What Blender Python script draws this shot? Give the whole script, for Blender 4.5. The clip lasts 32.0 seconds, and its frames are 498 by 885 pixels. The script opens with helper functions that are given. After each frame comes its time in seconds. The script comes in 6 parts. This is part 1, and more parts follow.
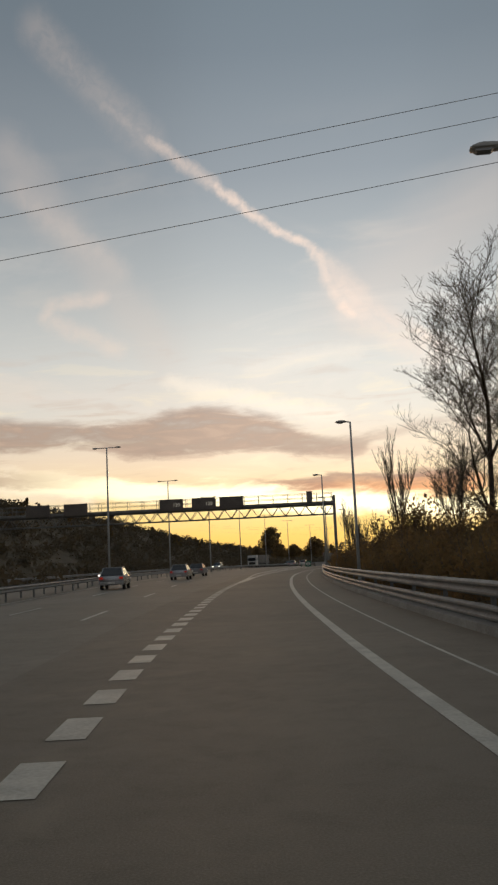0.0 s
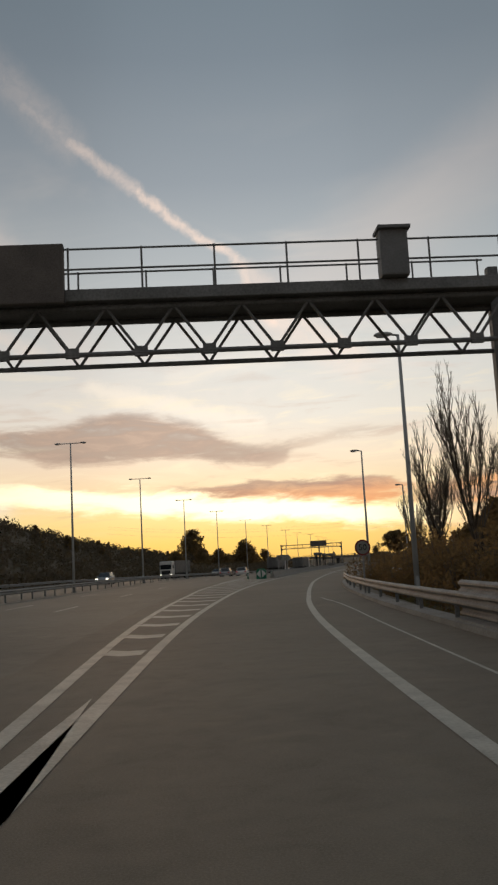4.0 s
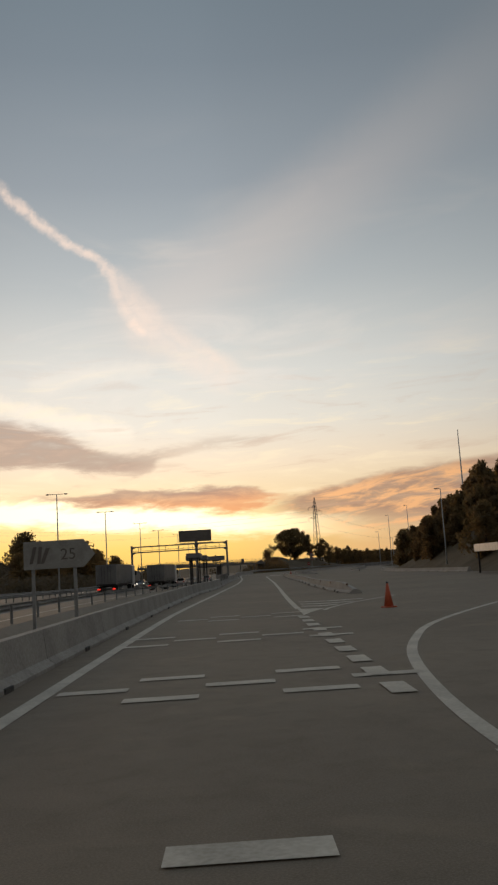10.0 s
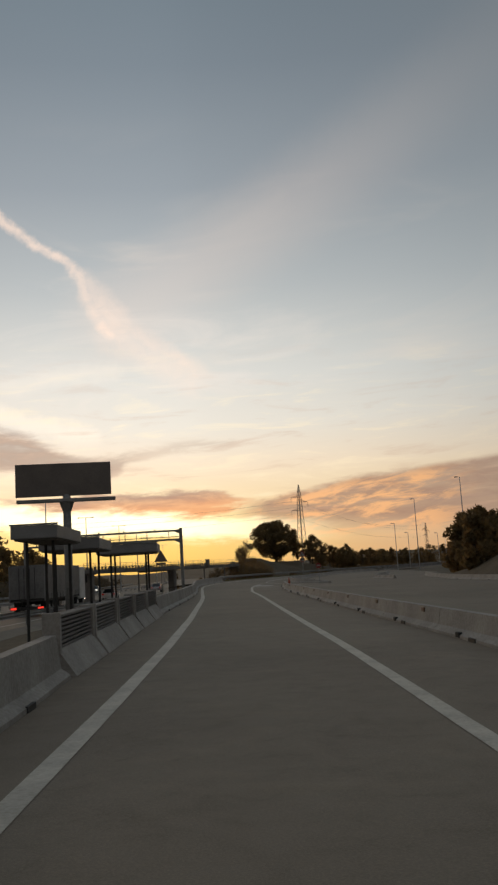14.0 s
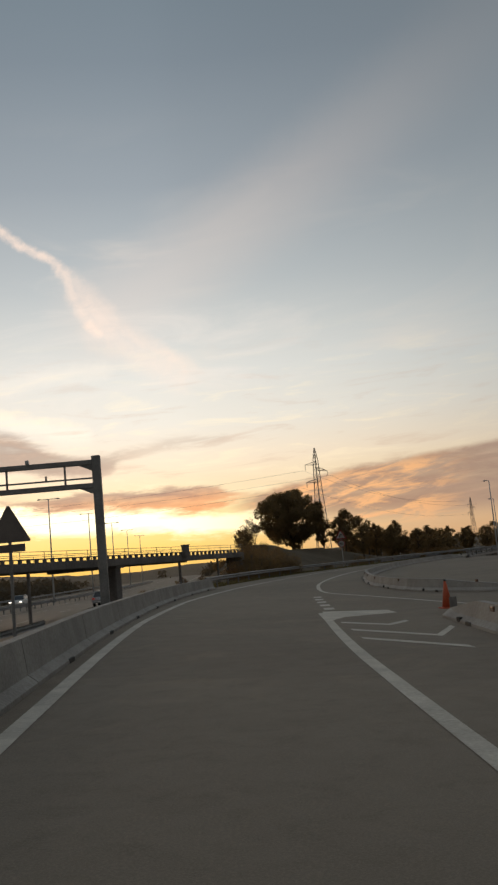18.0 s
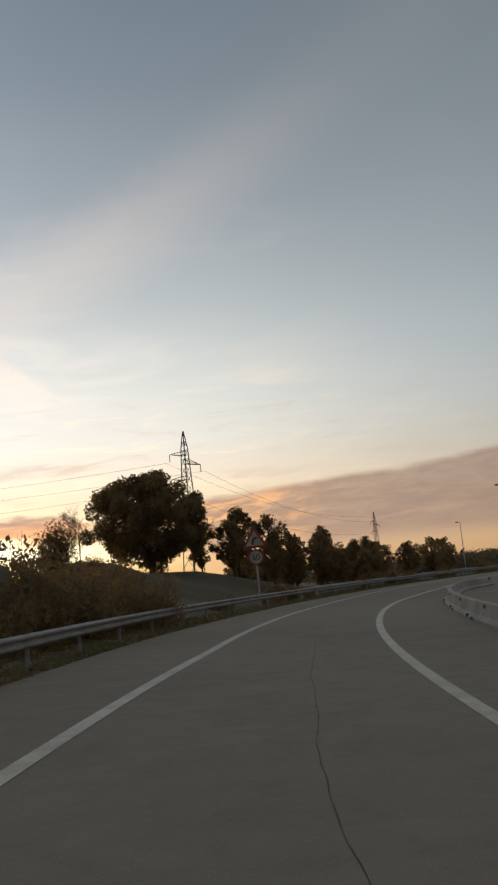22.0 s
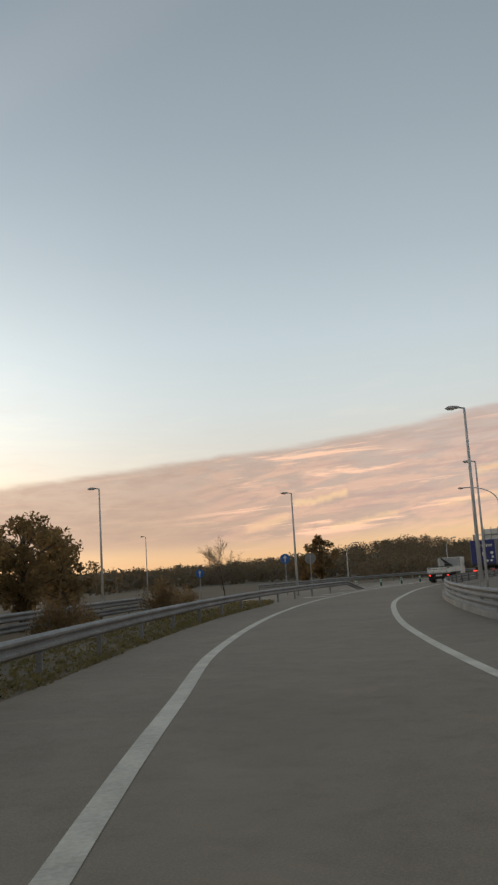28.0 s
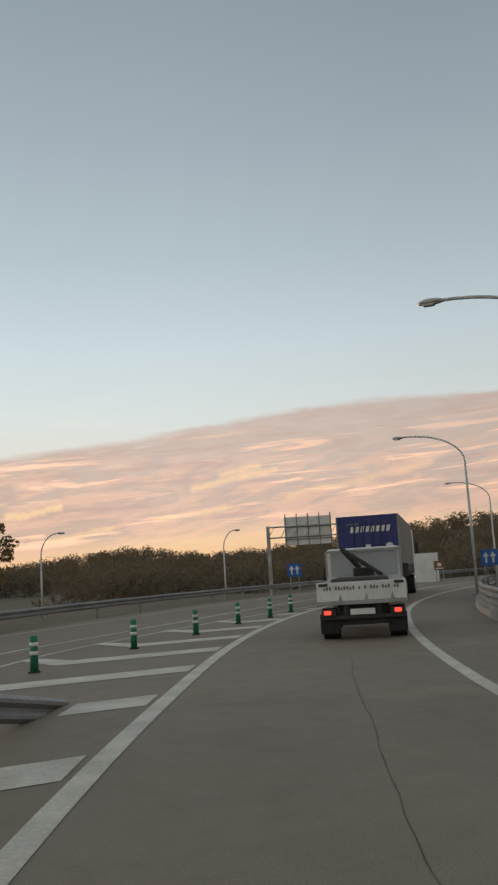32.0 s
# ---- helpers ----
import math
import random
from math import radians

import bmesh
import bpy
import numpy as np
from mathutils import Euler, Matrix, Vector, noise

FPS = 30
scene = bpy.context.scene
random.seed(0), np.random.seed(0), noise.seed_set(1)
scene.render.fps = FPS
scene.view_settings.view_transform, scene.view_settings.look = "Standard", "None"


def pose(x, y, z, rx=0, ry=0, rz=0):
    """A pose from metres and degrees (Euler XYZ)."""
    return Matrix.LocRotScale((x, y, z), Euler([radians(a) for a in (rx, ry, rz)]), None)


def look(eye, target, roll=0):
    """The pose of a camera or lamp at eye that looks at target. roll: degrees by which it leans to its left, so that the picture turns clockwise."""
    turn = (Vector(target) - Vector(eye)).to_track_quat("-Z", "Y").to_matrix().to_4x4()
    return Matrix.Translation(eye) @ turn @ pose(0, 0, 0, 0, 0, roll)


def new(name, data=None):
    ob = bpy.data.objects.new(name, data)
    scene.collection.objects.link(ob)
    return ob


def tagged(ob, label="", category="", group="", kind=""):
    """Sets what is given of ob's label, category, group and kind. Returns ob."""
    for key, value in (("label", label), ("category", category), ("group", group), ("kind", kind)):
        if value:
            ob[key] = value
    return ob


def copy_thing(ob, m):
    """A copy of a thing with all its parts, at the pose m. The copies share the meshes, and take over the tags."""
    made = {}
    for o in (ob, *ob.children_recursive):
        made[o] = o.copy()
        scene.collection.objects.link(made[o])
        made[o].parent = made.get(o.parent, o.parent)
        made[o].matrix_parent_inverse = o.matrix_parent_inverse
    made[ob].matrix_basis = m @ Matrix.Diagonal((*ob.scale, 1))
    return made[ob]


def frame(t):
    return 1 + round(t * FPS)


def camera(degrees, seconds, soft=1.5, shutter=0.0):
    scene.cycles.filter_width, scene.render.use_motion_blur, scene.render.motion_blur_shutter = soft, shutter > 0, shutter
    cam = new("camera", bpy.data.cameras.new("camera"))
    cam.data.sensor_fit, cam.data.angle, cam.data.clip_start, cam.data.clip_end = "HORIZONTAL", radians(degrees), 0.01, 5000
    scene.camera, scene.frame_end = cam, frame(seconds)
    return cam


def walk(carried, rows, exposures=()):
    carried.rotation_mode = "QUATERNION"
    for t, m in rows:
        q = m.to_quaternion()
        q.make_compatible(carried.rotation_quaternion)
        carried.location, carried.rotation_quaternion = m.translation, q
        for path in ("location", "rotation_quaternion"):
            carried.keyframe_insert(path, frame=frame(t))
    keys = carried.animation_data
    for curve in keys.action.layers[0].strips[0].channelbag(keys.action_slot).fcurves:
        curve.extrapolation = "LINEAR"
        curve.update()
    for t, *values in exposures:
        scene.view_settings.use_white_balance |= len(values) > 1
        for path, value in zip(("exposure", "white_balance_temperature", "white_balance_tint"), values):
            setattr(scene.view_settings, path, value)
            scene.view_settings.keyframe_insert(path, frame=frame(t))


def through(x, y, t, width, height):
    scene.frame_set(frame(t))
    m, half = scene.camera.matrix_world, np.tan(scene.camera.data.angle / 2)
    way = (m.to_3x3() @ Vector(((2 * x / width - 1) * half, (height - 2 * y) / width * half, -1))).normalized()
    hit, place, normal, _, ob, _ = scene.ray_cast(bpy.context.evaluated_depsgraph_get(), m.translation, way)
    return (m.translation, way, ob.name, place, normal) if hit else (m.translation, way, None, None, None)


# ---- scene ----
# ---------------------------------------------------------------- camera and drive
cam = camera(32.0, 32.0, soft=2.4)
DRIVE = [  # seconds, x, y, pitch, roll, yaw; the lens rides 1.5 m over the road
    (0, 0.00, 0.00, 7.78, 2.58, -1.18), (0.5, 0.05, 9.81, 7.87, 2.53, -1.77), (1, 0.21, 19.52, 7.85, 2.47, -2.39),
    (1.5, 0.46, 29.01, 7.91, 2.60, -3.04), (2, 0.82, 38.22, 7.91, 2.72, -3.67), (2.5, 1.25, 47.20, 8.03, 2.82, -4.23),
    (3, 1.78, 56.00, 8.04, 2.91, -4.90), (3.5, 2.39, 64.63, 8.04, 2.99, -5.61), (4, 3.10, 73.07, 8.02, 3.04, -6.35),
    (4.5, 3.91, 81.32, 8.00, 3.09, -7.16), (5, 4.83, 89.38, 7.95, 3.24, -8.17), (5.5, 5.87, 97.30, 8.00, 3.37, -9.16),
    (6, 7.03, 105.14, 8.04, 3.45, -10.01), (6.5, 8.31, 113.01, 8.14, 3.38, -10.82), (7, 9.72, 120.92, 8.18, 3.34, -11.65),
    (7.5, 11.24, 128.82, 8.15, 3.35, -12.47), (8, 12.86, 136.68, 8.17, 3.44, -13.19), (8.5, 14.56, 144.46, 8.18, 3.64, -13.80),
    (9, 16.34, 152.15, 8.17, 3.65, -14.32), (9.5, 18.14, 159.75, 8.16, 3.66, -14.77), (10, 20.02, 167.39, 8.20, 3.55, -15.12),
    (10.5, 21.94, 175.05, 8.24, 3.44, -15.37), (11, 23.87, 182.64, 8.43, 3.56, -15.55), (11.5, 25.80, 190.10, 8.23, 3.64, -15.76),
    (12, 27.75, 197.48, 8.27, 3.48, -16.13), (12.5, 29.77, 204.96, 8.32, 3.32, -16.36), (13, 31.90, 212.71, 8.35, 3.30, -16.75),
    (13.5, 34.16, 220.72, 8.34, 3.35, -17.13), (14, 36.52, 228.92, 8.37, 3.42, -17.28), (14.5, 38.89, 237.14, 8.34, 3.68, -17.24),
    (15, 41.19, 245.26, 8.24, 3.90, -16.73), (15.5, 43.40, 253.24, 8.16, 4.13, -16.49), (16, 45.55, 261.04, 8.06, 4.38, -16.74),
    (16.5, 47.71, 268.65, 7.96, 4.66, -17.25), (17, 49.85, 276.06, 7.98, 4.84, -17.30), (17.5, 51.95, 283.30, 8.00, 5.04, -17.37),
    (18, 54.02, 290.37, 7.97, 5.25, -17.55), (18.5, 56.08, 297.32, 8.32, 5.49, -17.90), (19, 58.18, 304.17, 8.39, 5.63, -18.45),
    (19.5, 60.33, 310.93, 8.83, 5.71, -19.27), (20, 62.59, 317.62, 9.03, 5.67, -20.28), (20.5, 64.98, 324.26, 9.23, 5.55, -21.66),
    (21, 67.57, 330.88, 9.30, 5.57, -23.49), (21.5, 70.41, 337.50, 9.24, 5.48, -25.25), (22, 73.49, 344.08, 9.17, 5.36, -27.17),
    (22.5, 76.75, 350.50, 9.13, 5.25, -29.15), (23, 80.18, 356.63, 9.15, 5.01, -31.54), (23.5, 83.74, 362.42, 9.25, 4.92, -34.07),
    (24, 87.40, 367.83, 9.11, 4.67, -36.43), (24.5, 91.17, 372.95, 9.14, 4.41, -38.75), (25, 95.21, 377.97, 8.96, 4.26, -41.05),
    (25.5, 99.56, 382.97, 8.87, 4.14, -43.38), (26, 104.11, 387.82, 8.79, 3.96, -45.32), (26.5, 108.77, 392.47, 8.74, 3.80, -47.13),
    (27, 113.50, 396.90, 8.73, 3.64, -48.97), (27.5, 118.33, 401.12, 8.75, 3.49, -51.00), (28, 123.28, 405.14, 8.72, 3.48, -53.27),
    (28.5, 128.46, 409.01, 8.71, 3.67, -55.47), (29, 133.91, 412.79, 8.59, 3.82, -57.37), (29.5, 139.69, 416.52, 8.51, 4.12, -59.28),
    (30, 145.84, 420.19, 8.41, 4.30, -61.35), (30.5, 152.30, 423.70, 8.65, 3.80, -63.85), (31, 158.78, 426.87, 8.70, 3.54, -66.47),
    (31.5, 165.08, 429.60, 8.73, 3.50, -69.11), (32, 171.30, 431.94, 8.64, 3.45, -71.92),
]
walk(cam, [(t, pose(x, y, 1.5, 90 + pitch, roll, yaw)) for t, x, y, pitch, roll, yaw in DRIVE],
     exposures=[(0, 0.02, 6680, 12), (5, -0.02, 6700, 12.5), (14, 0.0, 6720, 12.5), (17, 0.06, 6680, 12), (20, 0.06, 6680, 12), (22, 0.22, 6650, 12), (23, 0.46, 6620, 12), (24, 0.62, 6640, 12.5),
                (25, 0.7, 6620, 12), (28, 0.88, 6600, 11), (30, 0.92, 6580, 10), (32, 1.01, 6570, 10)])


# ---------------------------------------------------------------- colour and node helpers
def lin(r, g, b):
    """Linear colour from 0..255 display values."""
    return tuple(((c / 255) / 12.92 if c / 255 <= 0.04045 else ((c / 255 + 0.055) / 1.055) ** 2.4) for c in (r, g, b)) + (1.0,)


class Nodes:
    """Small wrapper that chains shader nodes."""

    def __init__(self, tree):
        self.tree = tree
        tree.nodes.clear()

    def add(self, kind):
        return self.tree.nodes.new(kind)

    def put(self, sock, v):
        if isinstance(v, bpy.types.NodeSocket):
            self.tree.links.new(v, sock)
        else:
            sock.default_value = v

    def math(self, op, a, b=0.0, c=0.0, clamp=False):
        n = self.add("ShaderNodeMath")
        n.operation, n.use_clamp = op, clamp
        for i, v in enumerate((a, b, c)):
            self.put(n.inputs[i], v)
        return n.outputs[0]

    def smooth(self, v, lo, hi, a=0.0, b=1.0):
        n = self.add("ShaderNodeMapRange")
        n.interpolation_type = "SMOOTHSTEP"
        for i, q in enumerate((v, lo, hi, a, b)):
            self.put(n.inputs[i], q)
        return n.outputs[0]

    def mix(self, fac, a, b, blend="MIX"):
        n = self.add("ShaderNodeMix")
        n.data_type, n.blend_type = "RGBA", blend
        self.put(n.inputs[0], fac)
        self.put(n.inputs[6], a)
        self.put(n.inputs[7], b)
        return n.outputs[2]

    def noise(self, vec, scale, detail=4.0, rough=0.55, dist=0.0):
        n = self.add("ShaderNodeTexNoise")
        if vec is not None:
            self.put(n.inputs["Vector"], vec)
        n.inputs["Scale"].default_value, n.inputs["Detail"].default_value = scale, detail
        n.inputs["Roughness"].default_value, n.inputs["Distortion"].default_value = rough, dist
        return n.outputs[0]

    def xyz(self, x, y, z):
        n = self.add("ShaderNodeCombineXYZ")
        for i, v in enumerate((x, y, z)):
            self.put(n.inputs[i], v)
        return n.outputs[0]

    def ramp(self, v, stops):
        n = self.add("ShaderNodeValToRGB")
        e = n.color_ramp.elements
        e[0].position, e[0].color = stops[0]
        e[1].position, e[1].color = stops[-1]
        for p, c in stops[1:-1]:
            q = e.new(p)
            q.color = c
        self.put(n.inputs[0], v)
        return n.outputs[0]

    def curve(self, v, lo, hi, low, high, points):
        """A drawn curve over v in lo..hi; the points are (v, value), values in low..high."""
        n = self.add("ShaderNodeFloatCurve")
        c = n.mapping.curves[0]
        pts = sorted(((p - lo) / (hi - lo), (q - low) / (high - low)) for p, q in points)
        c.points[0].location, c.points[1].location = pts[0], pts[-1]
        for p in pts[1:-1]:
            c.points.new(*p)
        n.mapping.update()
        t = self.add("ShaderNodeMapRange")
        for i, q in enumerate((v, lo, hi, 0.0, 1.0)):
            self.put(t.inputs[i], q)
        self.put(n.inputs[1], t.outputs[0])
        return self.math("ADD", self.math("MULTIPLY", n.outputs[0], high - low), low)


# ---------------------------------------------------------------- evening sky
world = bpy.data.worlds.new("evening_sky")
scene.world = world
world.use_nodes = True
W = Nodes(world.node_tree)
way = W.add("ShaderNodeTexCoord").outputs["Generated"]
sep = W.add("ShaderNodeSeparateXYZ")
W.put(sep.inputs[0], way)
AZ = W.math("MULTIPLY", W.math("ARCTAN2", W.math("MULTIPLY", sep.outputs[0], -1.0), sep.outputs[1]), 180 / math.pi)
EL = W.math("MULTIPLY", W.math("ARCSINE", sep.outputs[2]), 180 / math.pi)

nishita = W.add("ShaderNodeTexSky")
nishita.sky_type, nishita.sun_disc = "NISHITA", False
nishita.sun_elevation, nishita.sun_rotation = radians(1.5), radians(-3)
nishita.altitude, nishita.air_density, nishita.dust_density = 30, 1.2, 2.0
clear = W.mix(1.0, nishita.outputs[0], (0.05, 0.05, 0.05, 1), "MULTIPLY")

up = W.math("DIVIDE", EL, 40.0, clamp=True)
toward = W.ramp(up, [(0.0, lin(250, 200, 104)), (0.04, lin(255, 218, 124)), (0.085, lin(255, 234, 166)), (0.12, lin(252, 230, 186)), (0.17, lin(246, 231, 207)),
                     (0.24, lin(230, 231, 225)), (0.32, lin(215, 222, 223)), (0.46, lin(181, 191, 197)), (0.62, lin(147, 159, 170)), (0.8, lin(121, 135, 148)), (1.0, lin(103, 120, 133))])
aside = W.ramp(up, [(0.0, lin(230, 182, 132)), (0.05, lin(232, 196, 156)), (0.11, lin(226, 199, 176)), (0.18, lin(214, 211, 203)), (0.27, lin(204, 213, 216)),
                    (0.38, lin(190, 205, 215)), (0.52, lin(170, 185, 196)), (0.7, lin(152, 166, 178)), (0.85, lin(140, 154, 166)), (1.0, lin(128, 143, 156))])
veil = W.mix(W.math("MAXIMUM", W.smooth(AZ, -20.0, -56.0), W.math("MULTIPLY", W.smooth(AZ, -10.0, -30.0), W.smooth(EL, 7.0, 2.5))), toward, aside)
veil = W.mix(W.smooth(W.math("ABSOLUTE", W.math("ADD", AZ, 20.0)), 80.0, 150.0, 0.0, 0.65), veil, lin(156, 161, 168))
# the pale glow above the sunset
glow = W.math("MULTIPLY", W.smooth(W.math("ABSOLUTE", W.math("ADD", AZ, 10.0)), 36.0, 4.0), W.smooth(W.math("ABSOLUTE", W.math("SUBTRACT", EL, 11.0)), 9.0, 1.0))
veil = W.mix(W.math("MULTIPLY", glow, 0.12), veil, lin(246, 232, 214))
sky = W.mix(0.88, clear, veil)

STREAK = W.xyz(W.math("MULTIPLY", AZ, 0.10), W.math("MULTIPLY", EL, 0.42), 3.1)
n_big = W.noise(STREAK, 1.0, 5.0, 0.6, 0.6)
n_fine = W.noise(STREAK, 3.4, 5.0, 0.62, 0.4)
n_wide = W.noise(W.xyz(W.math("MULTIPLY", AZ, 0.05), W.math("MULTIPLY", EL, 0.16), 7.7), 1.0, 4.0, 0.55, 0.8)
WARP = W.math("ADD", W.math("MULTIPLY", W.math("SUBTRACT", n_big, 0.5), 1.1), W.math("MULTIPLY", W.math("SUBTRACT", n_fine, 0.5), 1.5))
EW = W.math("ADD", EL, WARP)


def bank(lo, hi, top, bottom, soft_top, soft_bottom, EW=EW):
    """Cover of a cloud between two drawn edges over the azimuths lo..hi."""
    t = W.curve(AZ, lo, hi, 0.0, 16.0, top)
    b = W.curve(AZ, lo, hi, 0.0, 16.0, bottom)
    m = W.math("MULTIPLY", W.smooth(W.math("SUBTRACT", t, EW), 0.0, soft_top), W.smooth(W.math("SUBTRACT", EW, b), 0.0, soft_bottom))
    inside = W.math("MULTIPLY", W.smooth(AZ, lo, lo + 3.0), W.smooth(AZ, hi, hi - 3.0))
    return W.math("MULTIPLY", m, inside)


def streak_line(a, b, width, strength, ragged):
    """Cover of a vapour trail from a to b (azimuth, elevation)."""
    wob = W.math("MULTIPLY", W.math("SUBTRACT", W.noise(W.xyz(AZ, EL, 1.7), 0.5, 8.0, 0.7), 0.5), ragged)
    px, py = W.math("SUBTRACT", W.math("SUBTRACT", AZ, wob), a[0]), W.math("SUBTRACT", W.math("ADD", EL, wob), a[1])
    dx, dy = b[0] - a[0], b[1] - a[1]
    ll = dx * dx + dy * dy
    h = W.math("DIVIDE", W.math("ADD", W.math("MULTIPLY", px, dx), W.math("MULTIPLY", py, dy)), ll, clamp=True)
    qx, qy = W.math("SUBTRACT", px, W.math("MULTIPLY", h, dx)), W.math("SUBTRACT", py, W.math("MULTIPLY", h, dy))
    d = W.math("SQRT", W.math("ADD", W.math("MULTIPLY", qx, qx), W.math("MULTIPLY", qy, qy)))
    return W.math("MULTIPLY", W.smooth(d, width, 0.0), strength)


# pale thin cirrus, then the vapour trail and its spread end
cirrus = W.math("MULTIPLY", W.smooth(n_wide, 0.46, 0.72), W.math("MULTIPLY", W.smooth(EL, 30.0, 14.0), W.smooth(EL, 5.0, 10.0)))
cirrus = W.math("MULTIPLY", cirrus, W.smooth(AZ, -40.0, -22.0))
sky = W.mix(W.math("MULTIPLY", cirrus, 0.4), sky, lin(242, 226, 210))
beam = W.math("MAXIMUM", W.math("MULTIPLY", streak_line((-9, 16.8), (-75, 50.3), 4.4, 0.28, 2.2), W.smooth(AZ, -40.0, -12.0, 0.15, 1.0)), streak_line((14, 26), (4, 14), 2.4, 0.2, 1.4))
sky = W.mix(beam, sky, lin(220, 205, 196))
trail = 0.0
for a, b, w, k in (((12, 33), (4.6, 27.2), 1.8, 0.15), ((7.5, 29), (4.5, 27.1), 0.75, 0.22), ((4.5, 27.1), (-0.1, 24.3), 0.66, 0.42), ((-0.1, 24.3), (-3.3, 21.8), 0.55, 0.66),
                   ((-3.3, 21.8), (-6.2, 20.3), 0.5, 0.68), ((-6.2, 20.3), (-7.1, 19.6), 0.55, 0.64), ((-7.1, 19.6), (-7.4, 18.2), 0.6, 0.5), ((-7.4, 18.2), (-8.5, 16.2), 0.85, 0.52),
                   ((-8.4, 16.3), (-8.9, 15.9), 0.9, 0.74), ((-7.3, 19.3), (-9.6, 17.0), 0.9, 0.34), ((-8.0, 18.0), (-9.7, 15.8), 1.5, 0.46), ((-9.6, 16.6), (-14.6, 13.2), 0.95, 0.38), ((-8.8, 15.9), (-14.0, 12.6), 1.7, 0.3),
                   ((8.0, 17.4), (11.2, 16.9), 0.75, 0.34), ((11.2, 16.9), (11.7, 16.1), 0.75, 0.34), ((11.4, 16.0), (7.0, 14.1), 0.95, 0.3), ((13.4, 23.6), (6.6, 19.2), 1.2, 0.14)):
    trail = W.math("MAXIMUM", trail, streak_line(a, b, w, k, 0.9))
trail = W.math("MULTIPLY", trail, W.smooth(W.noise(W.xyz(AZ, EL, 4.2), 1.1, 6.0, 0.65, 0.6), 0.3, 0.62, 0.5, 0.9))
sky = W.mix(trail, sky, lin(248, 224, 208))

# cream tops above the dark bars and fine streaks through the low sky
tops = W.math("MAXIMUM", streak_line((3.5, 11.8), (-7.4, 9.2), 1.0, 0.5, 1.6), W.math("MAXIMUM", streak_line((15, 5.6), (9.5, 4.6), 1.7, 0.6, 1.4), streak_line((-2, 12.6), (-9, 13.4), 1.0, 0.2, 1.8)))
sky = W.mix(tops, sky, lin(250, 240, 224))
n_thin = W.noise(W.xyz(W.math("MULTIPLY", AZ, 0.16), W.math("ADD", W.math("MULTIPLY", EL, 1.05), W.math("MULTIPLY", AZ, 0.02)), 21.0), 1.0, 6.0, 0.6, 0.5)
n_pale = W.noise(W.xyz(W.math("MULTIPLY", AZ, 0.07), W.math("ADD", W.math("MULTIPLY", EL, 0.3), W.math("MULTIPLY", AZ, 0.03)), 33.0), 1.0, 6.0, 0.62, 1.2)
belt = W.math("MULTIPLY", W.smooth(EL, 1.5, 5.0), W.smooth(EL, 17.0, 8.0))
sky = W.mix(W.math("MULTIPLY", W.math("MULTIPLY", W.smooth(n_thin, 0.52, 0.70), belt), W.smooth(AZ, -44.0, -24.0, 0.06, 0.4)), sky, lin(255, 240, 206))
sky = W.mix(W.math("MULTIPLY", W.math("MULTIPLY", W.smooth(n_thin, 0.47, 0.30), belt), W.smooth(AZ, -44.0, -24.0, 0.06, 0.34)), sky, lin(196, 168, 150))
sky = W.mix(W.math("MULTIPLY", W.math("MULTIPLY", W.smooth(n_pale, 0.48, 0.76), W.smooth(EL, 7.0, 12.0)), W.math("MULTIPLY", W.smooth(EL, 24.0, 14.0), W.smooth(AZ, -34.0, -16.0, 0.0, 0.26))), sky, lin(240, 230, 222))
# grey-mauve bars over the sunset
main = bank(-26, 40, [(-26, 8.0), (-20, 8.15), (-18, 8.4), (-16.7, 8.7), (-14, 8.9), (-10.8, 8.5), (-8.5, 8.1), (-7, 8.2), (-4.9, 9.0), (-2.3, 10.1), (0.8, 10.7), (4, 10.3), (8, 9.7), (15, 10.0), (40, 9.0)],
            [(-26, 8.0), (-20, 8.0), (-18, 8.0), (-16, 7.7), (-11.8, 7.4), (-9.6, 6.9), (-8.8, 6.3), (-5.3, 6.4), (-2.2, 6.9), (0.9, 6.9), (5.7, 6.7), (9.3, 7.4), (15, 7.0), (40, 7.0)], 0.9, 0.7)
main = W.math("MULTIPLY", main, W.smooth(AZ, -12.0, -7.0, 0.5, 1.0))
sky = W.mix(W.math("MULTIPLY", main, W.smooth(n_fine, 0.25, 0.62, 0.55, 0.95)), sky, W.mix(W.smooth(n_fine, 0.3, 0.7), lin(150, 131, 122), lin(194, 171, 154)))
low = bank(-22, 30, [(-22, 4.4), (-17.5, 4.7), (-14.9, 5.4), (-10.6, 5.6), (-6.3, 5.6), (-3.7, 5.4), (0, 5.3), (3, 5.2), (9, 6.0), (16, 6.6), (30, 6.4)],
           [(-22, 4.2), (-17.5, 4.1), (-15.8, 3.7), (-12.6, 3.6), (-8.4, 3.7), (-3.7, 4.4), (0, 5.0), (3, 5.1), (9, 5.0), (16, 5.2), (30, 5.0)], 0.5, 0.5)
sky = W.mix(W.math("MULTIPLY", low, W.smooth(n_fine, 0.25, 0.65, 0.7, 0.95)), sky, W.mix(W.smooth(EW, 4.0, 5.3), lin(232, 166, 118), lin(168, 138, 124)))
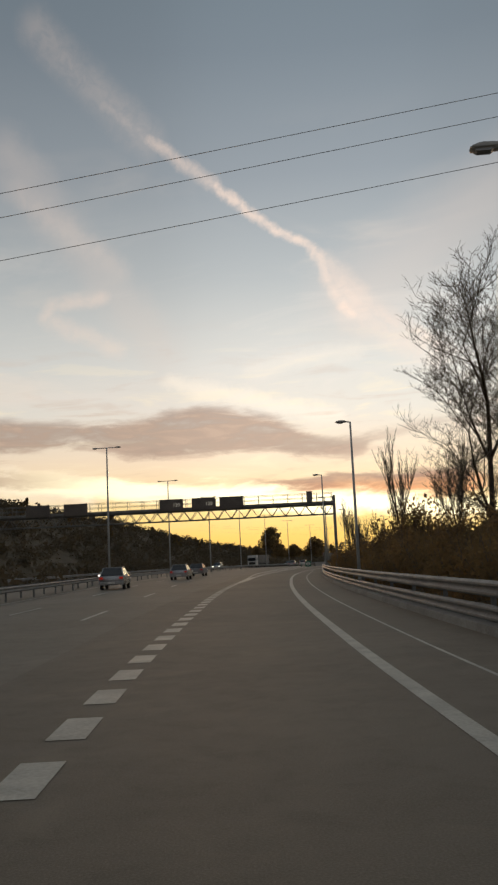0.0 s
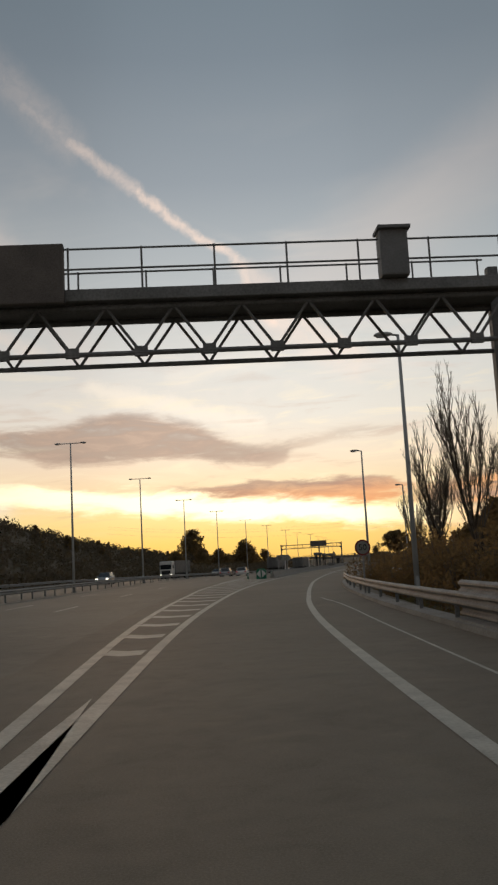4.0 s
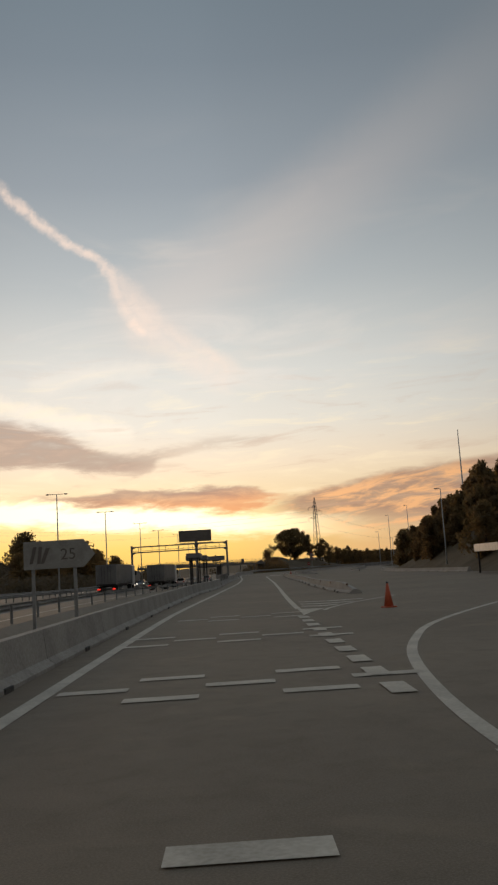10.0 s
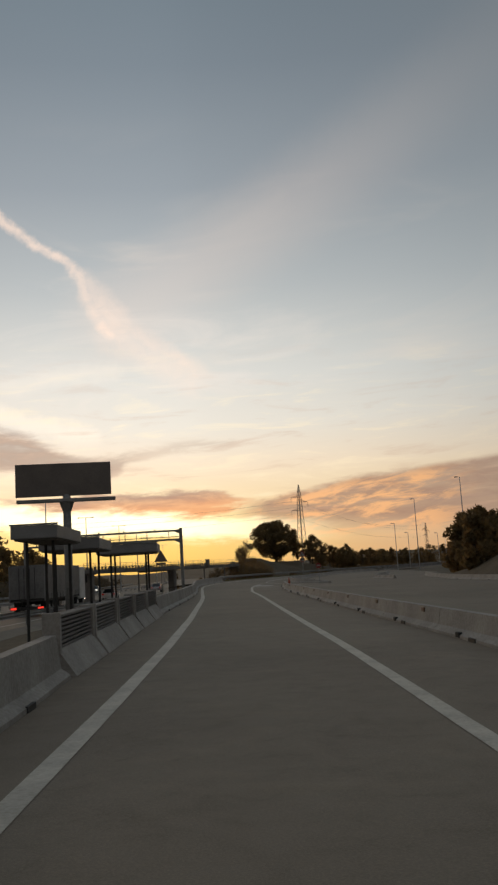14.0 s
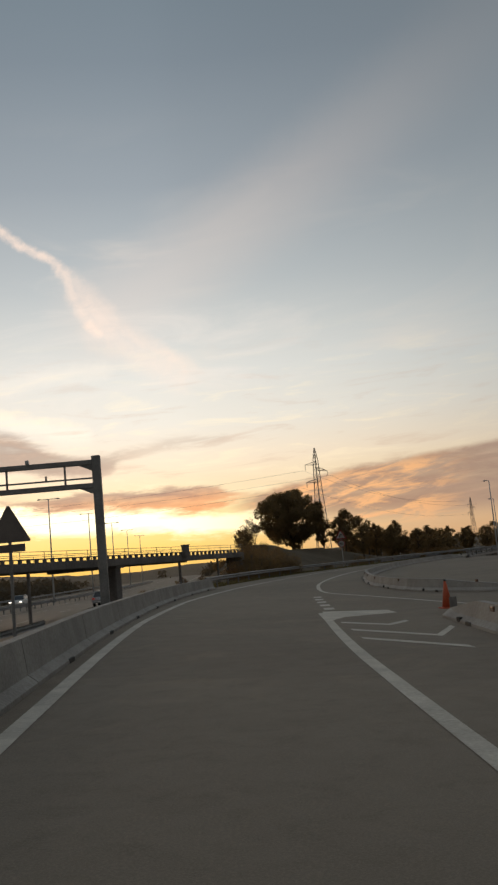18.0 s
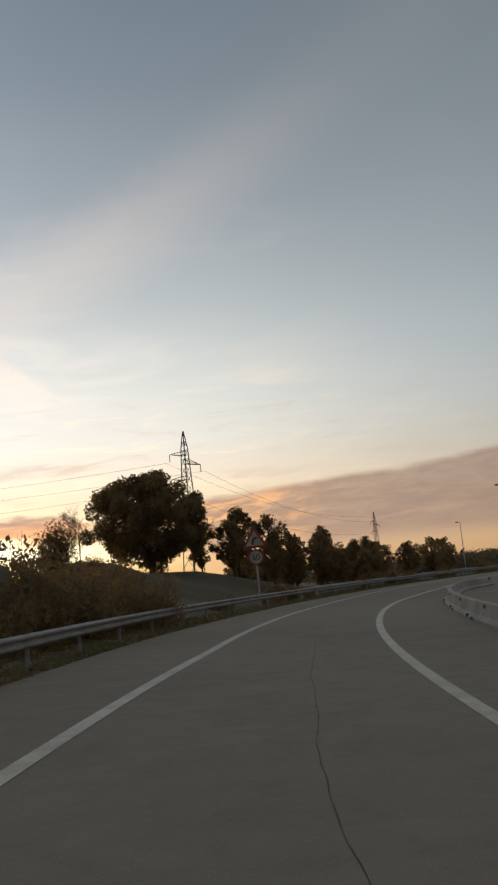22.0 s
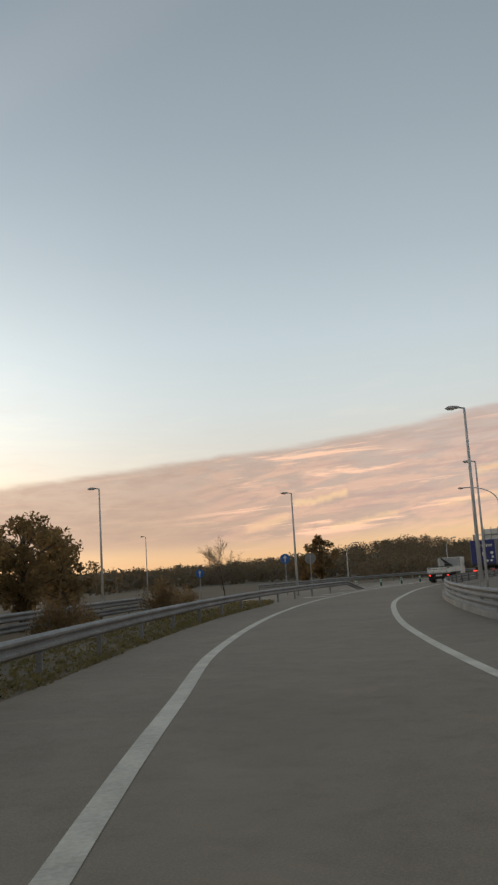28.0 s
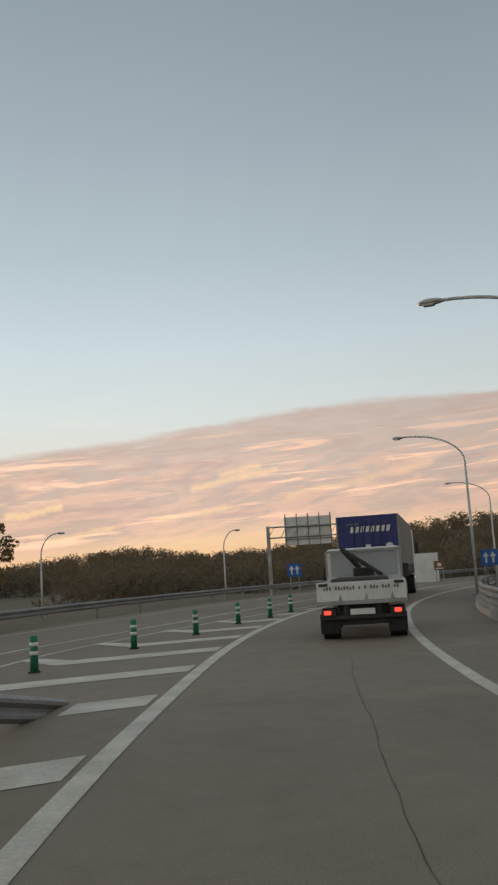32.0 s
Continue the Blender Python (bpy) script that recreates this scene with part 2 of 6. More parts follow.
# the long bank that climbs to the north, mauve with lit ribs
edge = [(-120, 9.0), (-100, 10.5), (-89, 10.9), (-79, 11.0), (-70, 10.1), (-58, 8.6), (-48, 7.8), (-40, 6.9), (-34, 6.5), (-28, 6.1), (-23, 5.6), (-18, 4.6)]
north = bank(-120, -16, edge, [(-120, 1.0), (-89, 2.4), (-70, 2.2), (-55, 1.2), (-40, 1.4), (-28, 1.6), (-16, 2.6)], 0.55, 1.6, W.math("ADD", EL, W.math("MULTIPLY", WARP, W.smooth(AZ, -30.0, -22.0, 0.3, 0.8))))
body = W.mix(W.smooth(AZ, -24.0, -40.0), lin(170, 136, 116), lin(170, 147, 134))
body = W.mix(W.smooth(AZ, -45.0, -70.0), body, lin(182, 162, 154))
sky = W.mix(W.math("MULTIPLY", north, W.smooth(n_fine, 0.25, 0.7, 0.95, 0.72)), sky, body)
# wavy ribs that the low sun lights from below, rising to the right
n_wave = W.noise(W.xyz(W.math("MULTIPLY", AZ, 0.26), W.math("ADD", W.math("MULTIPLY", EL, 1.15), W.math("MULTIPLY", AZ, 0.15)), 11.0), 1.1, 6.0, 0.62, 0.45)
ribs = W.math("MULTIPLY", W.smooth(n_wave, 0.43, 0.6), W.math("MULTIPLY", W.smooth(EL, 1.4, 2.6), W.smooth(W.math("SUBTRACT", W.curve(AZ, -120, -16, 0.0, 16.0, edge), EL), 0.0, 0.9)))
near_sun = W.smooth(W.math("ABSOLUTE", W.math("ADD", AZ, 24.5)), 8.5, 4.0)
sky = W.mix(W.math("MULTIPLY", ribs, W.math("MULTIPLY", near_sun, 0.8)), sky, lin(255, 194, 136))
ribs = W.math("MULTIPLY", W.math("MULTIPLY", ribs, W.smooth(EL, 9.5, 6.0)), W.smooth(AZ, -46.0, -56.0, 0.0, 0.3))
sky = W.mix(ribs, sky, lin(250, 196, 166))
# thin lit streaks and gold glints in the northern bank
n_rib = W.noise(W.xyz(W.math("MULTIPLY", AZ, 0.11), W.math("ADD", W.math("MULTIPLY", EL, 1.7), W.math("MULTIPLY", AZ, 0.09)), 5.0), 1.0, 7.0, 0.62, 0.45)
lit = W.math("MULTIPLY", W.math("MULTIPLY", W.smooth(n_rib, 0.54, 0.66), north), W.math("MULTIPLY", W.smooth(AZ, -48.0, -56.0, 0.1, 0.8), W.smooth(EL, 10.5, 7.0)))
sky = W.mix(lit, sky, lin(255, 206, 176))
dull = W.math("MULTIPLY", W.math("MULTIPLY", W.smooth(n_rib, 0.46, 0.34), north), W.smooth(AZ, -48.0, -56.0, 0.1, 0.4))
sky = W.mix(dull, sky, lin(178, 150, 146))
glint = 0.0
for a, b, w, k in (((-56.6, 4.5), (-59.8, 4.9), 0.42, 0.62), ((-68.6, 5.8), (-74.0, 6.8), 0.4, 0.5), ((-70.5, 6.5), (-73.0, 7.0), 0.35, 0.45), ((-59.0, 2.8), (-63.0, 3.4), 0.35, 0.4), ((-66.0, 3.8), (-70.6, 4.4), 0.35, 0.35), ((-53.6, 3.1), (-56.0, 3.7), 0.45, 0.4), ((-75.0, 5.0), (-84.0, 6.4), 0.4, 0.3)):
    glint = W.math("MAXIMUM", glint, streak_line(a, b, w, 0.75 * k, 1.1))
sky = W.mix(glint, sky, lin(255, 214, 160))
# the brilliant bar where the sun has gone down
bar = W.math("MULTIPLY", W.smooth(W.math("ABSOLUTE", W.math("SUBTRACT", EW, W.math("ADD", 4.35, W.math("MULTIPLY", AZ, 0.095)))), 1.05, 0.25), W.smooth(W.math("ABSOLUTE", W.math("ADD", AZ, 3.0)), 22.0, 8.0))
sky = W.mix(W.math("MULTIPLY", bar, 0.95), sky, (1.45, 1.34, 0.92, 1))
# the light falls off away from the sunset and rises again in the lit clouds to the north
fall = W.curve(AZ, -180, 180, 0.4, 1.4, [(-180, 0.6), (-120, 0.56), (-92, 0.55), (-76, 0.6), (-66, 0.63), (-58, 0.64), (-50, 0.67), (-42, 0.75), (-35, 0.84), (-28, 0.96), (-22, 1.05), (-16, 1.12), (-10, 1.18), (-4, 1.17), (5, 1.02), (13, 0.96), (40, 0.85), (100, 0.7), (180, 0.6)])
fall = W.math("ADD", fall, W.math("MULTIPLY", W.math("SUBTRACT", 1.1, fall), W.smooth(EL, 42.0, 65.0)))
sky = W.mix(1.0, sky, W.xyz(W.math("MULTIPLY", fall, 1.015), fall, W.math("MULTIPLY", fall, 0.965)), "MULTIPLY")
sky = W.mix(W.smooth(EL, 0.0, -3.0), sky, lin(120, 100, 80))
back = W.add("ShaderNodeBackground")
W.put(back.inputs[0], sky)
back.inputs[1].default_value = 1.0
W.tree.links.new(back.outputs[0], W.add("ShaderNodeOutputWorld").inputs[0])

sun = new("sun", bpy.data.lights.new("sun", "SUN"))
sun.data.energy, sun.data.angle, sun.data.color = 0.35, radians(12), (1.0, 0.62, 0.34)
sun.matrix_world = look((0, 0, 0), (0.05, -1, -0.06))


# ---------------------------------------------------------------- materials
def material(name, a, b=None, rough=0.8, metal=0.0, coarse=0.6, fine=40.0, bump=0.15, spec=0.3, emit=None, each=0.0):
    """A procedural surface: colour a to b in large patches, fine grain, relief; each: how far single pieces differ."""
    m = bpy.data.materials.new(name)
    m.use_nodes = True
    n = Nodes(m.node_tree)
    p = n.add("ShaderNodeBsdfPrincipled")
    where = n.add("ShaderNodeNewGeometry").outputs["Position"]
    big, small = n.noise(where, coarse, 5.0, 0.6, 0.3), n.noise(where, fine, 3.0, 0.6)
    col = n.mix(n.smooth(big, 0.3, 0.7), (*a, 1), (*(b or a), 1))
    col = n.mix(n.smooth(small, 0.25, 0.75, 0.0, 0.35), col, (0, 0, 0, 1), "SOFT_LIGHT")
    if each:
        info = n.add("ShaderNodeObjectInfo").outputs["Random"]
        col = n.mix(n.math("MULTIPLY", info, each), col, (*(b or a), 1))
    n.put(p.inputs["Base Color"], col)
    n.put(p.inputs["Roughness"], n.smooth(small, 0.2, 0.8, max(rough - 0.12, 0.02), min(rough + 0.1, 1.0)))
    p.inputs["Metallic"].default_value, p.inputs["Specular IOR Level"].default_value = metal, spec
    if bump:
        r = n.add("ShaderNodeBump")
        r.inputs["Strength"].default_value, r.inputs["Distance"].default_value = bump, 0.02
        n.put(r.inputs["Height"], small)
        n.put(p.inputs["Normal"], r.outputs[0])
    if emit:
        p.inputs["Emission Color"].default_value, p.inputs["Emission Strength"].default_value = (*emit[:3], 1), emit[3]
    n.tree.links.new(p.outputs[0], n.add("ShaderNodeOutputMaterial").inputs[0])
    return m


def asphalt_material(name, a, b):
    """Worn asphalt: aggregate grain, paler wheel tracks in stretched patches, small dark repairs."""
    m = bpy.data.materials.new(name)
    m.use_nodes = True
    n = Nodes(m.node_tree)
    p = n.add("ShaderNodeBsdfPrincipled")
    where = n.add("ShaderNodeNewGeometry").outputs["Position"]
    big, mid, grain = n.noise(where, 0.09, 4.0, 0.6), n.noise(where, 2.2, 6.0, 0.7, 0.5), n.noise(where, 60.0, 3.0, 0.75)
    col = n.mix(n.smooth(big, 0.35, 0.65), (*a, 1), (*b, 1))
    col = n.mix(n.smooth(mid, 0.5, 0.74, 0.0, 0.3), col, (a[0] * 0.6, a[1] * 0.6, a[2] * 0.6, 1))
    blot = n.noise(where, 0.55, 5.0, 0.65, 0.8)
    col = n.mix(n.smooth(blot, 0.52, 0.7, 0.0, 0.4), col, (b[0] * 1.3, b[1] * 1.28, b[2] * 1.22, 1))
    col = n.mix(n.smooth(blot, 0.44, 0.3, 0.0, 0.3), col, (a[0] * 0.7, a[1] * 0.68, a[2] * 0.66, 1))
    col = n.mix(n.smooth(grain, 0.35, 0.75, 0.0, 0.6), col, (b[0] * 1.5, b[1] * 1.5, b[2] * 1.5, 1))
    n.put(p.inputs["Base Color"], col)
    n.put(p.inputs["Roughness"], n.smooth(mid, 0.3, 0.7, 0.72, 0.84))
    p.inputs["Specular IOR Level"].default_value = 0.35
    r = n.add("ShaderNodeBump")
    r.inputs["Strength"].default_value, r.inputs["Distance"].default_value = 0.25, 0.012
    n.put(r.inputs["Height"], grain)
    n.put(p.inputs["Normal"], r.outputs[0])
    n.tree.links.new(p.outputs[0], n.add("ShaderNodeOutputMaterial").inputs[0])
    return m


def leaf_material(name, a, b, through, vary=0.4):
    """Leaves: dull, and partly letting the light through."""
    m = bpy.data.materials.new(name)
    m.use_nodes = True
    n = Nodes(m.node_tree)
    p = n.add("ShaderNodeBsdfPrincipled")
    where = n.add("ShaderNodeNewGeometry")
    col = n.mix(n.noise(where.outputs["Position"], 0.7, 4.0, 0.6), (*a, 1), (*b, 1))
    col = n.mix(n.math("MULTIPLY", where.outputs["Random Per Island"], vary), col, (b[0] * 1.3, b[1] * 1.2, b[2], 1))
    n.put(p.inputs["Base Color"], col)
    p.inputs["Roughness"].default_value, p.inputs["Specular IOR Level"].default_value = 0.75, 0.2
    t = n.add("ShaderNodeBsdfTranslucent")
    n.put(t.inputs[0], n.mix(1.0, col, (2.0, 1.55, 1.0, 1), "MULTIPLY"))
    x = n.add("ShaderNodeMixShader")
    x.inputs[0].default_value = through
    n.tree.links.new(p.outputs[0], x.inputs[1])
    n.tree.links.new(t.outputs[0], x.inputs[2])
    n.tree.links.new(x.outputs[0], n.add("ShaderNodeOutputMaterial").inputs[0])
    return m


ASPHALT = asphalt_material("asphalt", (0.150, 0.116, 0.082), (0.192, 0.152, 0.110))
ASPHALT_OLD = asphalt_material("pale asphalt", (0.17, 0.136, 0.1), (0.205, 0.168, 0.128))
TAR = material("tar seam", (0.105, 0.086, 0.066), (0.135, 0.11, 0.085), 0.9, spec=0.1)
PAINT = material("road paint", (0.60, 0.545, 0.455), (0.45, 0.405, 0.335), 0.65, coarse=1.4, fine=24.0, bump=0.1)
EARTH = material("dry earth and grass", (0.105, 0.079, 0.047), (0.155, 0.118, 0.073), 0.95, coarse=0.25, fine=6.0, bump=0.5)
GRASS = leaf_material("winter grass", (0.10, 0.11, 0.05), (0.16, 0.14, 0.08), 0.35)
CONCRETE = material("barrier concrete", (0.40, 0.37, 0.33), (0.30, 0.275, 0.245), 0.85, coarse=0.8, fine=18.0, bump=0.25)
CONCRETE_DARK = material("bridge concrete", (0.24, 0.22, 0.20), (0.17, 0.155, 0.14), 0.9, coarse=0.5, fine=8.0)
STEEL = material("galvanised steel", (0.42, 0.42, 0.41), (0.30, 0.30, 0.29), 0.48, 0.75, coarse=1.2, fine=26.0, bump=0.05)
STEEL_DULL = material("weathered steel", (0.30, 0.295, 0.285), (0.22, 0.215, 0.205), 0.6, 0.4, coarse=1.0, fine=20.0, bump=0.08)
LAMP_GREY = material("lamp post paint", (0.56, 0.56, 0.55), (0.46, 0.46, 0.45), 0.5, 0.0, coarse=2.0, bump=0.04)
LENS = material("lamp glass", (0.45, 0.46, 0.46), (0.38, 0.39, 0.40), 0.25, 0.0, bump=0.0, spec=0.5)
BARK = material("bark", (0.075, 0.055, 0.038), (0.12, 0.09, 0.065), 0.95, coarse=3.0, fine=22.0, bump=0.6)
TWIG = material("bare twigs", (0.15, 0.125, 0.095), (0.21, 0.17, 0.13), 0.9, coarse=4.0, fine=30.0)
PINE = leaf_material("pine needles", (0.115, 0.1, 0.06), (0.165, 0.135, 0.085), 0.58)
SHRUB = leaf_material("shrub leaves", (0.125, 0.1, 0.062), (0.175, 0.14, 0.09), 0.58)
WOOD_FAR = leaf_material("distant wood", (0.098, 0.088, 0.066), (0.118, 0.104, 0.08), 0.3, 0.12)
WHITE = material("white paint", (0.72, 0.71, 0.68), (0.60, 0.59, 0.56), 0.45, coarse=1.5, bump=0.03, spec=0.4)
# sign colours darkened to carry the shade of faces turned from the sunset
SIGN_WHITE = material("weathered sign white", (0.40, 0.385, 0.35), (0.30, 0.285, 0.255), 0.6, coarse=2.0, bump=0.03)
SIGN_RED = material("faded sign red", (0.33, 0.05, 0.04), (0.26, 0.055, 0.045), 0.6, coarse=3.0, bump=0.02)
GREY = material("grey sheet", (0.28, 0.275, 0.27), (0.21, 0.205, 0.20), 0.6, coarse=0.8, bump=0.05)
BLACK = material("black rubber", (0.022, 0.022, 0.022), (0.035, 0.034, 0.032), 0.8, coarse=4.0)
DARK = material("dark underframe", (0.035, 0.034, 0.032), (0.06, 0.055, 0.05), 0.7, coarse=3.0)
BLUE = material("sign blue", (0.03, 0.14, 0.42), (0.035, 0.12, 0.34), 0.5, coarse=3.0, bump=0.02)
GREEN = material("post green", (0.02, 0.20, 0.11), (0.02, 0.15, 0.09), 0.5, coarse=5.0, bump=0.02)
REFLECTOR = material("dull amber reflector", (0.15, 0.07, 0.04), (0.11, 0.055, 0.035), 0.45, coarse=5.0, bump=0.02)
ORANGE = material("cone orange", (0.60, 0.13, 0.055), (0.5, 0.11, 0.05), 0.55, coarse=5.0, bump=0.02)
BOARD = material("sign board back", (0.21, 0.18, 0.16), (0.16, 0.14, 0.125), 0.6, 0.3, coarse=0.9, bump=0.04)
CURTAIN = material("blue tarpaulin", (0.035, 0.045, 0.16), (0.045, 0.055, 0.19), 0.5, coarse=0.7, fine=8.0, bump=0.12)
CURTAIN_GREY = material("grey tarpaulin", (0.22, 0.21, 0.20), (0.16, 0.155, 0.15), 0.6, coarse=0.6, fine=8.0, bump=0.12)
SILVER = material("silver car paint", (0.42, 0.42, 0.42), (0.36, 0.36, 0.36), 0.3, 0.5, coarse=0.6, bump=0.0, spec=0.5)
RED_GLASS = material("tail light lens", (0.4, 0.02, 0.015), rough=0.3, bump=0.0, emit=(1.0, 0.05, 0.03, 1.1))
TAIL_DIM = material("car tail light", (0.35, 0.025, 0.02), rough=0.3, bump=0.0, emit=(1.0, 0.06, 0.03, 0.15))
LIT = material("lit head lamp", (0.8, 0.8, 0.75), rough=0.3, bump=0.0, emit=(1.0, 0.93, 0.78, 2.5))
DIGITS = material("lit digits", (0.6, 0.6, 0.55), rough=0.5, bump=0.0, emit=(1.0, 0.9, 0.7, 0.2))
GLASS_DARK = material("car window", (0.03, 0.035, 0.04), (0.02, 0.024, 0.028), 0.12, 0.0, bump=0.0, spec=0.6)
LOAD = material("dark load", (0.06, 0.05, 0.042), (0.10, 0.085, 0.07), 0.85, coarse=2.0)
TILE = material("clay roof", (0.26, 0.12, 0.07), (0.2, 0.10, 0.06), 0.85, coarse=0.8)


# ---------------------------------------------------------------- mesh helpers
def shaped(name, verts, faces, mat, smooth=False):
    me = bpy.data.meshes.new(name)
    me.from_pydata([tuple(v) for v in verts], [], faces)
    me.materials.append(mat)
    if smooth:
        me.polygons.foreach_set("use_smooth", [True] * len(me.polygons))
    me.update()
    return me


def link(name, me, parent=None, label="", at=None):
    ob = new(name, me)
    if parent is not None:
        ob.parent = parent
    if at is not None:
        ob.matrix_basis = at
    if label:
        ob["label"] = label
    return ob


def part(name, bm, mat, parent=None, label="", at=None, smooth=False):
    me = bpy.data.meshes.new(name)
    bm.normal_update()
    bm.to_mesh(me)
    bm.free()
    me.materials.append(mat)
    if smooth:
        me.polygons.foreach_set("use_smooth", [len(p.vertices) == 4 for p in me.polygons])
    return link(name, me, parent, label, at)


def thing(name, label, category, at=None, group="", kind=""):
    ob = new(name)
    ob.empty_display_size = 0.3
    if at is not None:
        ob.matrix_basis = at
    return tagged(ob, label, category, group, kind)


def add_box(bm, x0, y0, z0, x1, y1, z1, bevel=0.0, m=None):
    v = [bm.verts.new(p) for p in ((x0, y0, z0), (x1, y0, z0), (x1, y1, z0), (x0, y1, z0), (x0, y0, z1), (x1, y0, z1), (x1, y1, z1), (x0, y1, z1))]
    f = [bm.faces.new([v[i] for i in q]) for q in ((3, 2, 1, 0), (4, 5, 6, 7), (0, 1, 5, 4), (1, 2, 6, 5), (2, 3, 7, 6), (3, 0, 4, 7))]
    if m is not None:
        bmesh.ops.transform(bm, matrix=m, verts=v)
    if bevel:
        edges = list({e for q in f for e in q.edges})
        bmesh.ops.bevel(bm, geom=edges, offset=bevel, segments=2, affect="EDGES", profile=0.6)
    return bm


def box(x0, y0, z0, x1, y1, z1, bevel=0.0):
    return add_box(bmesh.new(), x0, y0, z0, x1, y1, z1, bevel)


def add_rod(bm, a, b, r0, r1=None, n=8):
    """A tapered rod from a to b."""
    a, b = Vector(a), Vector(b)
    r1 = r0 if r1 is None else r1
    d = (b - a).normalized()
    q = d.to_track_quat("Z", "Y").to_matrix()
    rings = []
    for c, r in ((a, r0), (b, r1)):
        rings.append([bm.verts.new(c + q @ Vector((math.cos(2 * math.pi * i / n) * r, math.sin(2 * math.pi * i / n) * r, 0))) for i in range(n)])
    for i in range(n):
        bm.faces.new((rings[0][i], rings[0][(i + 1) % n], rings[1][(i + 1) % n], rings[1][i]))
    bm.faces.new(rings[0][::-1])
    bm.faces.new(rings[1])
    return bm


def rod(a, b, r0, r1=None, n=8):
    return add_rod(bmesh.new(), a, b, r0, r1, n)


def add_prism(bm, outline, y0, y1, m=None):
    """A plate with the outline (x, z) from y0 to y1."""
    a = [bm.verts.new((x, y0, z)) for x, z in outline]
    b = [bm.verts.new((x, y1, z)) for x, z in outline]
    k = len(outline)
    bm.faces.new(a)
    bm.faces.new(b[::-1])
    for i in range(k):
        bm.faces.new((a[i], b[i], b[(i + 1) % k], a[(i + 1) % k]))
    if m is not None:
        bmesh.ops.transform(bm, matrix=m, verts=a + b)
    bmesh.ops.recalc_face_normals(bm, faces=bm.faces[:])
    return bm


def prism(outline, y0, y1):
    return add_prism(bmesh.new(), outline, y0, y1)


def disc(r, n=28):
    return [(r * math.cos(2 * math.pi * i / n), r * math.sin(2 * math.pi * i / n)) for i in range(n)]


def words(name, text, size, mat, parent, at, label=""):
    c = bpy.data.curves.new(name, "FONT")
    c.body, c.size, c.extrude, c.align_x, c.align_y = text, size, 0.004, "CENTER", "CENTER"
    c.materials.append(mat)
    return link(name, c, parent, label, at)


# ---------------------------------------------------------------- the plan: two alignments
def spline(points, step=1.0):
    """Points every step metres along a smooth line through the given ones."""
    p = np.array(points, float)
    q = np.vstack([2 * p[0] - p[1], p, 2 * p[-1] - p[-2]])
    out = []
    for i in range(1, len(q) - 2):
        k = max(int(np.linalg.norm(q[i + 1] - q[i]) / 0.5), 1)
        t = np.arange(k)[:, None] / k
        a, b, c, d = q[i - 1], q[i], q[i + 1], q[i + 2]
        out.append(0.5 * (2 * b + (c - a) * t + (2 * a - 5 * b + 4 * c - d) * t ** 2 + (3 * b - a - 3 * c + d) * t ** 3))
    out = np.vstack(out + [p[-1:]])
    s = np.concatenate([[0], np.cumsum(np.linalg.norm(np.diff(out, axis=0), axis=1))])
    g = np.arange(0, s[-1], step)
    return np.stack([np.interp(g, s, out[:, 0]), np.interp(g, s, out[:, 1])], 1)


class Line:
    """An alignment: s along it in metres from its zero, u to the right."""

    def __init__(self, points, zero, step=1.0):
        self.p, self.zero, self.step = spline(points, step), zero, step
        t = np.gradient(self.p, axis=0)
        self.t = t / np.linalg.norm(t, axis=1)[:, None]

    def xy(self, s, u=0.0):
        k = (s + self.zero) / self.step
        i = np.arange(len(self.p))
        x, y = np.interp(k, i, self.p[:, 0]), np.interp(k, i, self.p[:, 1])
        a, b = np.interp(k, i, self.t[:, 0]), np.interp(k, i, self.t[:, 1])
        return float(x + u * b), float(y - u * a)

    def heading(self, s):
        i = int(min(max((s + self.zero) / self.step, 0), len(self.p) - 1))
        return math.degrees(math.atan2(-self.t[i][0], self.t[i][1]))

    def near(self, x, y):
        """Distance along and to the right for arrays of places."""
        q = np.stack([np.ravel(x), np.ravel(y)], 1)
        s, u = np.empty(len(q)), np.empty(len(q))
        for k in range(0, len(q), 4000):
            d = q[k:k + 4000, None, :] - self.p[None, ::3, :]
            i = np.argmin((d ** 2).sum(2), 1) * 3
            v = q[k:k + 4000] - self.p[i]
            s[k:k + 4000] = i * self.step - self.zero + (v * self.t[i]).sum(1)
            u[k:k + 4000] = v[:, 0] * self.t[i][:, 1] - v[:, 1] * self.t[i][:, 0]
        return s, u


RAMP = Line([(0, -120), (0, -60), (0, 0), (0.2, 20), (0.9, 40), (2.1, 60), (3.8, 79.9), (6.2, 99.7), (9.5, 119.5), (13.4, 139.1), (17.9, 158.6), (22.7, 178.0), (27.7, 197.3), (33.0, 216.6),
             (38.5, 235.8), (43.9, 255.1), (49.4, 274.3), (55.0, 293.5), (60.9, 312.6), (67.8, 331.4), (76.3, 349.5), (86.6, 366.6), (99.0, 382.3), (113.1, 396.5), (128.6, 409.1),
             (145.4, 419.9), (163.3, 428.8), (182.5, 435.4), (202.2, 438.8), (222.2, 438.1), (241.6, 433.8), (260, 426), (300, 408), (380, 372)], 120.0)
MOTORWAY = Line([(-13, -120), (-12.5, -60), (-12.2, 0), (-11.8, 50), (-11.2, 81), (-8.0, 115), (-3.4, 148), (2.1, 179.5), (8.7, 214), (16.3, 245), (25.7, 279), (35, 310), (45.2, 343), (54, 374),
                 (63, 401), (72, 428), (80, 457), (88, 487), (100, 530), (125, 620), (160, 740), (210, 900)], 120.0)
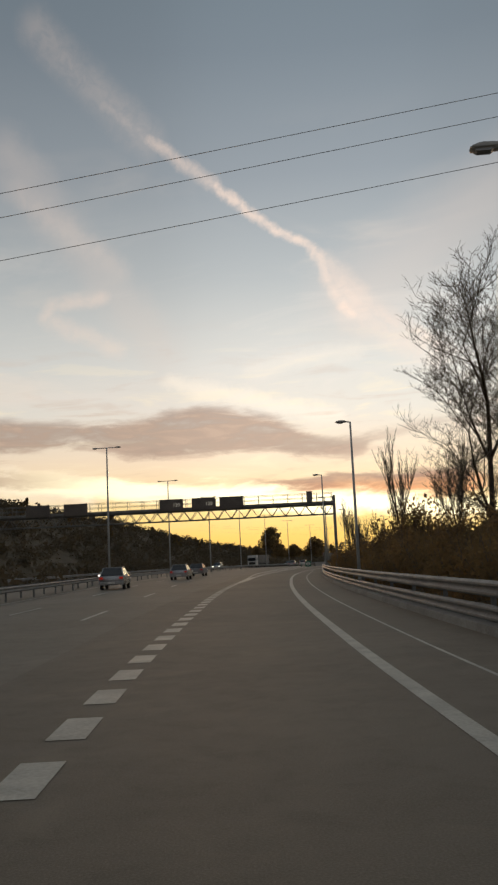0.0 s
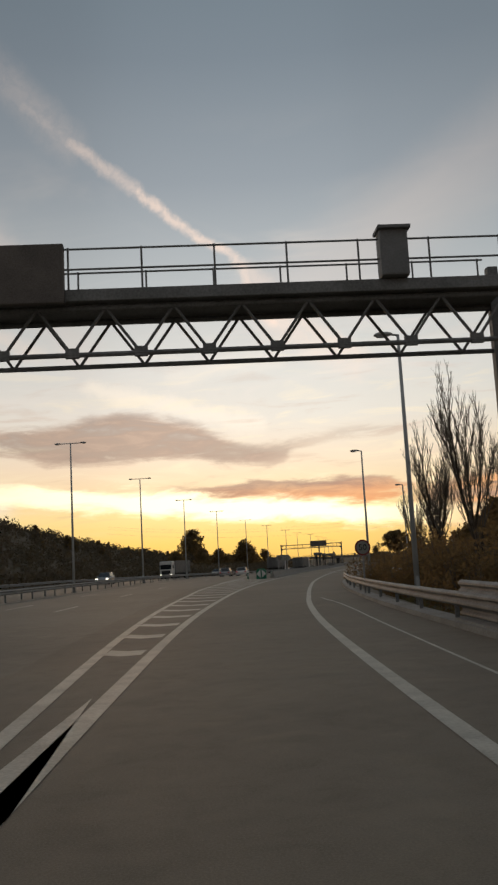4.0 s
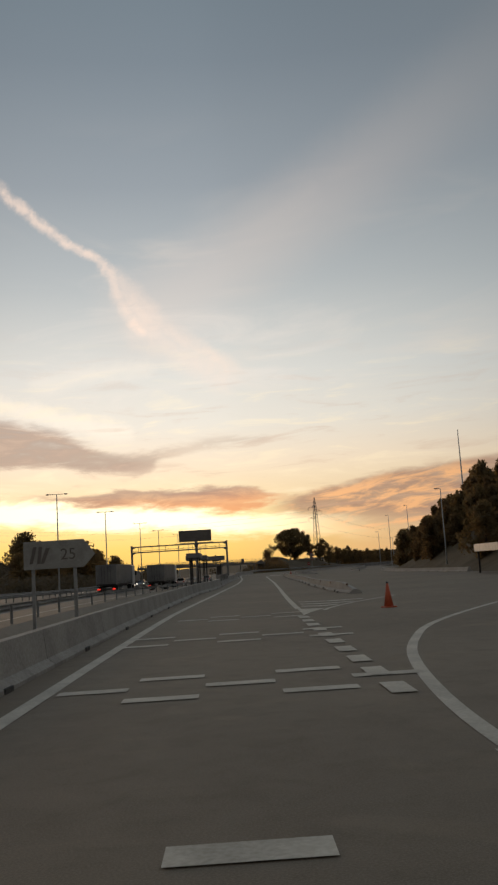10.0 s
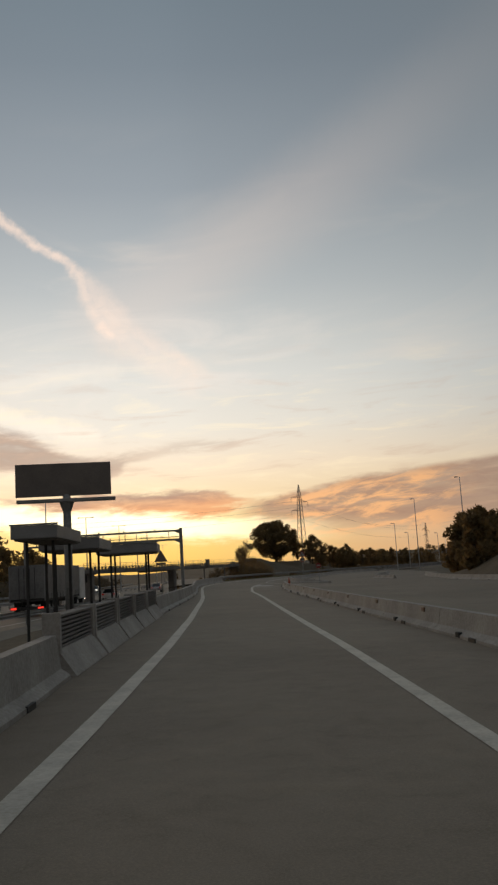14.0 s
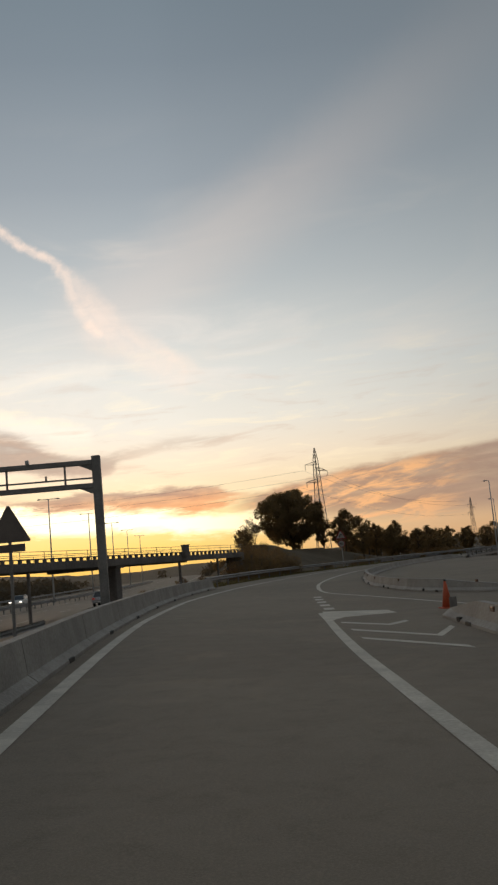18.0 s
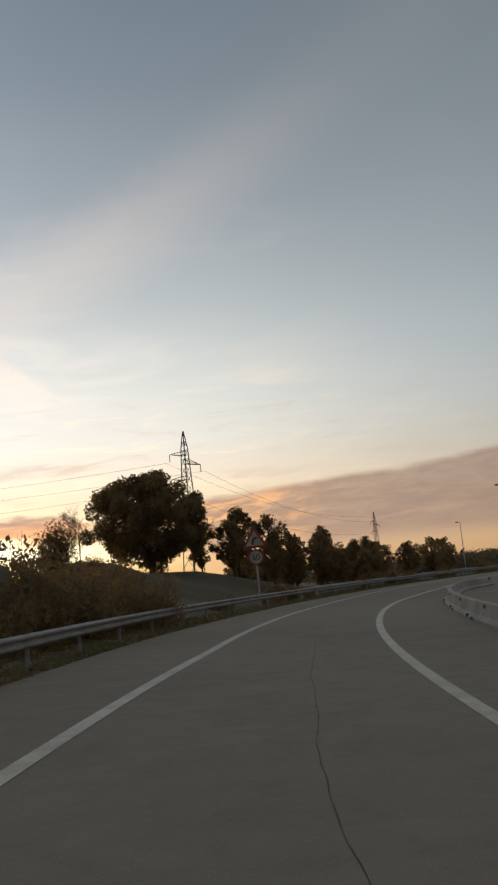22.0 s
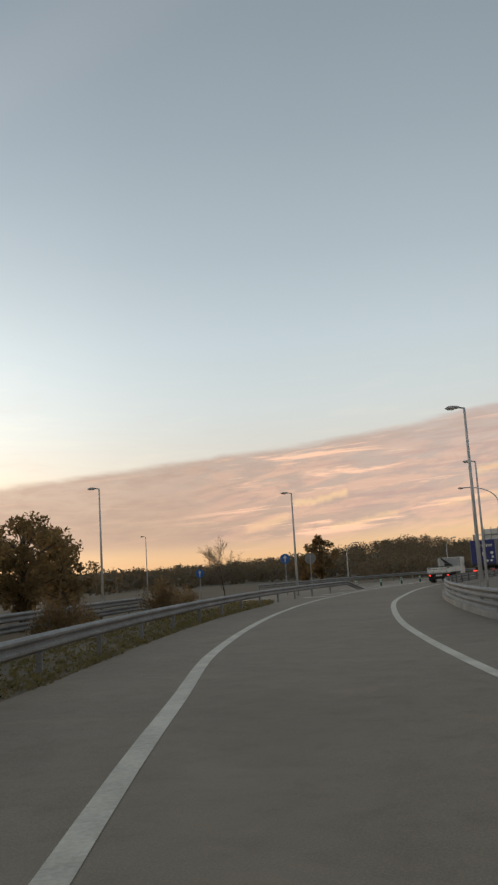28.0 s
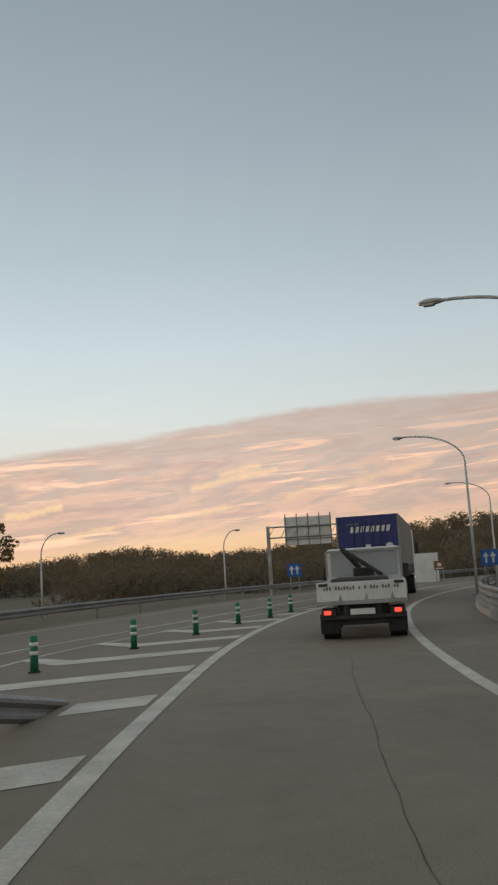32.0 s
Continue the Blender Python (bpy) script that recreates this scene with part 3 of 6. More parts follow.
BANK_S, BANK_V = (-200, 215, 258, 289, 317, 338, 353, 367, 381, 394, 412, 480), (0, 0, 0.9, 1.7, 2.2, 2.1, 1.9, 1.6, 1.2, 0.8, 0.3, 0)


def tilt(s, u):
    """Height of the banked ramp."""
    return -np.clip(u, -9, 14) * np.tan(np.radians(np.interp(s, BANK_S, BANK_V)))


def dip(s):
    """The motorway sinks a little towards the overpass."""
    return np.interp(s, (-200, 190, 260, 340, 520, 900), (0, 0, -0.45, -1.2, -1.5, -1.5))


def on_ramp(s, u, z=0.0):
    x, y = RAMP.xy(s, u)
    return (x, y, float(tilt(s, u)) + z)


def on_motorway(s, u, z=0.0):
    x, y = MOTORWAY.xy(s, u)
    return (x, y, float(dip(s)) + z)


def along(where, s0, s1, sections, step=2.0):
    """Sheet over s0..s1: sections(s) gives the (u, z) across it."""
    k = max(int(round((s1 - s0) / step)), 1)
    verts, faces, w = [], [], 0
    for i in range(k + 1):
        s = s0 + (s1 - s0) * i / k
        row = sections(s)
        w = len(row)
        verts += [where(s, u, z) for u, z in row]
        if i:
            b = (i - 1) * w
            faces += [(b + j, b + j + 1, b + w + j + 1, b + w + j) for j in range(w - 1)]
    return verts, faces


def sheet(name, where, s0, s1, sections, mat, label, category, step=2.0, parent=None, kind="structure", smooth=False, closed=False):
    v, f = along(where, s0, s1, sections, step)
    if closed:
        w = len(sections(s0))
        f += [tuple(range(w)), tuple(range(len(v) - 1, len(v) - w - 1, -1))]
    ob = link(name, shaped(name, v, f, mat, smooth), parent)
    return ob if parent is not None else tagged(ob, label, category, kind=kind)


def at_s(pairs):
    a, b = zip(*pairs)
    return lambda s: float(np.interp((s - 1.2, s - 0.6, s, s + 0.6, s + 1.2), a, b).mean())


# ---------------------------------------------------------------- ground
def relief(x, y):
    """Height of the land away from the roads."""
    h = -0.45 + 0 * x
    ridge = np.interp(y, (-300, 0, 90, 300, 480, 650, 1200), (9, 13, 15, 15, 9, 5, 3))
    west = np.interp(y, (-300, 80, 200, 300, 400, 600, 1200), (-30, -27, -20, -8, 8, 60, 250))
    h += ridge * np.clip((west - x) / 26, 0, 1) ** 1.2
    d = np.hypot((x - 98) / 40, (y - 275) / 50)
    h += 4.2 * np.clip(1.3 - d, 0, 1)
    r = np.hypot(x - 150, y - 430)
    a = np.degrees(np.arctan2(-(x - 150), y - 430))
    top = np.interp(a, (-180, -135, -100, -86, -80, -74, -70, -66, -60, -52, -30, 10, 180), (8, 10, 19, 18, 14, 9, 8, 12.5, 8.5, 3.5, 2, 1, 1))
    h += top * np.clip((r - 170) / 230, 0, 1) ** 1.3
    h += 3.5 * np.clip(1.35 - np.hypot((x - 101) / 25, (y - 414) / 23), 0, 1)
    h += 2.4 * np.clip(1.4 - np.hypot((x - 91) / 9, (y - 397) / 12), 0, 1)
    far = np.hypot(x - 80, y - 300)
    h += np.clip((far - 900) / 1500, 0, 1) * (18 + 10 * np.sin(a * 0.19) + 6 * np.sin(a * 0.47 + 1))
    return h


def land(x, y):
    s, u = RAMP.near(x, y)
    sm, um = MOTORWAY.near(x, y)
    s, u, sm, um = (q.reshape(np.shape(x)) for q in (s, u, sm, um))
    h = relief(x, y)
    right = np.interp(s, (-100, 140, 165, 330, 400, 425), (9, 9, 21.5, 23, 25, 9))
    k = np.clip(np.maximum(u - right, -9 - u) / 12, 0, 1)
    k = np.where((s > -119) & (s < 690), k, 1.0)
    h = h * k + (tilt(s, u) - 0.3) * (1 - k)
    h = h + 3.6 * np.clip((u - 23) / 11, 0, 1) * np.interp(s, (185, 225, 316, 350), (0, 1.2, 1.2, 0)) * (np.abs(u) < 70)
    km = np.clip((np.abs(um) - 15) / 9, 0, 1)
    side = np.clip((u + 4.5) / 2.0, 0, 1) * (np.abs(u) < 40)
    km = np.maximum(km, side)
    return h * km + (dip(sm) - 0.3) * (1 - km)


def ground_mesh():
    def axis(lo, hi, step, out):
        mid = np.arange(lo, hi + step, step)
        tail = np.array([12, 30, 60, 110, 180, 280, 420, 620, 900, 1300, 1900, 2700, 3600, 4700])
        return np.concatenate([lo - tail[::-1] * out, mid, mid[-1] + tail * out])
    gx, gy = axis(-70, 300, 3.0, 1.0), axis(-60, 560, 3.0, 1.0)
    X, Y = np.meshgrid(gx, gy)
    Zh = land(X, Y)
    nx, ny = len(gx), len(gy)
    verts = np.stack([X.ravel(), Y.ravel(), Zh.ravel()], 1)
    i = (np.arange(ny - 1)[:, None] * nx + np.arange(nx - 1)[None, :]).ravel()
    return shaped("ground", verts.tolist(), np.stack([i, i + 1, i + nx + 1, i + nx], 1).tolist(), EARTH, True)


tagged(link("ground", ground_mesh()), "dry brown earth and thin winter grass beside the roads", "ground", kind="structure")


def height(x, y):
    return float(land(np.array([x], float), np.array([y], float))[0])


# ---------------------------------------------------------------- roads
right_edge = at_s([(-120, 4.9), (60, 4.9), (118, 4.9), (140, 6.5), (160, 17), (172, 21.5), (330, 22.5), (375, 24), (400, 16), (412, 7.2), (440, 6.6), (480, 6.6), (530, 8), (680, 9)])
left_edge = at_s([(-120, -3), (75, -3.2), (100, -4.2), (122, -5.6), (142, -6.9), (160, -7.7), (166, -7.8), (172, -4.6), (225, -3.8), (300, -4.4), (330, -5.0), (360, -4.9), (395, -4.4), (440, -3.9), (448, -3.4), (478, -3.4), (483, -4.4), (488, -10.5), (560, -11.5), (680, -11.5)])
road = sheet("road", on_ramp, -118, 660, lambda s: [(left_edge(s) - 0.7, -0.4), (left_edge(s) - 0.15, -0.02), (left_edge(s), 0.0), (0.0, 0.0), (right_edge(s) * 0.5, 0.0), (right_edge(s), 0.0), (right_edge(s) + 0.2, -0.03), (right_edge(s) + 0.9, -0.4)],
             ASPHALT, "worn grey asphalt slip road curving to the right", "road")
motorway = sheet("motorway", on_motorway, -118, 760, lambda s: [(-14.2, -0.3), (-13.6, -0.012), (0.0, -0.012), (13.4, -0.012), (14.0, -0.3)], ASPHALT_OLD, "wide grey asphalt motorway with two carriageways", "road", 4.0)

verge = sheet("verge", on_ramp, 345, 484, lambda s: [(left_edge(s) - 0.12, -0.035), (left_edge(s) - 1.6, 0.02), (left_edge(s) - 3.4, -0.12), (left_edge(s) - 6.0, -0.5)],
              EARTH, "strip of earth and thin winter grass beside the road", "verge")

# ---------------------------------------------------------------- painted lines
PAINT_Z = 0.006


def stripe(name, where, s0, s1, u, width, parent, step=1.5):
    f = u if callable(u) else (lambda s: u)
    return sheet(name, where, s0, s1, lambda s: [(f(s) - width / 2, PAINT_Z), (f(s) + width / 2, PAINT_Z)], PAINT, "", "", step, parent)


line_left = at_s([(70, -1.6), (85, -1.7), (97, -1.86), (107, -2.0), (120, -2.25), (130, -2.42), (157, -2.55), (175, -2.65), (200, -2.4), (223, -1.8), (237, -1.62), (243, -1.48), (252, -1.3), (262, -1.24), (276, -1.38),
                  (281, -1.44), (288, -1.62), (294, -1.87), (301, -2.15), (308, -2.46), (314, -2.74), (322, -3.1), (335, -3.25), (350, -2.8), (374, -1.75), (387, -1.66), (393, -1.6), (399, -1.42), (407, -1.36),
                  (416, -1.36), (425, -1.22), (438, -1.1), (445, -1.12), (450, -1.33), (459, -1.38), (466, -1.42), (470, -1.4), (480, -1.49), (485, -1.45), (488, -1.4), (493, -1.41), (500, -1.29), (512, -1.32),
                  (521, -1.3), (540, -1.2), (660, -1.4)])
line_right = at_s([(-118, 1.95), (25, 1.98), (60, 1.95), (95, 1.75), (106, 1.78), (112, 1.86), (128, 1.95), (138, 1.92), (161, 1.97), (170, 1.92), (178, 2.05)])
line_right_b = at_s([(199, 1.97), (224, 2.15), (240, 2.1), (250, 2.18), (262, 2.12), (281, 1.98), (288, 1.9), (292, 1.77), (297, 1.66), (303, 1.72), (311, 1.82), (319, 2.04)])
line_right_c = at_s([(341, 2.53), (345, 2.4), (349, 2.28), (356, 2.26), (369, 2.25), (377, 2.28), (390, 2.37), (397, 2.6), (402, 2.95), (407, 3.24), (413, 3.48), (422, 3.55), (433, 3.35), (446, 3.08), (457, 2.95), (466, 2.98),
                     (472, 2.95), (480, 3.03), (487, 2.93), (499, 2.67), (514, 2.68), (522, 2.5), (535, 2.2), (560, 2.0), (660, 2.6)])
stripe("edge_line", on_ramp, 78, 655, line_left, 0.22, road)
stripe("edge_line", on_ramp, -118, 176, line_right, 0.2, road)
stripe("edge_line", on_ramp, 199.2, 322, line_right_b, 0.2, road)
stripe("edge_line", on_ramp, 341, 655, line_right_c, 0.2, road)
stripe("shoulder_line", on_ramp, -60, 110, at_s([(-60, 3.15), (90, 3.1), (100, 3.0), (105, 2.8), (110, 2.3)]), 0.06, road)
# the line that swings off to the joining road, and the one that comes back from it
stripe("edge_line", on_ramp, 176, 199, at_s([(176, 2.05), (178, 2.1), (181.5, 2.46), (184.2, 2.9), (188.3, 4.0), (191.3, 5.35), (194.7, 7.15), (199, 9.6)]), 0.18, road, 0.7)
stripe("edge_line", on_ramp, 318, 341.5, at_s([(318, 7.6), (324, 6.2), (329.5, 4.9), (333, 3.9), (336, 2.98), (338, 2.72), (341.5, 2.52)]), 0.16, road, 0.7)
gore_edge = at_s([(75, -2.0), (85, -2.5), (100, -3.4), (122, -4.75), (130, -5.4), (142, -6.1), (151, -6.5), (160, -6.85), (172, -7.15)])
stripe("edge_line", on_ramp, 74, 171, gore_edge, 0.2, road)
stripe("edge_line", on_motorway, 150, 700, 12.0, 0.2, motorway, 3.0)
stripe("edge_line", on_motorway, -118, 700, 1.1, 0.16, motorway, 3.0)
stripe("edge_line", on_motorway, -118, 700, -12.2, 0.16, motorway, 3.0)
for s in range(-110, 640, 17):
    for u in (4.2, 7.6, -4.4, -8.2):
        stripe("lane_dash", on_motorway, s + (5 if u == 4.2 else 0), s + 5 + (5 if u == 4.2 else 0), u, 0.13, motorway, 2.5)
for k in range(-22, 40):
    s = 0.142 + 1.966 * k
    if s < 62:
        stripe("wide_dash", on_ramp, s, s + 1.1, at_s([(8, -1.56), (30, -1.63), (48, -1.8), (62, -1.8)]), 0.36, road, 1.1)


def patch(name, where, corners, parent, mat=PAINT, z=PAINT_Z):
    return link(name, shaped(name, [where(s, u, z) for s, u in corners], [tuple(range(len(corners)))], mat), parent)


# solid nose of the gore, then its bent bars
patch("gore_nose", on_ramp, [(62.6, -1.95), (62.6, -1.55), (70, -1.45), (79, -1.55), (84, -1.9), (76, -2.1), (70, -2.0)], road)
for k in range(-14, 6):
    s = 143.0 + 3.85 * k
    a, b = gore_edge(s + 1.5) + 0.15, line_left(s) - 0.2
    m = 0.5 * (a + b)
    q = min(1.0, (b - a) / 3.0)
    link("gore_bar", shaped("gore_bar", [on_ramp(s, b, PAINT_Z), on_ramp(s + 0.95, b, PAINT_Z), on_ramp(s + 0.95 - 0.35 * q, m, PAINT_Z), on_ramp(s + 0.9 + 1.3 * q, a, PAINT_Z), on_ramp(s + 1.2 * q, a, PAINT_Z), on_ramp(s - 0.35 * q, m, PAINT_Z)],
                            [(0, 1, 2, 5), (5, 2, 3, 4)], PAINT), road)
for k in range(6):  # an old lane line, half worn away
    s = 137.5 + 3.4 * k
    u = float(np.interp(s, (137, 158), (-2.75, -4.0)))
    patch("worn_dash", on_ramp, [(s, u - 0.05), (s + 1.8, u - 0.15), (s + 1.8, u - 0.06), (s, u + 0.04)], road, PAINT, PAINT_Z + 0.005)
# transverse warning blocks across the lane
for s, flip, shift in ((161.85, 0, 0.05), (171.8, 0, 0), (179.7, 1, 0), (187.5, 0, 0), (195.1, 1, 0.5)):
    for row in range(3):
        for k in range(5):
            if (k + row + flip) % 2 == 0 and -1.95 + 0.97 * k + shift < 2.0:
                q, u = s + 1.0 * row, -1.95 + 0.97 * k + shift
                patch("warning_block", on_ramp, [(q, u - 0.46), (q + 0.34, u - 0.46), (q + 0.34, u + 0.46), (q, u + 0.46)], road, PAINT, 0.011)
# dashes and the arrowhead island where the joining road comes in
for k in range(10):
    s = 179.1 + 1.64 * k
    patch("short_dash", on_ramp, [(s, 1.68), (s + 0.9, 1.68), (s + 0.9, 1.98), (s, 1.98)], road, PAINT, 0.016)
patch("island_nose", on_ramp, [(195.4, 1.92), (199.1, 1.95), (198.7, 2.85), (197.0, 2.3)], road)
for s, a, b in ((200.1, 2.2, 3.5), (201.8, 2.25, 4.3), (203.7, 2.3, 4.9)):
    patch("island_bar", on_ramp, [(s + 0.7, a), (s + 1.2, a), (s + 0.55, 0.5 * (a + b)), (s + 0.9, b), (s + 0.5, b), (s, 0.5 * (a + b))], road)
stripe("edge_line", on_ramp, 197.5, 206, at_s([(197.5, 2.6), (199, 3.1), (201, 3.8), (203.3, 5.0), (206, 6.6)]), 0.14, road, 0.7)
# second island and its dashes
patch("island_nose", on_ramp, [(322.6, 2.1), (318.6, 2.05), (319.8, 2.5), (320.6, 4.0), (322.0, 3.9)], road)
for bend in ([(317.7, 2.25), (316.3, 3.2), (317.2, 3.75)], [(315.4, 2.25), (313.0, 3.62), (314.9, 4.3)], [(313.3, 2.2), (310.7, 3.63)]):
    for (p, c), (q, d) in zip(bend, bend[1:]):
        patch("island_bar", on_ramp, [(p, c), (p + 0.45, c), (q + 0.45, d), (q, d)], road)
for k in range(5):
    s = 323.5 + 2.15 * k
    patch("short_dash", on_ramp, [(s, 2.22), (s + 1.05, 2.24), (s + 1.05, 2.56), (s, 2.54)], road)
# bars of the last gore and the line of the road beyond it
far_line = at_s([(484, -8.6), (500, -7.6), (509, -7.0), (514, -5.9), (520, -5.1), (534, -4.6), (560, -4.6), (655, -5.6)])
stripe("edge_line", on_ramp, 484, 655, far_line, 0.14, road)
stripe("edge_line", on_ramp, 484, 655, lambda s: far_line(s) - 4.6, 0.14, road)
inner_line = at_s([(500, -5.8), (508, -5.55), (512, -4.75), (516, -3.95), (520, -3.2), (524, -2.4), (530, -1.6)])
stripe("edge_line", on_ramp, 502, 529, inner_line, 0.12, road)
for k, s in enumerate((485.5, 489.3, 492.6, 495.6, 499.4, 503.0, 506.6, 509.9, 513.4, 516.8, 520.0, 523.2)):
    b = line_left(s) - 0.18
    a = (-3.45, -3.15, -2.8, -2.3, -2.45, -5.0, -4.4, -3.9, -3.2, -2.7, -2.2, -1.8)[k]
    q = (0.5 if s > 494 else 0.15) * (b - a)
    patch("gore_bar", on_ramp, [(s, b), (s + 0.95, b), (s + 0.95 - q, a), (s - q, a)], road)
    if 505 < s < 519:  # the far leg of the arrowhead
        e = inner_line(s) + 0.06
        patch("gore_bar", on_ramp, [(s - q, a + 0.02), (s + 0.95 - q, a + 0.02), (s + 1.9 - q, e), (s + 1.3 - q, e)], road, PAINT, PAINT_Z + 0.004)
# tar seam in the middle of the lane
def seam(name, course, half, mat):
    """A wandering crack along the lane."""
    u = at_s(course)
    wander = lambda s: u(s) + 0.02 * math.sin(s * 0.9) + 0.012 * math.sin(s * 2.3 + 1) + 0.006 * math.sin(s * 6.1)
    sheet(name, on_ramp, course[0][0], course[-1][0], lambda s: [(wander(s) - half * (0.6 + 0.4 * math.sin(s * 7.9)), 0.004), (wander(s) + half * (0.7 + 0.3 * math.sin(s * 6.1)), 0.004)], mat, "", "", 0.22, road)


seam("tar_seam", [(342, 0.5), (348, 0.5), (353, 0.47), (361, 0.4), (365, 0.52), (372, 0.62), (376, 0.64), (383, 0.5), (390, 0.4)], 0.006, TAR)
seam("tar_seam", [(490, 0.8), (494.5, 0.92), (496.3, 1.02), (499, 1.11), (504, 1.2)], 0.005, TAR)


# ---------------------------------------------------------------- barriers
def beam_section(u, z, face):
    """W-shaped steel beam, upper edge at z; face -1: its front looks to the left."""
    out = [(0, 0), (0.03, -0.01), (0.08, -0.05), (0.08, -0.09), (0.02, -0.14), (0.02, -0.17), (0.08, -0.22), (0.08, -0.26), (0.03, -0.30), (0, -0.31)]
    back = [(a - 0.012, b) for a, b in out[::-1]]
    return [(u + face * a, z + b) for a, b in out + back + out[:1]]


def guardrail(s0, s1, line, face, tops, label, foot=0.0, end_drop=False, spacing=4.0):
    rail = thing("guardrail", label, "guardrail", group="roadside guardrails")
    for top in tops:
        drop = (lambda s: 0.0) if not end_drop else (lambda s, top=top: (top - 0.06) * max(0.0, (s - s1 + 4) / 4))
        sheet("beam", on_ramp, s0, s1, lambda s: beam_section(line(s), top - drop(s), face), STEEL_DULL, "", "", 2.0, rail)
    post = box(-0.05, -0.03, -0.3, 0.05, 0.03, tops[0] - 0.04)
    bmesh.ops.bevel(post, geom=post.edges[:], offset=0.01, segments=1, affect="EDGES")
    first = part("post", post, STEEL_DULL, rail)
    k = int((s1 - s0) / spacing)
    for i in range(k + 1):
        s = s0 + 0.4 + i * spacing
        if s > s1 - (4 if end_drop else 0):
            break
        ob = first if i == 0 else link("post", first.data, rail)
        x, y, z = on_ramp(s, line(s) - face * 0.08, 0.0)
        ob.matrix_basis = pose(x, y, z, 0, 0, RAMP.heading(s))
    if foot:
        sheet("concrete_foot", on_ramp, s0, s1, lambda s: [(line(s) + face * 0.22, -0.05), (line(s) + face * 0.2, foot), (line(s) - face * 0.25, foot + 0.02), (line(s) - face * 0.3, -0.05)], CONCRETE, "", "", 2.0, rail)
    return rail


guardrail(-60, 92, at_s([(-60, 4.75), (92, 4.55)]), -1, (0.95, 0.5), "double galvanised steel guardrail on a low concrete foot", 0.16)
guardrail(88, 137, at_s([(88, 4.5), (104, 4.2), (118, 4.0), (130, 4.1), (137, 4.4)]), -1, (0.72,), "galvanised steel guardrail with a rusty upper edge", 0.12)
guardrail(132, 168, at_s([(132, 5.6), (150, 7.4), (158, 6.6), (168, 5.1)]), -1, (0.74,), "galvanised steel guardrail leading to the concrete barrier", 0.0)
guardrail(84, 120, at_s([(84, 11), (104, 7.2), (112, 6.2), (120, 6.4)]), -1, (0.98,), "second galvanised steel guardrail on the bank", 0.0)
rail_left = at_s([(352, -5.0), (386, -5.6), (412, -5.5), (430, -4.8), (445, -3.95), (477, -3.7), (487, -3.5), (494, -3.0), (500, -2.65)])
guardrail(352, 500, rail_left, 1, (0.74,), "dull steel guardrail outside the bend, bent down at its end", 0.0, True)
guardrail(420, 482, at_s([(420, -6.8), (445, -8.6), (461, -9.8), (482, -10.8)]), 1, (0.72, 0.36), "double steel guardrail beside the neighbouring road", 0.0, True)
guardrail(404, 640, at_s([(404, 9.2), (418, 8.0), (431, 7.0), (445, 5.9), (460, 5.4), (500, 5.0), (640, 5.0)]), -1, (0.78, 0.42), "double steel guardrail on a concrete foot inside the bend", 0.18)
guardrail(500, 640, at_s([(500, -11.2), (640, -11.9)]), 1, (0.75,), "steel guardrail on the far side of the joining road", 0.0)

JERSEY = [(-0.30, -0.25), (-0.30, 0.06), (-0.16, 0.16), (-0.09, 1.0), (0.09, 1.0), (0.16, 0.16), (0.30, 0.06), (0.30, -0.25)]


def barrier(s0, s1, line, h, label, dots=True, ramp_end=0):
    """One precast length of concrete barrier."""
    def section(s):
        c = line(s)
        top = h * min(1.0, max(0.42, 0.42 + 0.58 * max(s - s0, s1 - s) / 3.0 if ramp_end == 0 else 0.42 + 0.58 * (s - s0 if ramp_end < 0 else s1 - s) / 3.0))
        row = [(c + a, b if b < 0.2 else top) for a, b in JERSEY]
        return row + row[:1]
    ob = thing("concrete_barrier", label, "barrier", group="concrete barriers along the slip road")
    v, f = along(on_ramp, s0 + 0.02, s1 - 0.02, section, 1.0)
    w = len(JERSEY) + 1
    f += [tuple(range(w - 1)), tuple(len(v) - w + i for i in range(w - 2, -1, -1))]
    link("block", shaped("block", v, f, CONCRETE), ob)
    side = -1 if line(s0) > 0 else 1
    q = 0.5 * (s0 + s1)
    x, y, z = on_ramp(q, line(q) + side * 0.29, 0.03)
    part("drain_slot", box(-0.03, -0.22, -0.05, 0.03, 0.22, 0.045, 0.008), DARK, ob, "", pose(x, y, z, 0, 0, RAMP.heading(q)))
    x, y, z = on_ramp(s1, line(s1), 0)
    part("joint_seal", box(-0.085, -0.025, 0.0, 0.085, 0.025, h - 0.03), CONCRETE_DARK, ob, "", pose(x, y, z, 0, 0, RAMP.heading(s1)))
    if dots:
        side = -1 if line(s0) > 0 else 1
        for q, zz, mat in ((s0 + 1.5, h - 0.1, REFLECTOR), (s0 + 4.0, 0.06, BLACK)):
            x, y, z = on_ramp(q, line(q) + side * (0.1 if zz > 0.2 else 0.28), zz)
            part("reflector" if zz > 0.2 else "drain_hole", box(-0.04, -0.13, -0.04, 0.04, 0.13, 0.06, 0.01), mat, ob, "", pose(x, y, z, 0, 0, RAMP.heading(q)))
    return ob


def barrier_run(s0, s1, line, h, label, dots=True):
    k = max(int(round((s1 - s0) / 6.0)), 1)
    for i in range(k):
        barrier(s0 + (s1 - s0) * i / k, s0 + (s1 - s0) * (i + 1) / k, line, h, label, dots, (-1 if i == 0 else 1 if i == k - 1 else 0) if dots else 0)


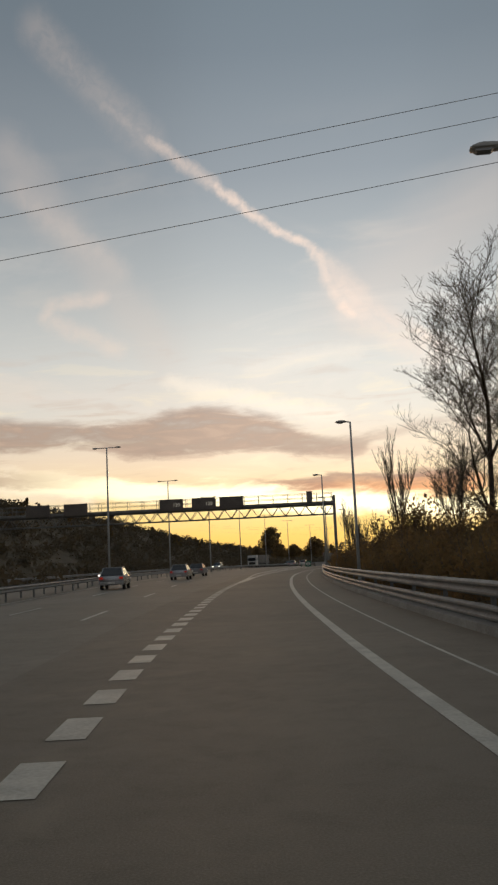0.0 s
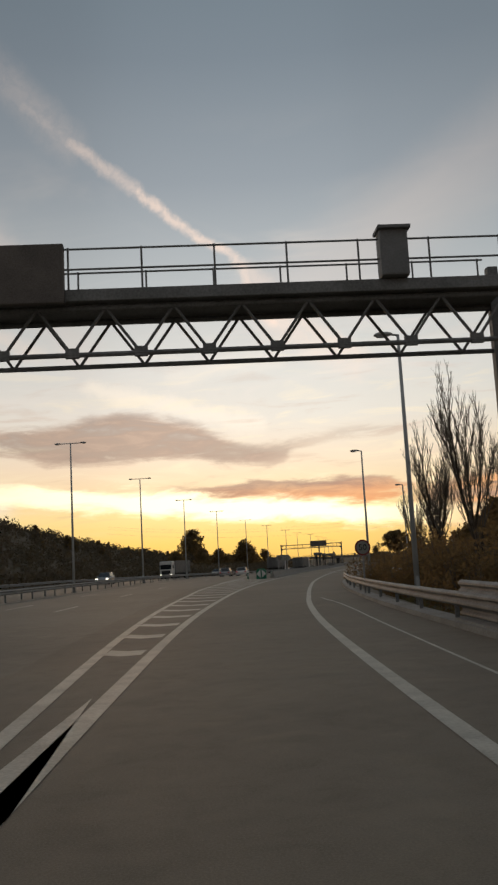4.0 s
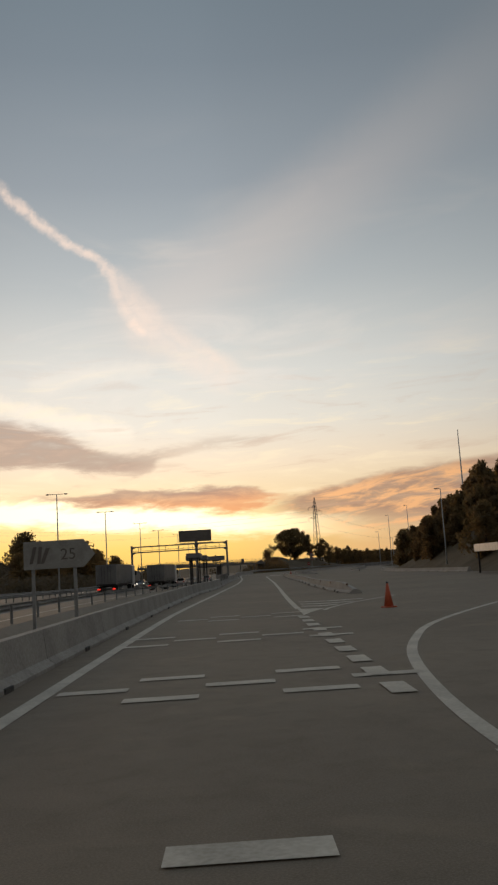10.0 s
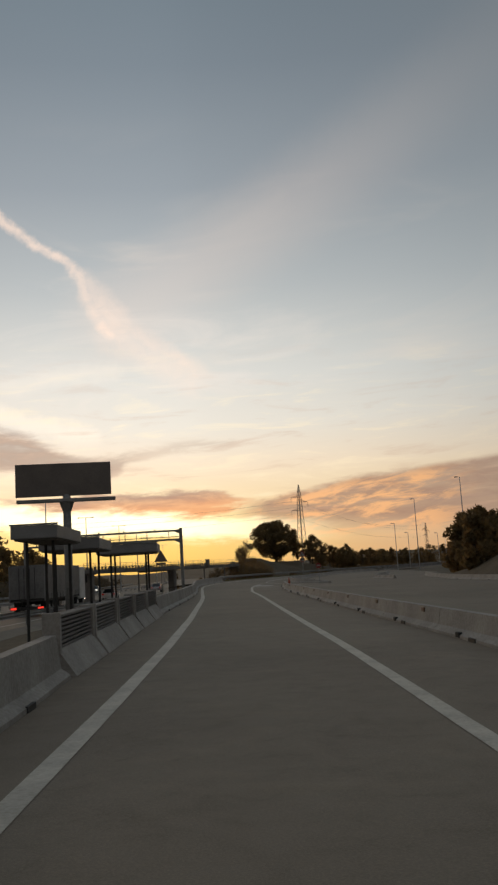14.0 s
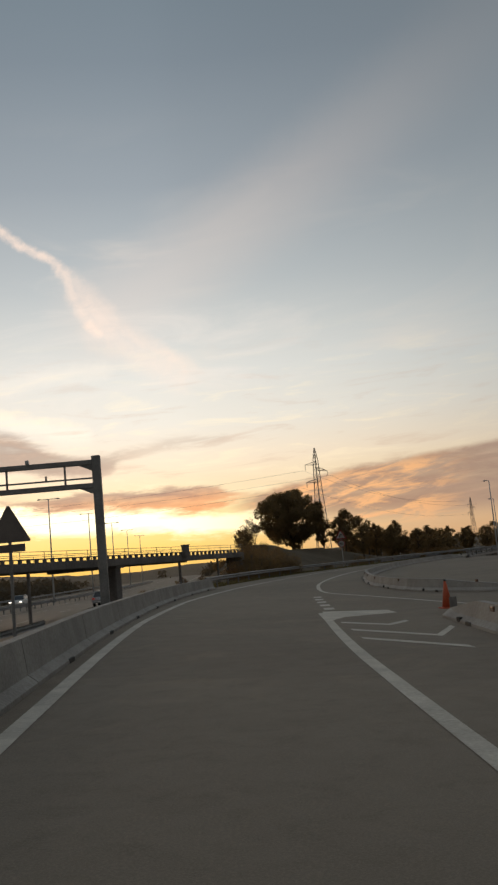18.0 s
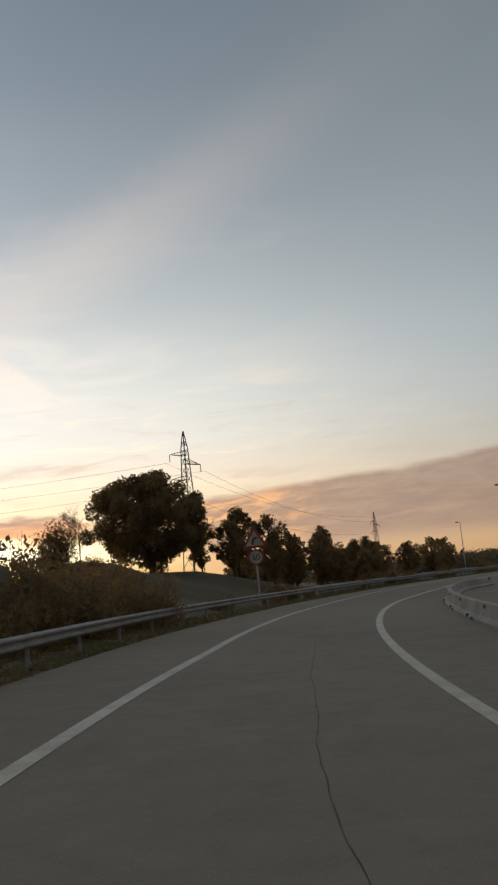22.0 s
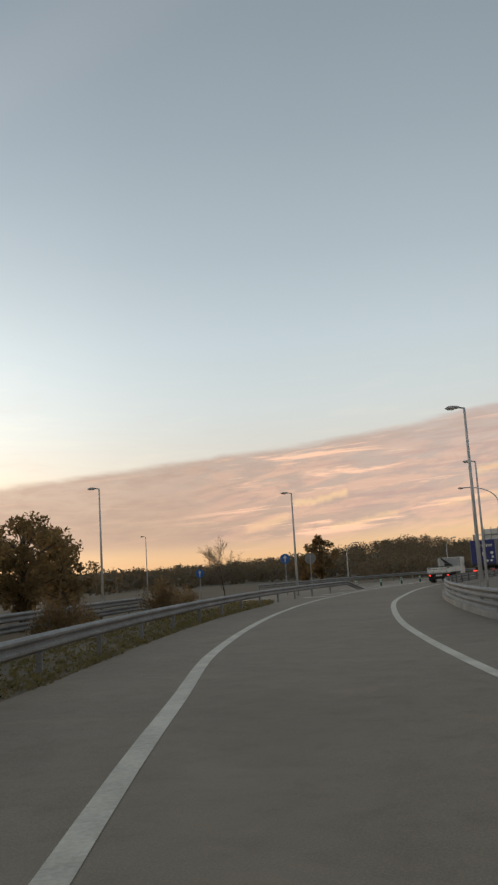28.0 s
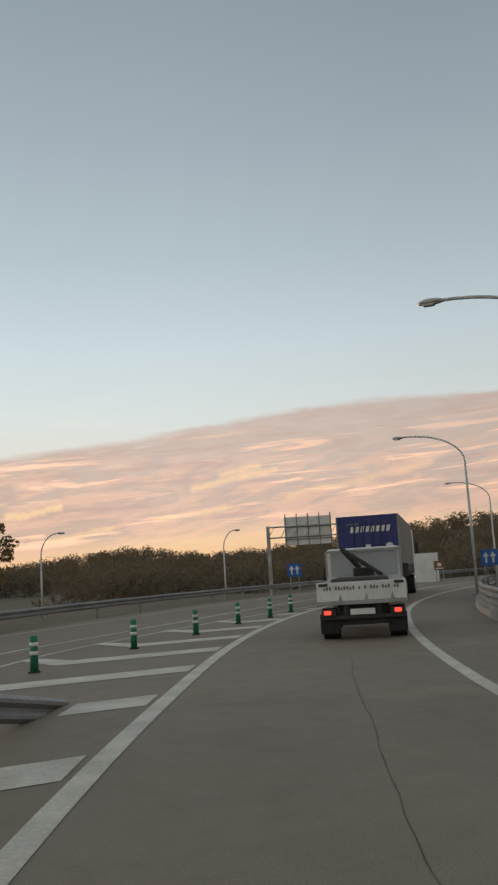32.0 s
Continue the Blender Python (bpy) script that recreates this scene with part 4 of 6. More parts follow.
pale = "pale precast concrete safety barrier with worn edges"
barrier_run(165, 183.5, at_s([(165, 5.2), (178, 5.15), (181, 5.4), (183.5, 6.4)]), 0.5, pale)
barrier_run(210, 318, at_s([(210, 5.3), (213, 4.95), (231, 4.6), (250, 4.75), (275, 4.5), (300, 4.4), (318, 5.0)]), 0.5, pale)
barrier_run(329, 412, at_s([(329, 10.5), (331, 7.6), (335, 6.4), (342, 5.5), (359, 4.95), (375, 5.2), (395, 5.0), (406, 5.4), (412, 6.8)]), 0.5, pale)
barrier_run(338, 372, at_s([(338, 18), (350, 16), (372, 17)]), 0.45, pale, False)
barrier_run(256, 350, at_s([(256, 21.6), (320, 21.9), (350, 22.6)]), 0.45, "low pale concrete barrier along the wooded bank", False)
wall_line = at_s([(164, -3.6), (224, -3.3), (236, -2.8), (242, -2.68), (248, -2.8), (266, -2.76), (283, -2.5), (296, -2.55), (321, -3.75), (335, -4.3), (352, -4.7)])
barrier_run(166, 246.5, wall_line, 0.66, "weathered concrete barrier between slip road and motorway", False)
barrier_run(266, 352, wall_line, 0.66, "weathered concrete barrier between slip road and motorway", False)


def louvred_screen(s0, s1):
    ob = thing("louvred_screen", "ribbed concrete screen panel on a sloping foot", "barrier", group="ribbed screen panels")
    c = wall_line((s0 + s1) / 2)
    foot = lambda s: [(c + a, b) for a, b in ((-0.35, -0.2), (-0.3, 0.35), (0.1, 0.42), (0.38, 0.02), (0.38, -0.2), (-0.35, -0.2))]
    v, f = along(on_ramp, s0 + 0.1, s1 - 0.1, foot, 1.0)
    n = len(v)
    f += [(0, 1, 2, 3, 4), (n - 2, n - 3, n - 4, n - 5, n - 6)]
    link("foot", shaped("foot", v, f, CONCRETE), ob)
    for i in range(8):
        z = 0.42 + i * 0.068
        slat = lambda s: [(c + a, z + b) for a, b in ((-0.12, 0), (0.1, 0.01), (0.1, 0.045), (-0.12, 0.05), (-0.12, 0))]
        v, f = along(on_ramp, s0 + 0.15, s1 - 0.15, slat, 1.5)
        n = len(v)
        f += [(0, 1, 2, 3), (n - 2, n - 3, n - 4, n - 5)]
        link("slat", shaped("slat", v, f, CONCRETE_DARK), ob)
    for s in (s0 + 0.1, s1 - 0.22):
        x, y, z = on_ramp(s, c, 0)
        part("end_post", box(-0.14, 0, 0.3, 0.14, 0.14, 0.99, 0.01), CONCRETE, ob, "", pose(x, y, z, 0, 0, RAMP.heading(s)))


for k in range(5):
    louvred_screen(246.6 + k * 3.85, 246.6 + (k + 1) * 3.85)

# steel median barrier of the motorway and its edges
for u, face, lab in ((0.45, 1, "steel guardrail in the motorway median"), (-0.45, -1, "steel guardrail in the motorway median"), (-13.4, 1, "steel guardrail at the far edge of the motorway"), (13.0, -1, "dull steel guardrail between motorway and slip road")):
    rail = thing("guardrail", lab, "guardrail", group="motorway guardrails")
    first_s, last_s = (190, 345) if u == 13.0 else (-105, 555)
    sheet("beam", on_motorway, first_s - 5, last_s + 5, lambda s: beam_section(u, 0.75, face), STEEL_DULL, "", "", 5.0, rail)
    first = part("post", box(-0.05, -0.04, -0.3, 0.05, 0.04, 0.72), STEEL_DULL, rail)
    for i in range(int((last_s - first_s) / 6)):
        s = first_s + i * 6
        ob = first if i == 0 else link("post", first.data, rail)
        x, y, z = on_motorway(s, u - face * 0.08)
        ob.matrix_basis = pose(x, y, z, 0, 0, MOTORWAY.heading(s))


# ---------------------------------------------------------------- lamps
def lamp_head(parent, m):
    head = bmesh.new()
    add_prism(head, [(0.05, 0.0), (-0.1, 0.055), (-0.35, 0.07), (-0.52, 0.02), (-0.56, -0.02), (-0.5, -0.05), (-0.05, -0.05)], -0.12, 0.12)
    bmesh.ops.bevel(head, geom=head.edges[:], offset=0.03, segments=2, affect="EDGES")
    h = part("lamp_head", head, LAMP_GREY, parent, "", m, True)
    part("lens", prism([(-0.15, -0.05), (-0.48, -0.045), (-0.43, -0.085), (-0.2, -0.09)], -0.09, 0.09), LENS, h)


def tall_lamp(name, height_m, double, label, category="street lamp", r=0.09):
    ob = thing(name, label, category)
    part("pole", rod((0, 0, 0), (0, 0, height_m), r, r * 0.5, 10), LAMP_GREY, ob, "", None, True)
    part("base_plate", box(-0.2, -0.2, 0, 0.2, 0.2, 0.05, 0.01), STEEL_DULL, ob)
    part("service_door", box(-0.05, -r - 0.006, 0.6, 0.05, -r + 0.02, 1.0, 0.004), LAMP_GREY, ob)
    if double:
        part("cross_arm", rod((-1.0, 0, height_m), (1.0, 0, height_m), 0.04, 0.04, 8), LAMP_GREY, ob)
        lamp_head(ob, pose(-0.85, 0, height_m + 0.02))
        lamp_head(ob, pose(0.85, 0, height_m + 0.02, 0, 0, 180))
    else:
        part("arm", rod((0, 0, height_m - 0.02), (-0.3, 0, height_m + 0.03), 0.035, 0.03, 8), LAMP_GREY, ob)
        lamp_head(ob, pose(-0.2, 0, height_m + 0.03))
    return ob


def curved_lamp(height_m, reach):
    ob = thing("street_lamp", "pale grey steel street lamp with a curved arm", "street lamp", group="curved lamps")
    part("pole", rod((0, 0, 0), (0, 0, height_m - 1.5), 0.08, 0.05, 10), LAMP_GREY, ob, "", None, True)
    arm = bmesh.new()
    pts = [(-reach * (1 - math.cos(a)), 0, height_m - 1.5 + 1.5 * math.sin(a)) for a in np.linspace(0, 1.57, 13)]
    rings = []
    for i, p in enumerate(pts):
        a, b = Vector(pts[max(i - 1, 0)]), Vector(pts[min(i + 1, 12)])
        out = Vector((0, 1, 0)).cross((b - a).normalized())
        rings.append([arm.verts.new(Vector(p) + out * 0.042 * math.cos(k * 0.7854) + Vector((0, 0.042 * math.sin(k * 0.7854), 0))) for k in range(8)])
    for a, b in zip(rings, rings[1:]):
        for k in range(8):
            arm.faces.new((a[k], a[(k + 1) % 8], b[(k + 1) % 8], b[k]))
    bmesh.ops.recalc_face_normals(arm, faces=arm.faces[:])
    part("arm", arm, LAMP_GREY, ob, "", None, True)
    part("base_plate", box(-0.18, -0.18, 0, 0.18, 0.18, 0.05, 0.01), STEEL_DULL, ob)
    lamp_head(ob, pose(-reach + 0.1, 0, height_m))
    return ob


def stand(proto, places, group):
    """Puts a thing at the first (x, y, z, turn) and copies at the rest."""
    for i, (x, y, z, turn) in enumerate(places):
        m = pose(x, y, z, 0, 0, turn)
        if i == 0:
            proto.matrix_basis = m
            proto["group"] = group
        else:
            copy_thing(proto, m)


single = tall_lamp("street_lamp", 8.4, False, "grey steel street lamp with one flat head over the slip road")
stand(single, [(x + 0.33, y, z, -8.0) for x, y, z in ((4.7, 13.6, -0.24), (5.9, 42.7, -0.24), (7.3, 70.0, -0.24), (10.6, 98.5, -0.1), (16.5, 127.5, 0.0), (27.2, 154.7, 0.0))], "lamps along the slip road")
double = tall_lamp("street_lamp", 12.6, True, "tall grey street lamp with two heads in the motorway median", r=0.12)
stand(double, [(x, y, float(np.interp(y, (190, 260, 340, 520), (0, -0.36, -0.9, -0.96))), -12.0) for x, y in ((-11.2, 81), (-8.0, 116), (-3.4, 148), (2.1, 179.5), (8.7, 214.3), (16.3, 245), (25.7, 279), (34.9, 310), (45.2, 343), (54, 374),
                                                        (63.5, 400), (72, 428.5), (80, 457), (88, 487), (97, 520))], "lamps in the motorway median")
bend = tall_lamp("street_lamp", 7.8, False, "grey steel street lamp with a flat head beside the bend")
stand(bend, [(x + 0.4, y - 0.2, -0.3, h) for x, y, h in ((124.6, 397.5, -45), (138.4, 409.3, -50), (155.0, 418.3, -58), (173.0, 425.2, -66))], "lamps inside the bend")
copy_thing(bend, pose(161.3, 444.8, -0.35, 0, 0, -60))
copy_thing(bend, pose(172.4, 437.8, -0.3, 0, 0, -62) @ Matrix.Diagonal((1, 1, 0.92, 1)))
copy_thing(bend, pose(209, 486, -0.3, 0, 0, -62))
hill_lamp = tall_lamp("street_lamp", 9.0, False, "grey street lamp with one head on the rise")
stand(hill_lamp, [(44.3, 181.3, 3.9, -15), (70, 262, 0.5, -15), (118, 330, 5.0, -15)], "lamps on the rise")
tall_single = tall_lamp("street_lamp", 12.6, False, "tall grey street lamp with one flat head beyond the joining road", r=0.1)
stand(tall_single, [(98.3, 330.6, height(98.3, 330.6) - 0.1, -18), (108.8, 363.2, height(108.8, 363.2) - 0.1, -24)], "lamps beyond the joining road")
low_single = tall_lamp("street_lamp", 9.2, False, "grey street lamp with one flat head where the roads meet")
stand(low_single, [(113.2, 380.0, height(113.2, 380.0) - 0.1, -30)], "lamps beyond the joining road")
mast = thing("mast", "very tall thin grey mast behind the trees", "mast", pose(96.8, 304.3, 0))
part("shaft", rod((0, 0, 0), (0, 0, 23.4), 0.22, 0.07, 10), LAMP_GREY, mast, "", None, True)
part("base_plate", box(-0.4, -0.4, -0.1, 0.4, 0.4, 0.1, 0.02), STEEL_DULL, mast)
arm_lamp = curved_lamp(7.5, 3.0)
stand(arm_lamp, [(191.3, 430.5, 0.1, -95), (211.8, 434.5, 0.0, -105), (237.2, 434.6, -0.1, -110), (259.0, 421.5, -0.2, -115)], "curved lamps inside the last bend")
hill_arm = curved_lamp(5.3, 1.3)
stand(hill_arm, [(234.8, 454.6, -0.3, 150), (220.3, 461.8, -0.4, 150)], "curved lamps below the wooded hill")


# ---------------------------------------------------------------- sign gantry over the motorway
def gantry():
    g = thing("sign_gantry", "grey steel truss gantry with variable speed signs and a railed walkway", "sign gantry", pose(10.9, 90.4, 0, 0, 0, -3.5))
    x0, x1 = -40.0, 0.0
    for y in (0.0, 1.1):
        for z, r in ((6.0, 0.055), (7.0, 0.07)):
            part("chord", rod((x0, y, z), (x1, y, z), r, r, 8), STEEL_DULL, g)
    deck = box(x0, -0.25, 7.08, x1, 1.35, 7.34, 0.02)
    part("walkway", deck, STEEL_DULL, g)
    n = 28
    step = (x1 - x0) / n
    for y in (0.0, 1.1):
        for i in range(n):
            a = x0 + i * step
            part("brace", rod((a, y, 7.0), (a + step / 2, y, 6.0), 0.035, 0.035, 6), STEEL_DULL, g)
            part("brace", rod((a + step / 2, y, 6.0), (a + step, y, 7.0), 0.035, 0.035, 6), STEEL_DULL, g)
    plate = None
    for i in range(n):
        a = x0 + (i + 0.5) * step
        if plate is None:
            plate = part("gusset", box(-0.14, -0.05, -0.07, 0.14, 0.06, 0.14, 0.01), STEEL_DULL, g, "", pose(a, 0, 6.0))
        else:
            link("gusset", plate.data, g, "", pose(a, 0, 6.0))
    post = None
    for i in range(27):
        a = x0 + 0.1 + i * 1.53
        if post is None:
            post = part("rail_post", rod((0, 0, 0), (0, 0, 0.95), 0.022, 0.022, 6), STEEL_DULL, g, "", pose(a, -0.2, 7.3))
        else:
            link("rail_post", post.data, g, "", pose(a, -0.2, 7.3))
        link("rail_post", post.data, g, "", pose(a, 1.3, 7.3))
    for y in (-0.2, 1.3):
        for z in (7.78, 8.22):
            part("handrail", rod((x0, y, z), (x1, y, z), 0.022, 0.022, 6), STEEL_DULL, g)
    for x in (0.12, -39.9):
        for y in (0.0, 1.1):
            part("column", box(x - 0.12, y - 0.12, -0.3, x + 0.12, y + 0.12, 7.95, 0.02), STEEL_DULL, g)
        for z in (1.5, 3.2, 4.9):
            part("column_brace", rod((x, 0, z), (x, 1.1, z + 0.9), 0.03, 0.03, 6), STEEL_DULL, g)
    for x, num in ((-16.9, "120"), (-13.5, "120"), (-10.6, ""), (-27.0, ""), (-31.0, "")):
        b = part("variable_sign", box(x - 1.24, -0.45, 7.0, x + 1.24, -0.27, 8.27, 0.03), BOARD, g)
        if num:
            words("digits", num, 0.5, DIGITS, b, pose(x + 0.55, -0.456, 7.64, 90), "pale lit speed figures")
        part("lit_ring", prism([(x + 0.55 + p, 7.64 + q) for p, q in disc(0.55, 24)], -0.452, -0.448), BOARD, b)
    c = part("camera_box", box(-2.75, -0.45, 7.35, -2.15, 0.0, 8.4, 0.05), GREY, g)
    part("camera_hood", box(-2.8, -0.55, 8.35, -2.1, 0.02, 8.42, 0.01), GREY, c)


gantry()


def frame_gantry():
    g = thing("sign_gantry", "bare grey steel portal gantry over the motorway", "sign gantry", pose(59.54, 329.0, 0, 0, 0, -14))
    x0 = -18.0
    for z in (5.58, 6.62):
        part("beam", box(x0, -0.13, z - 0.11, 0.0, 0.13, z + 0.11, 0.02), STEEL_DULL, g)
        for x in (x0 + 0.45, -0.45):
            part("gusset", prism([(x - 0.35, z - 0.1), (x + 0.35, z - 0.1), (x + 0.35 * (1 if x > -5 else -1), z - 0.42)], -0.08, 0.08), STEEL_DULL, g)
    for i in range(7):
        x = x0 + 1.3 + i * 2.55
        part("hanger", box(x - 0.04, -0.05, 5.66, x + 0.04, 0.05, 6.54), STEEL_DULL, g)
    part("cable_tray", box(x0, -0.22, 5.86, -0.2, -0.15, 5.93), STEEL_DULL, g)
    for x in (0.0, x0):
        part("column", box(x - 0.19, -0.19, -2.4, x + 0.19, 0.19, 6.9, 0.03), STEEL_DULL, g)
    for x in (-3, -6.6, -9.5, -13):
        part("spot_lamp", box(x - 0.07, -0.3, 6.73, x + 0.07, -0.05, 6.9, 0.02), LAMP_GREY, g)
    for x in (-2.2, -4.6, -8.2, -11):
        part("bracket", box(x - 0.04, -0.3, 5.9, x + 0.04, -0.2, 6.12, 0.01), STEEL_DULL, g)


frame_gantry()


def back_gantry():
    """Cantilever sign seen from behind."""
    g = thing("sign_gantry", "galvanised cantilever gantry with the bare back of a direction sign", "sign gantry", pose(238.3, 452.0, 0, 0, 0, -70))
    part("column", box(-0.14, -0.14, -0.4, 0.14, 0.14, 5.2, 0.02), STEEL, g)
    for z in (4.25, 5.1):
        part("boom", rod((0, 0, z), (6.6, 0, z), 0.06, 0.05, 8), STEEL, g)
    for i in range(6):
        part("web", rod((i * 1.0, 0, 4.25), (i * 1.0 + 0.5, 0, 5.1), 0.03, 0.03, 6), STEEL, g)
    s = part("sign_panel", box(1.35, 0.12, 3.6, 5.15, 0.16, 5.85, 0.01), WHITE, g, "pale bare back of a sign")
    for i in range(5):
        part("stiffener", box(1.4 + i * 0.91, 0.03, 3.55, 1.48 + i * 0.91, 0.13, 6.1), STEEL_DULL, s)
    for z in (4.0, 5.0):
        part("cross_bar", box(1.35, 0.06, z, 5.15, 0.12, z + 0.08), STEEL_DULL, s)


back_gantry()


# ---------------------------------------------------------------- overpass
def overpass():
    """Near edge along the local x axis; the deck lies behind it."""
    o = thing("overpass", "long low concrete overpass with an open balustrade beside the motorway", "bridge", pose(71.1, 362.2, 0.1, 0, 0, 51))
    x0, x1 = -35.5, 13.5
    part("deck", box(x0, 0.1, 2.28, x1, 6.4, 2.55, 0.03), CONCRETE_DARK, o)
    for y in (0.0, 6.2):
        part("edge_girder", box(x0, y, 2.15, x1, y + 0.3, 2.62, 0.03), CONCRETE_DARK, o)
        part("balustrade_cap", box(x0, y + 0.05, 2.86, x1, y + 0.25, 2.93, 0.02), CONCRETE_DARK, o)
        for z in (3.15, 3.36):
            part("handrail", rod((x0, y + 0.15, z), (x1, y + 0.15, z), 0.02, 0.02, 6), STEEL_DULL, o)
        baluster = post = None
        for i in range(int((x1 - x0) / 0.85)):
            m = pose(x0 + 0.3 + i * 0.85, y + 0.15, 2.61)
            if baluster is None:
                baluster = part("baluster", box(-0.13, -0.07, 0, 0.13, 0.07, 0.26), CONCRETE_DARK, o, "", m)
            else:
                link("baluster", baluster.data, o, "", m)
        for i in range(int((x1 - x0) / 2.55)):
            m = pose(x0 + 0.3 + i * 2.55, y + 0.15, 2.92)
            if post is None:
                post = part("rail_post", rod((0, 0, 0), (0, 0, 0.45), 0.022, 0.02, 6), STEEL_DULL, o, "", m)
            else:
                link("rail_post", post.data, o, "", m)
    for x in (-10.6, -33.0):
        part("pier", box(x - 0.35, 0.3, -3.0, x + 0.45, 1.3, 2.2, 0.1), CONCRETE_DARK, o)
        part("pier_cap", box(x - 0.5, 0.1, 1.98, x + 0.6, 6.1, 2.27, 0.05), CONCRETE_DARK, o)
    for x in (-0.4, 7.6, -21.5):
        part("prop", rod((x, 0.3, -3.0), (x, 0.3, 2.3), 0.11, 0.11, 10), CONCRETE_DARK, o)
    part("abutment", box(x1 - 0.8, 0.0, -1.5, x1 + 0.2, 1.6, 2.5, 0.05), CONCRETE_DARK, o)
    box_ob = part("equipment_cabinet", box(-0.4, -0.35, 2.5, 0.4, 0.0, 3.45, 0.03), CONCRETE_DARK, o)
    part("roof_plate", box(-0.46, -0.4, 3.44, 0.46, 0.05, 3.5), CONCRETE_DARK, box_ob)


overpass()


# ---------------------------------------------------------------- signs
def post_sign(name, label, at, top, kind):
    s = thing(name, label, "road sign", at)
    part("post", box(-0.035, -0.02, -0.3, 0.035, 0.02, top, 0.006), STEEL, s)
    return s


def round_face(s, z, r, rim, field, name="disc"):
    d = part(name, prism([(a, z + b) for a, b in disc(r)], -0.055, -0.025), rim, s)
    part("field", prism([(a, z + b) for a, b in disc(r * 0.8)], -0.059, -0.056), field, d)
    return d


def speed_sign(at, z, r, num, label):
    s = post_sign("speed_sign", label, at, z + r, "")
    d = round_face(s, z, r, SIGN_RED, SIGN_WHITE)
    words("figures", num, r * 1.05, BLACK, d, pose(0, -0.064, z, 90))
    return s


speed_sign(pose(11.6, 107.7, 0, 0, 0, -9), 1.95, 0.32, "50", "round red and white fifty speed limit sign on a post")
curve_sign = thing("warning_sign", "triangular bend warning sign above a round sixty limit sign", "road sign", pose(97.9, 390.4, -0.2, 0, 0, -36))
part("post", box(-0.05, -0.03, -0.3, 0.05, 0.03, 4.6, 0.01), STEEL, curve_sign)
tri = [(-0.78, 3.72), (0.78, 3.72), (0.0, 5.0)]
t_ob = part("triangle", prism(tri, -0.06, -0.03), SIGN_RED, curve_sign)
part("field", prism([(-0.55, 3.84), (0.55, 3.84), (0.0, 4.74)], -0.064, -0.061), SIGN_WHITE, t_ob)
bend_arrow = bmesh.new()
for a, b in (((-0.12, 3.92), (-0.12, 4.15)), ((-0.12, 4.15), (0.02, 4.3)), ((0.02, 4.3), (0.2, 4.3))):
    add_rod(bend_arrow, (a[0], -0.068, a[1]), (b[0], -0.068, b[1]), 0.05, 0.05, 6)
part("arrow", bend_arrow, BLACK, t_ob)
d60 = round_face(curve_sign, 3.15, 0.47, SIGN_RED, SIGN_WHITE)
words("figures", "60", 0.5, BLACK, d60, pose(0, -0.066, 3.15, 90))
plain = post_sign("road_sign", "dull round road sign with a red rim above a pale plate", pose(28.9, 178.6, 0, 0, 0, -14), 2.35, "")
round_face(plain, 2.12, 0.27, SIGN_RED, SIGN_WHITE)
part("plate", box(-0.34, -0.055, 1.45, 0.34, -0.03, 1.68, 0.01), SIGN_WHITE, plain)
stop = post_sign("stop_sign", "red eight-sided stop sign on a thin post", pose(70.7, 314.3, -0.3, 0, 0, -22), 2.05, "")
face = part("plate", prism([(0.29 * math.cos(a), 1.87 + 0.29 * math.sin(a)) for a in np.arange(8) * math.pi / 4 + math.pi / 8], -0.055, -0.025), SIGN_RED, stop)
part("writing_bar", box(-0.18, -0.06, 1.82, 0.18, -0.056, 1.93), SIGN_WHITE, face)
back_tri = thing("warning_sign", "dark back of a triangular warning sign with a plate", "road sign", pose(55.3, 320.5, -2.05, 0, 0, -14))
part("post", box(-0.05, -0.04, -0.5, 0.05, 0.04, 5.4, 0.01), STEEL_DULL, back_tri)
part("triangle", prism([(-0.69, 5.03), (-0.66, 4.98), (0.66, 4.98), (0.69, 5.03), (0.04, 6.2), (-0.04, 6.2)], -0.06, -0.02), BOARD, back_tri)
part("plate", box(-0.5, -0.06, 4.66, 0.5, -0.02, 4.91, 0.01), BOARD, back_tri)


def arrow_shape(z, k):
    return [(p * k, z + q * k) for p, q in ((-0.09, -0.55), (0.09, -0.55), (0.09, 0.1), (0.32, 0.1), (0, 0.6), (-0.32, 0.1), (-0.09, 0.1))]


blue = post_sign("mandatory_sign", "round blue sign with a white upward arrow", pose(173.2, 439.2, -0.3, 0, 0, -63), 3.1, "")
bd = part("disc", prism([(a, 2.8 + b) for a, b in disc(0.34)], -0.055, -0.025), BLUE, blue)
part("arrow", prism(arrow_shape(2.8, 0.42), -0.059, -0.056), WHITE, bd)
copy_thing(blue, pose(177.5, 450.5, -0.9, 0, 0, -58))
grey_back = post_sign("road_sign", "round sign seen from its grey back", pose(179.2, 441.0, -0.3, 0, 0, 118), 3.1, "")
part("disc", prism([(a, 2.8 + b) for a, b in disc(0.42)], -0.055, -0.025), GREY, grey_back)


def lane_sign(at, w, h, z):
    s = thing("lane_sign", "square blue lane sign with two white arrows on posts", "road sign", at, "blue lane signs")
    for x in (-w * 0.3, w * 0.3):
        part("post", box(x - 0.03, -0.02, -0.3, x + 0.03, 0.02, z + h, 0.005), STEEL, s)
    p = part("panel", box(-w / 2, -0.06, z, w / 2, -0.03, z + h, 0.008), BLUE, s)
    for x in (-w * 0.2, w * 0.2):
        part("arrow", prism([(a + x, b) for a, b in arrow_shape(z + h * 0.5, h * 0.6)], -0.066, -0.061), WHITE, p)
    return s


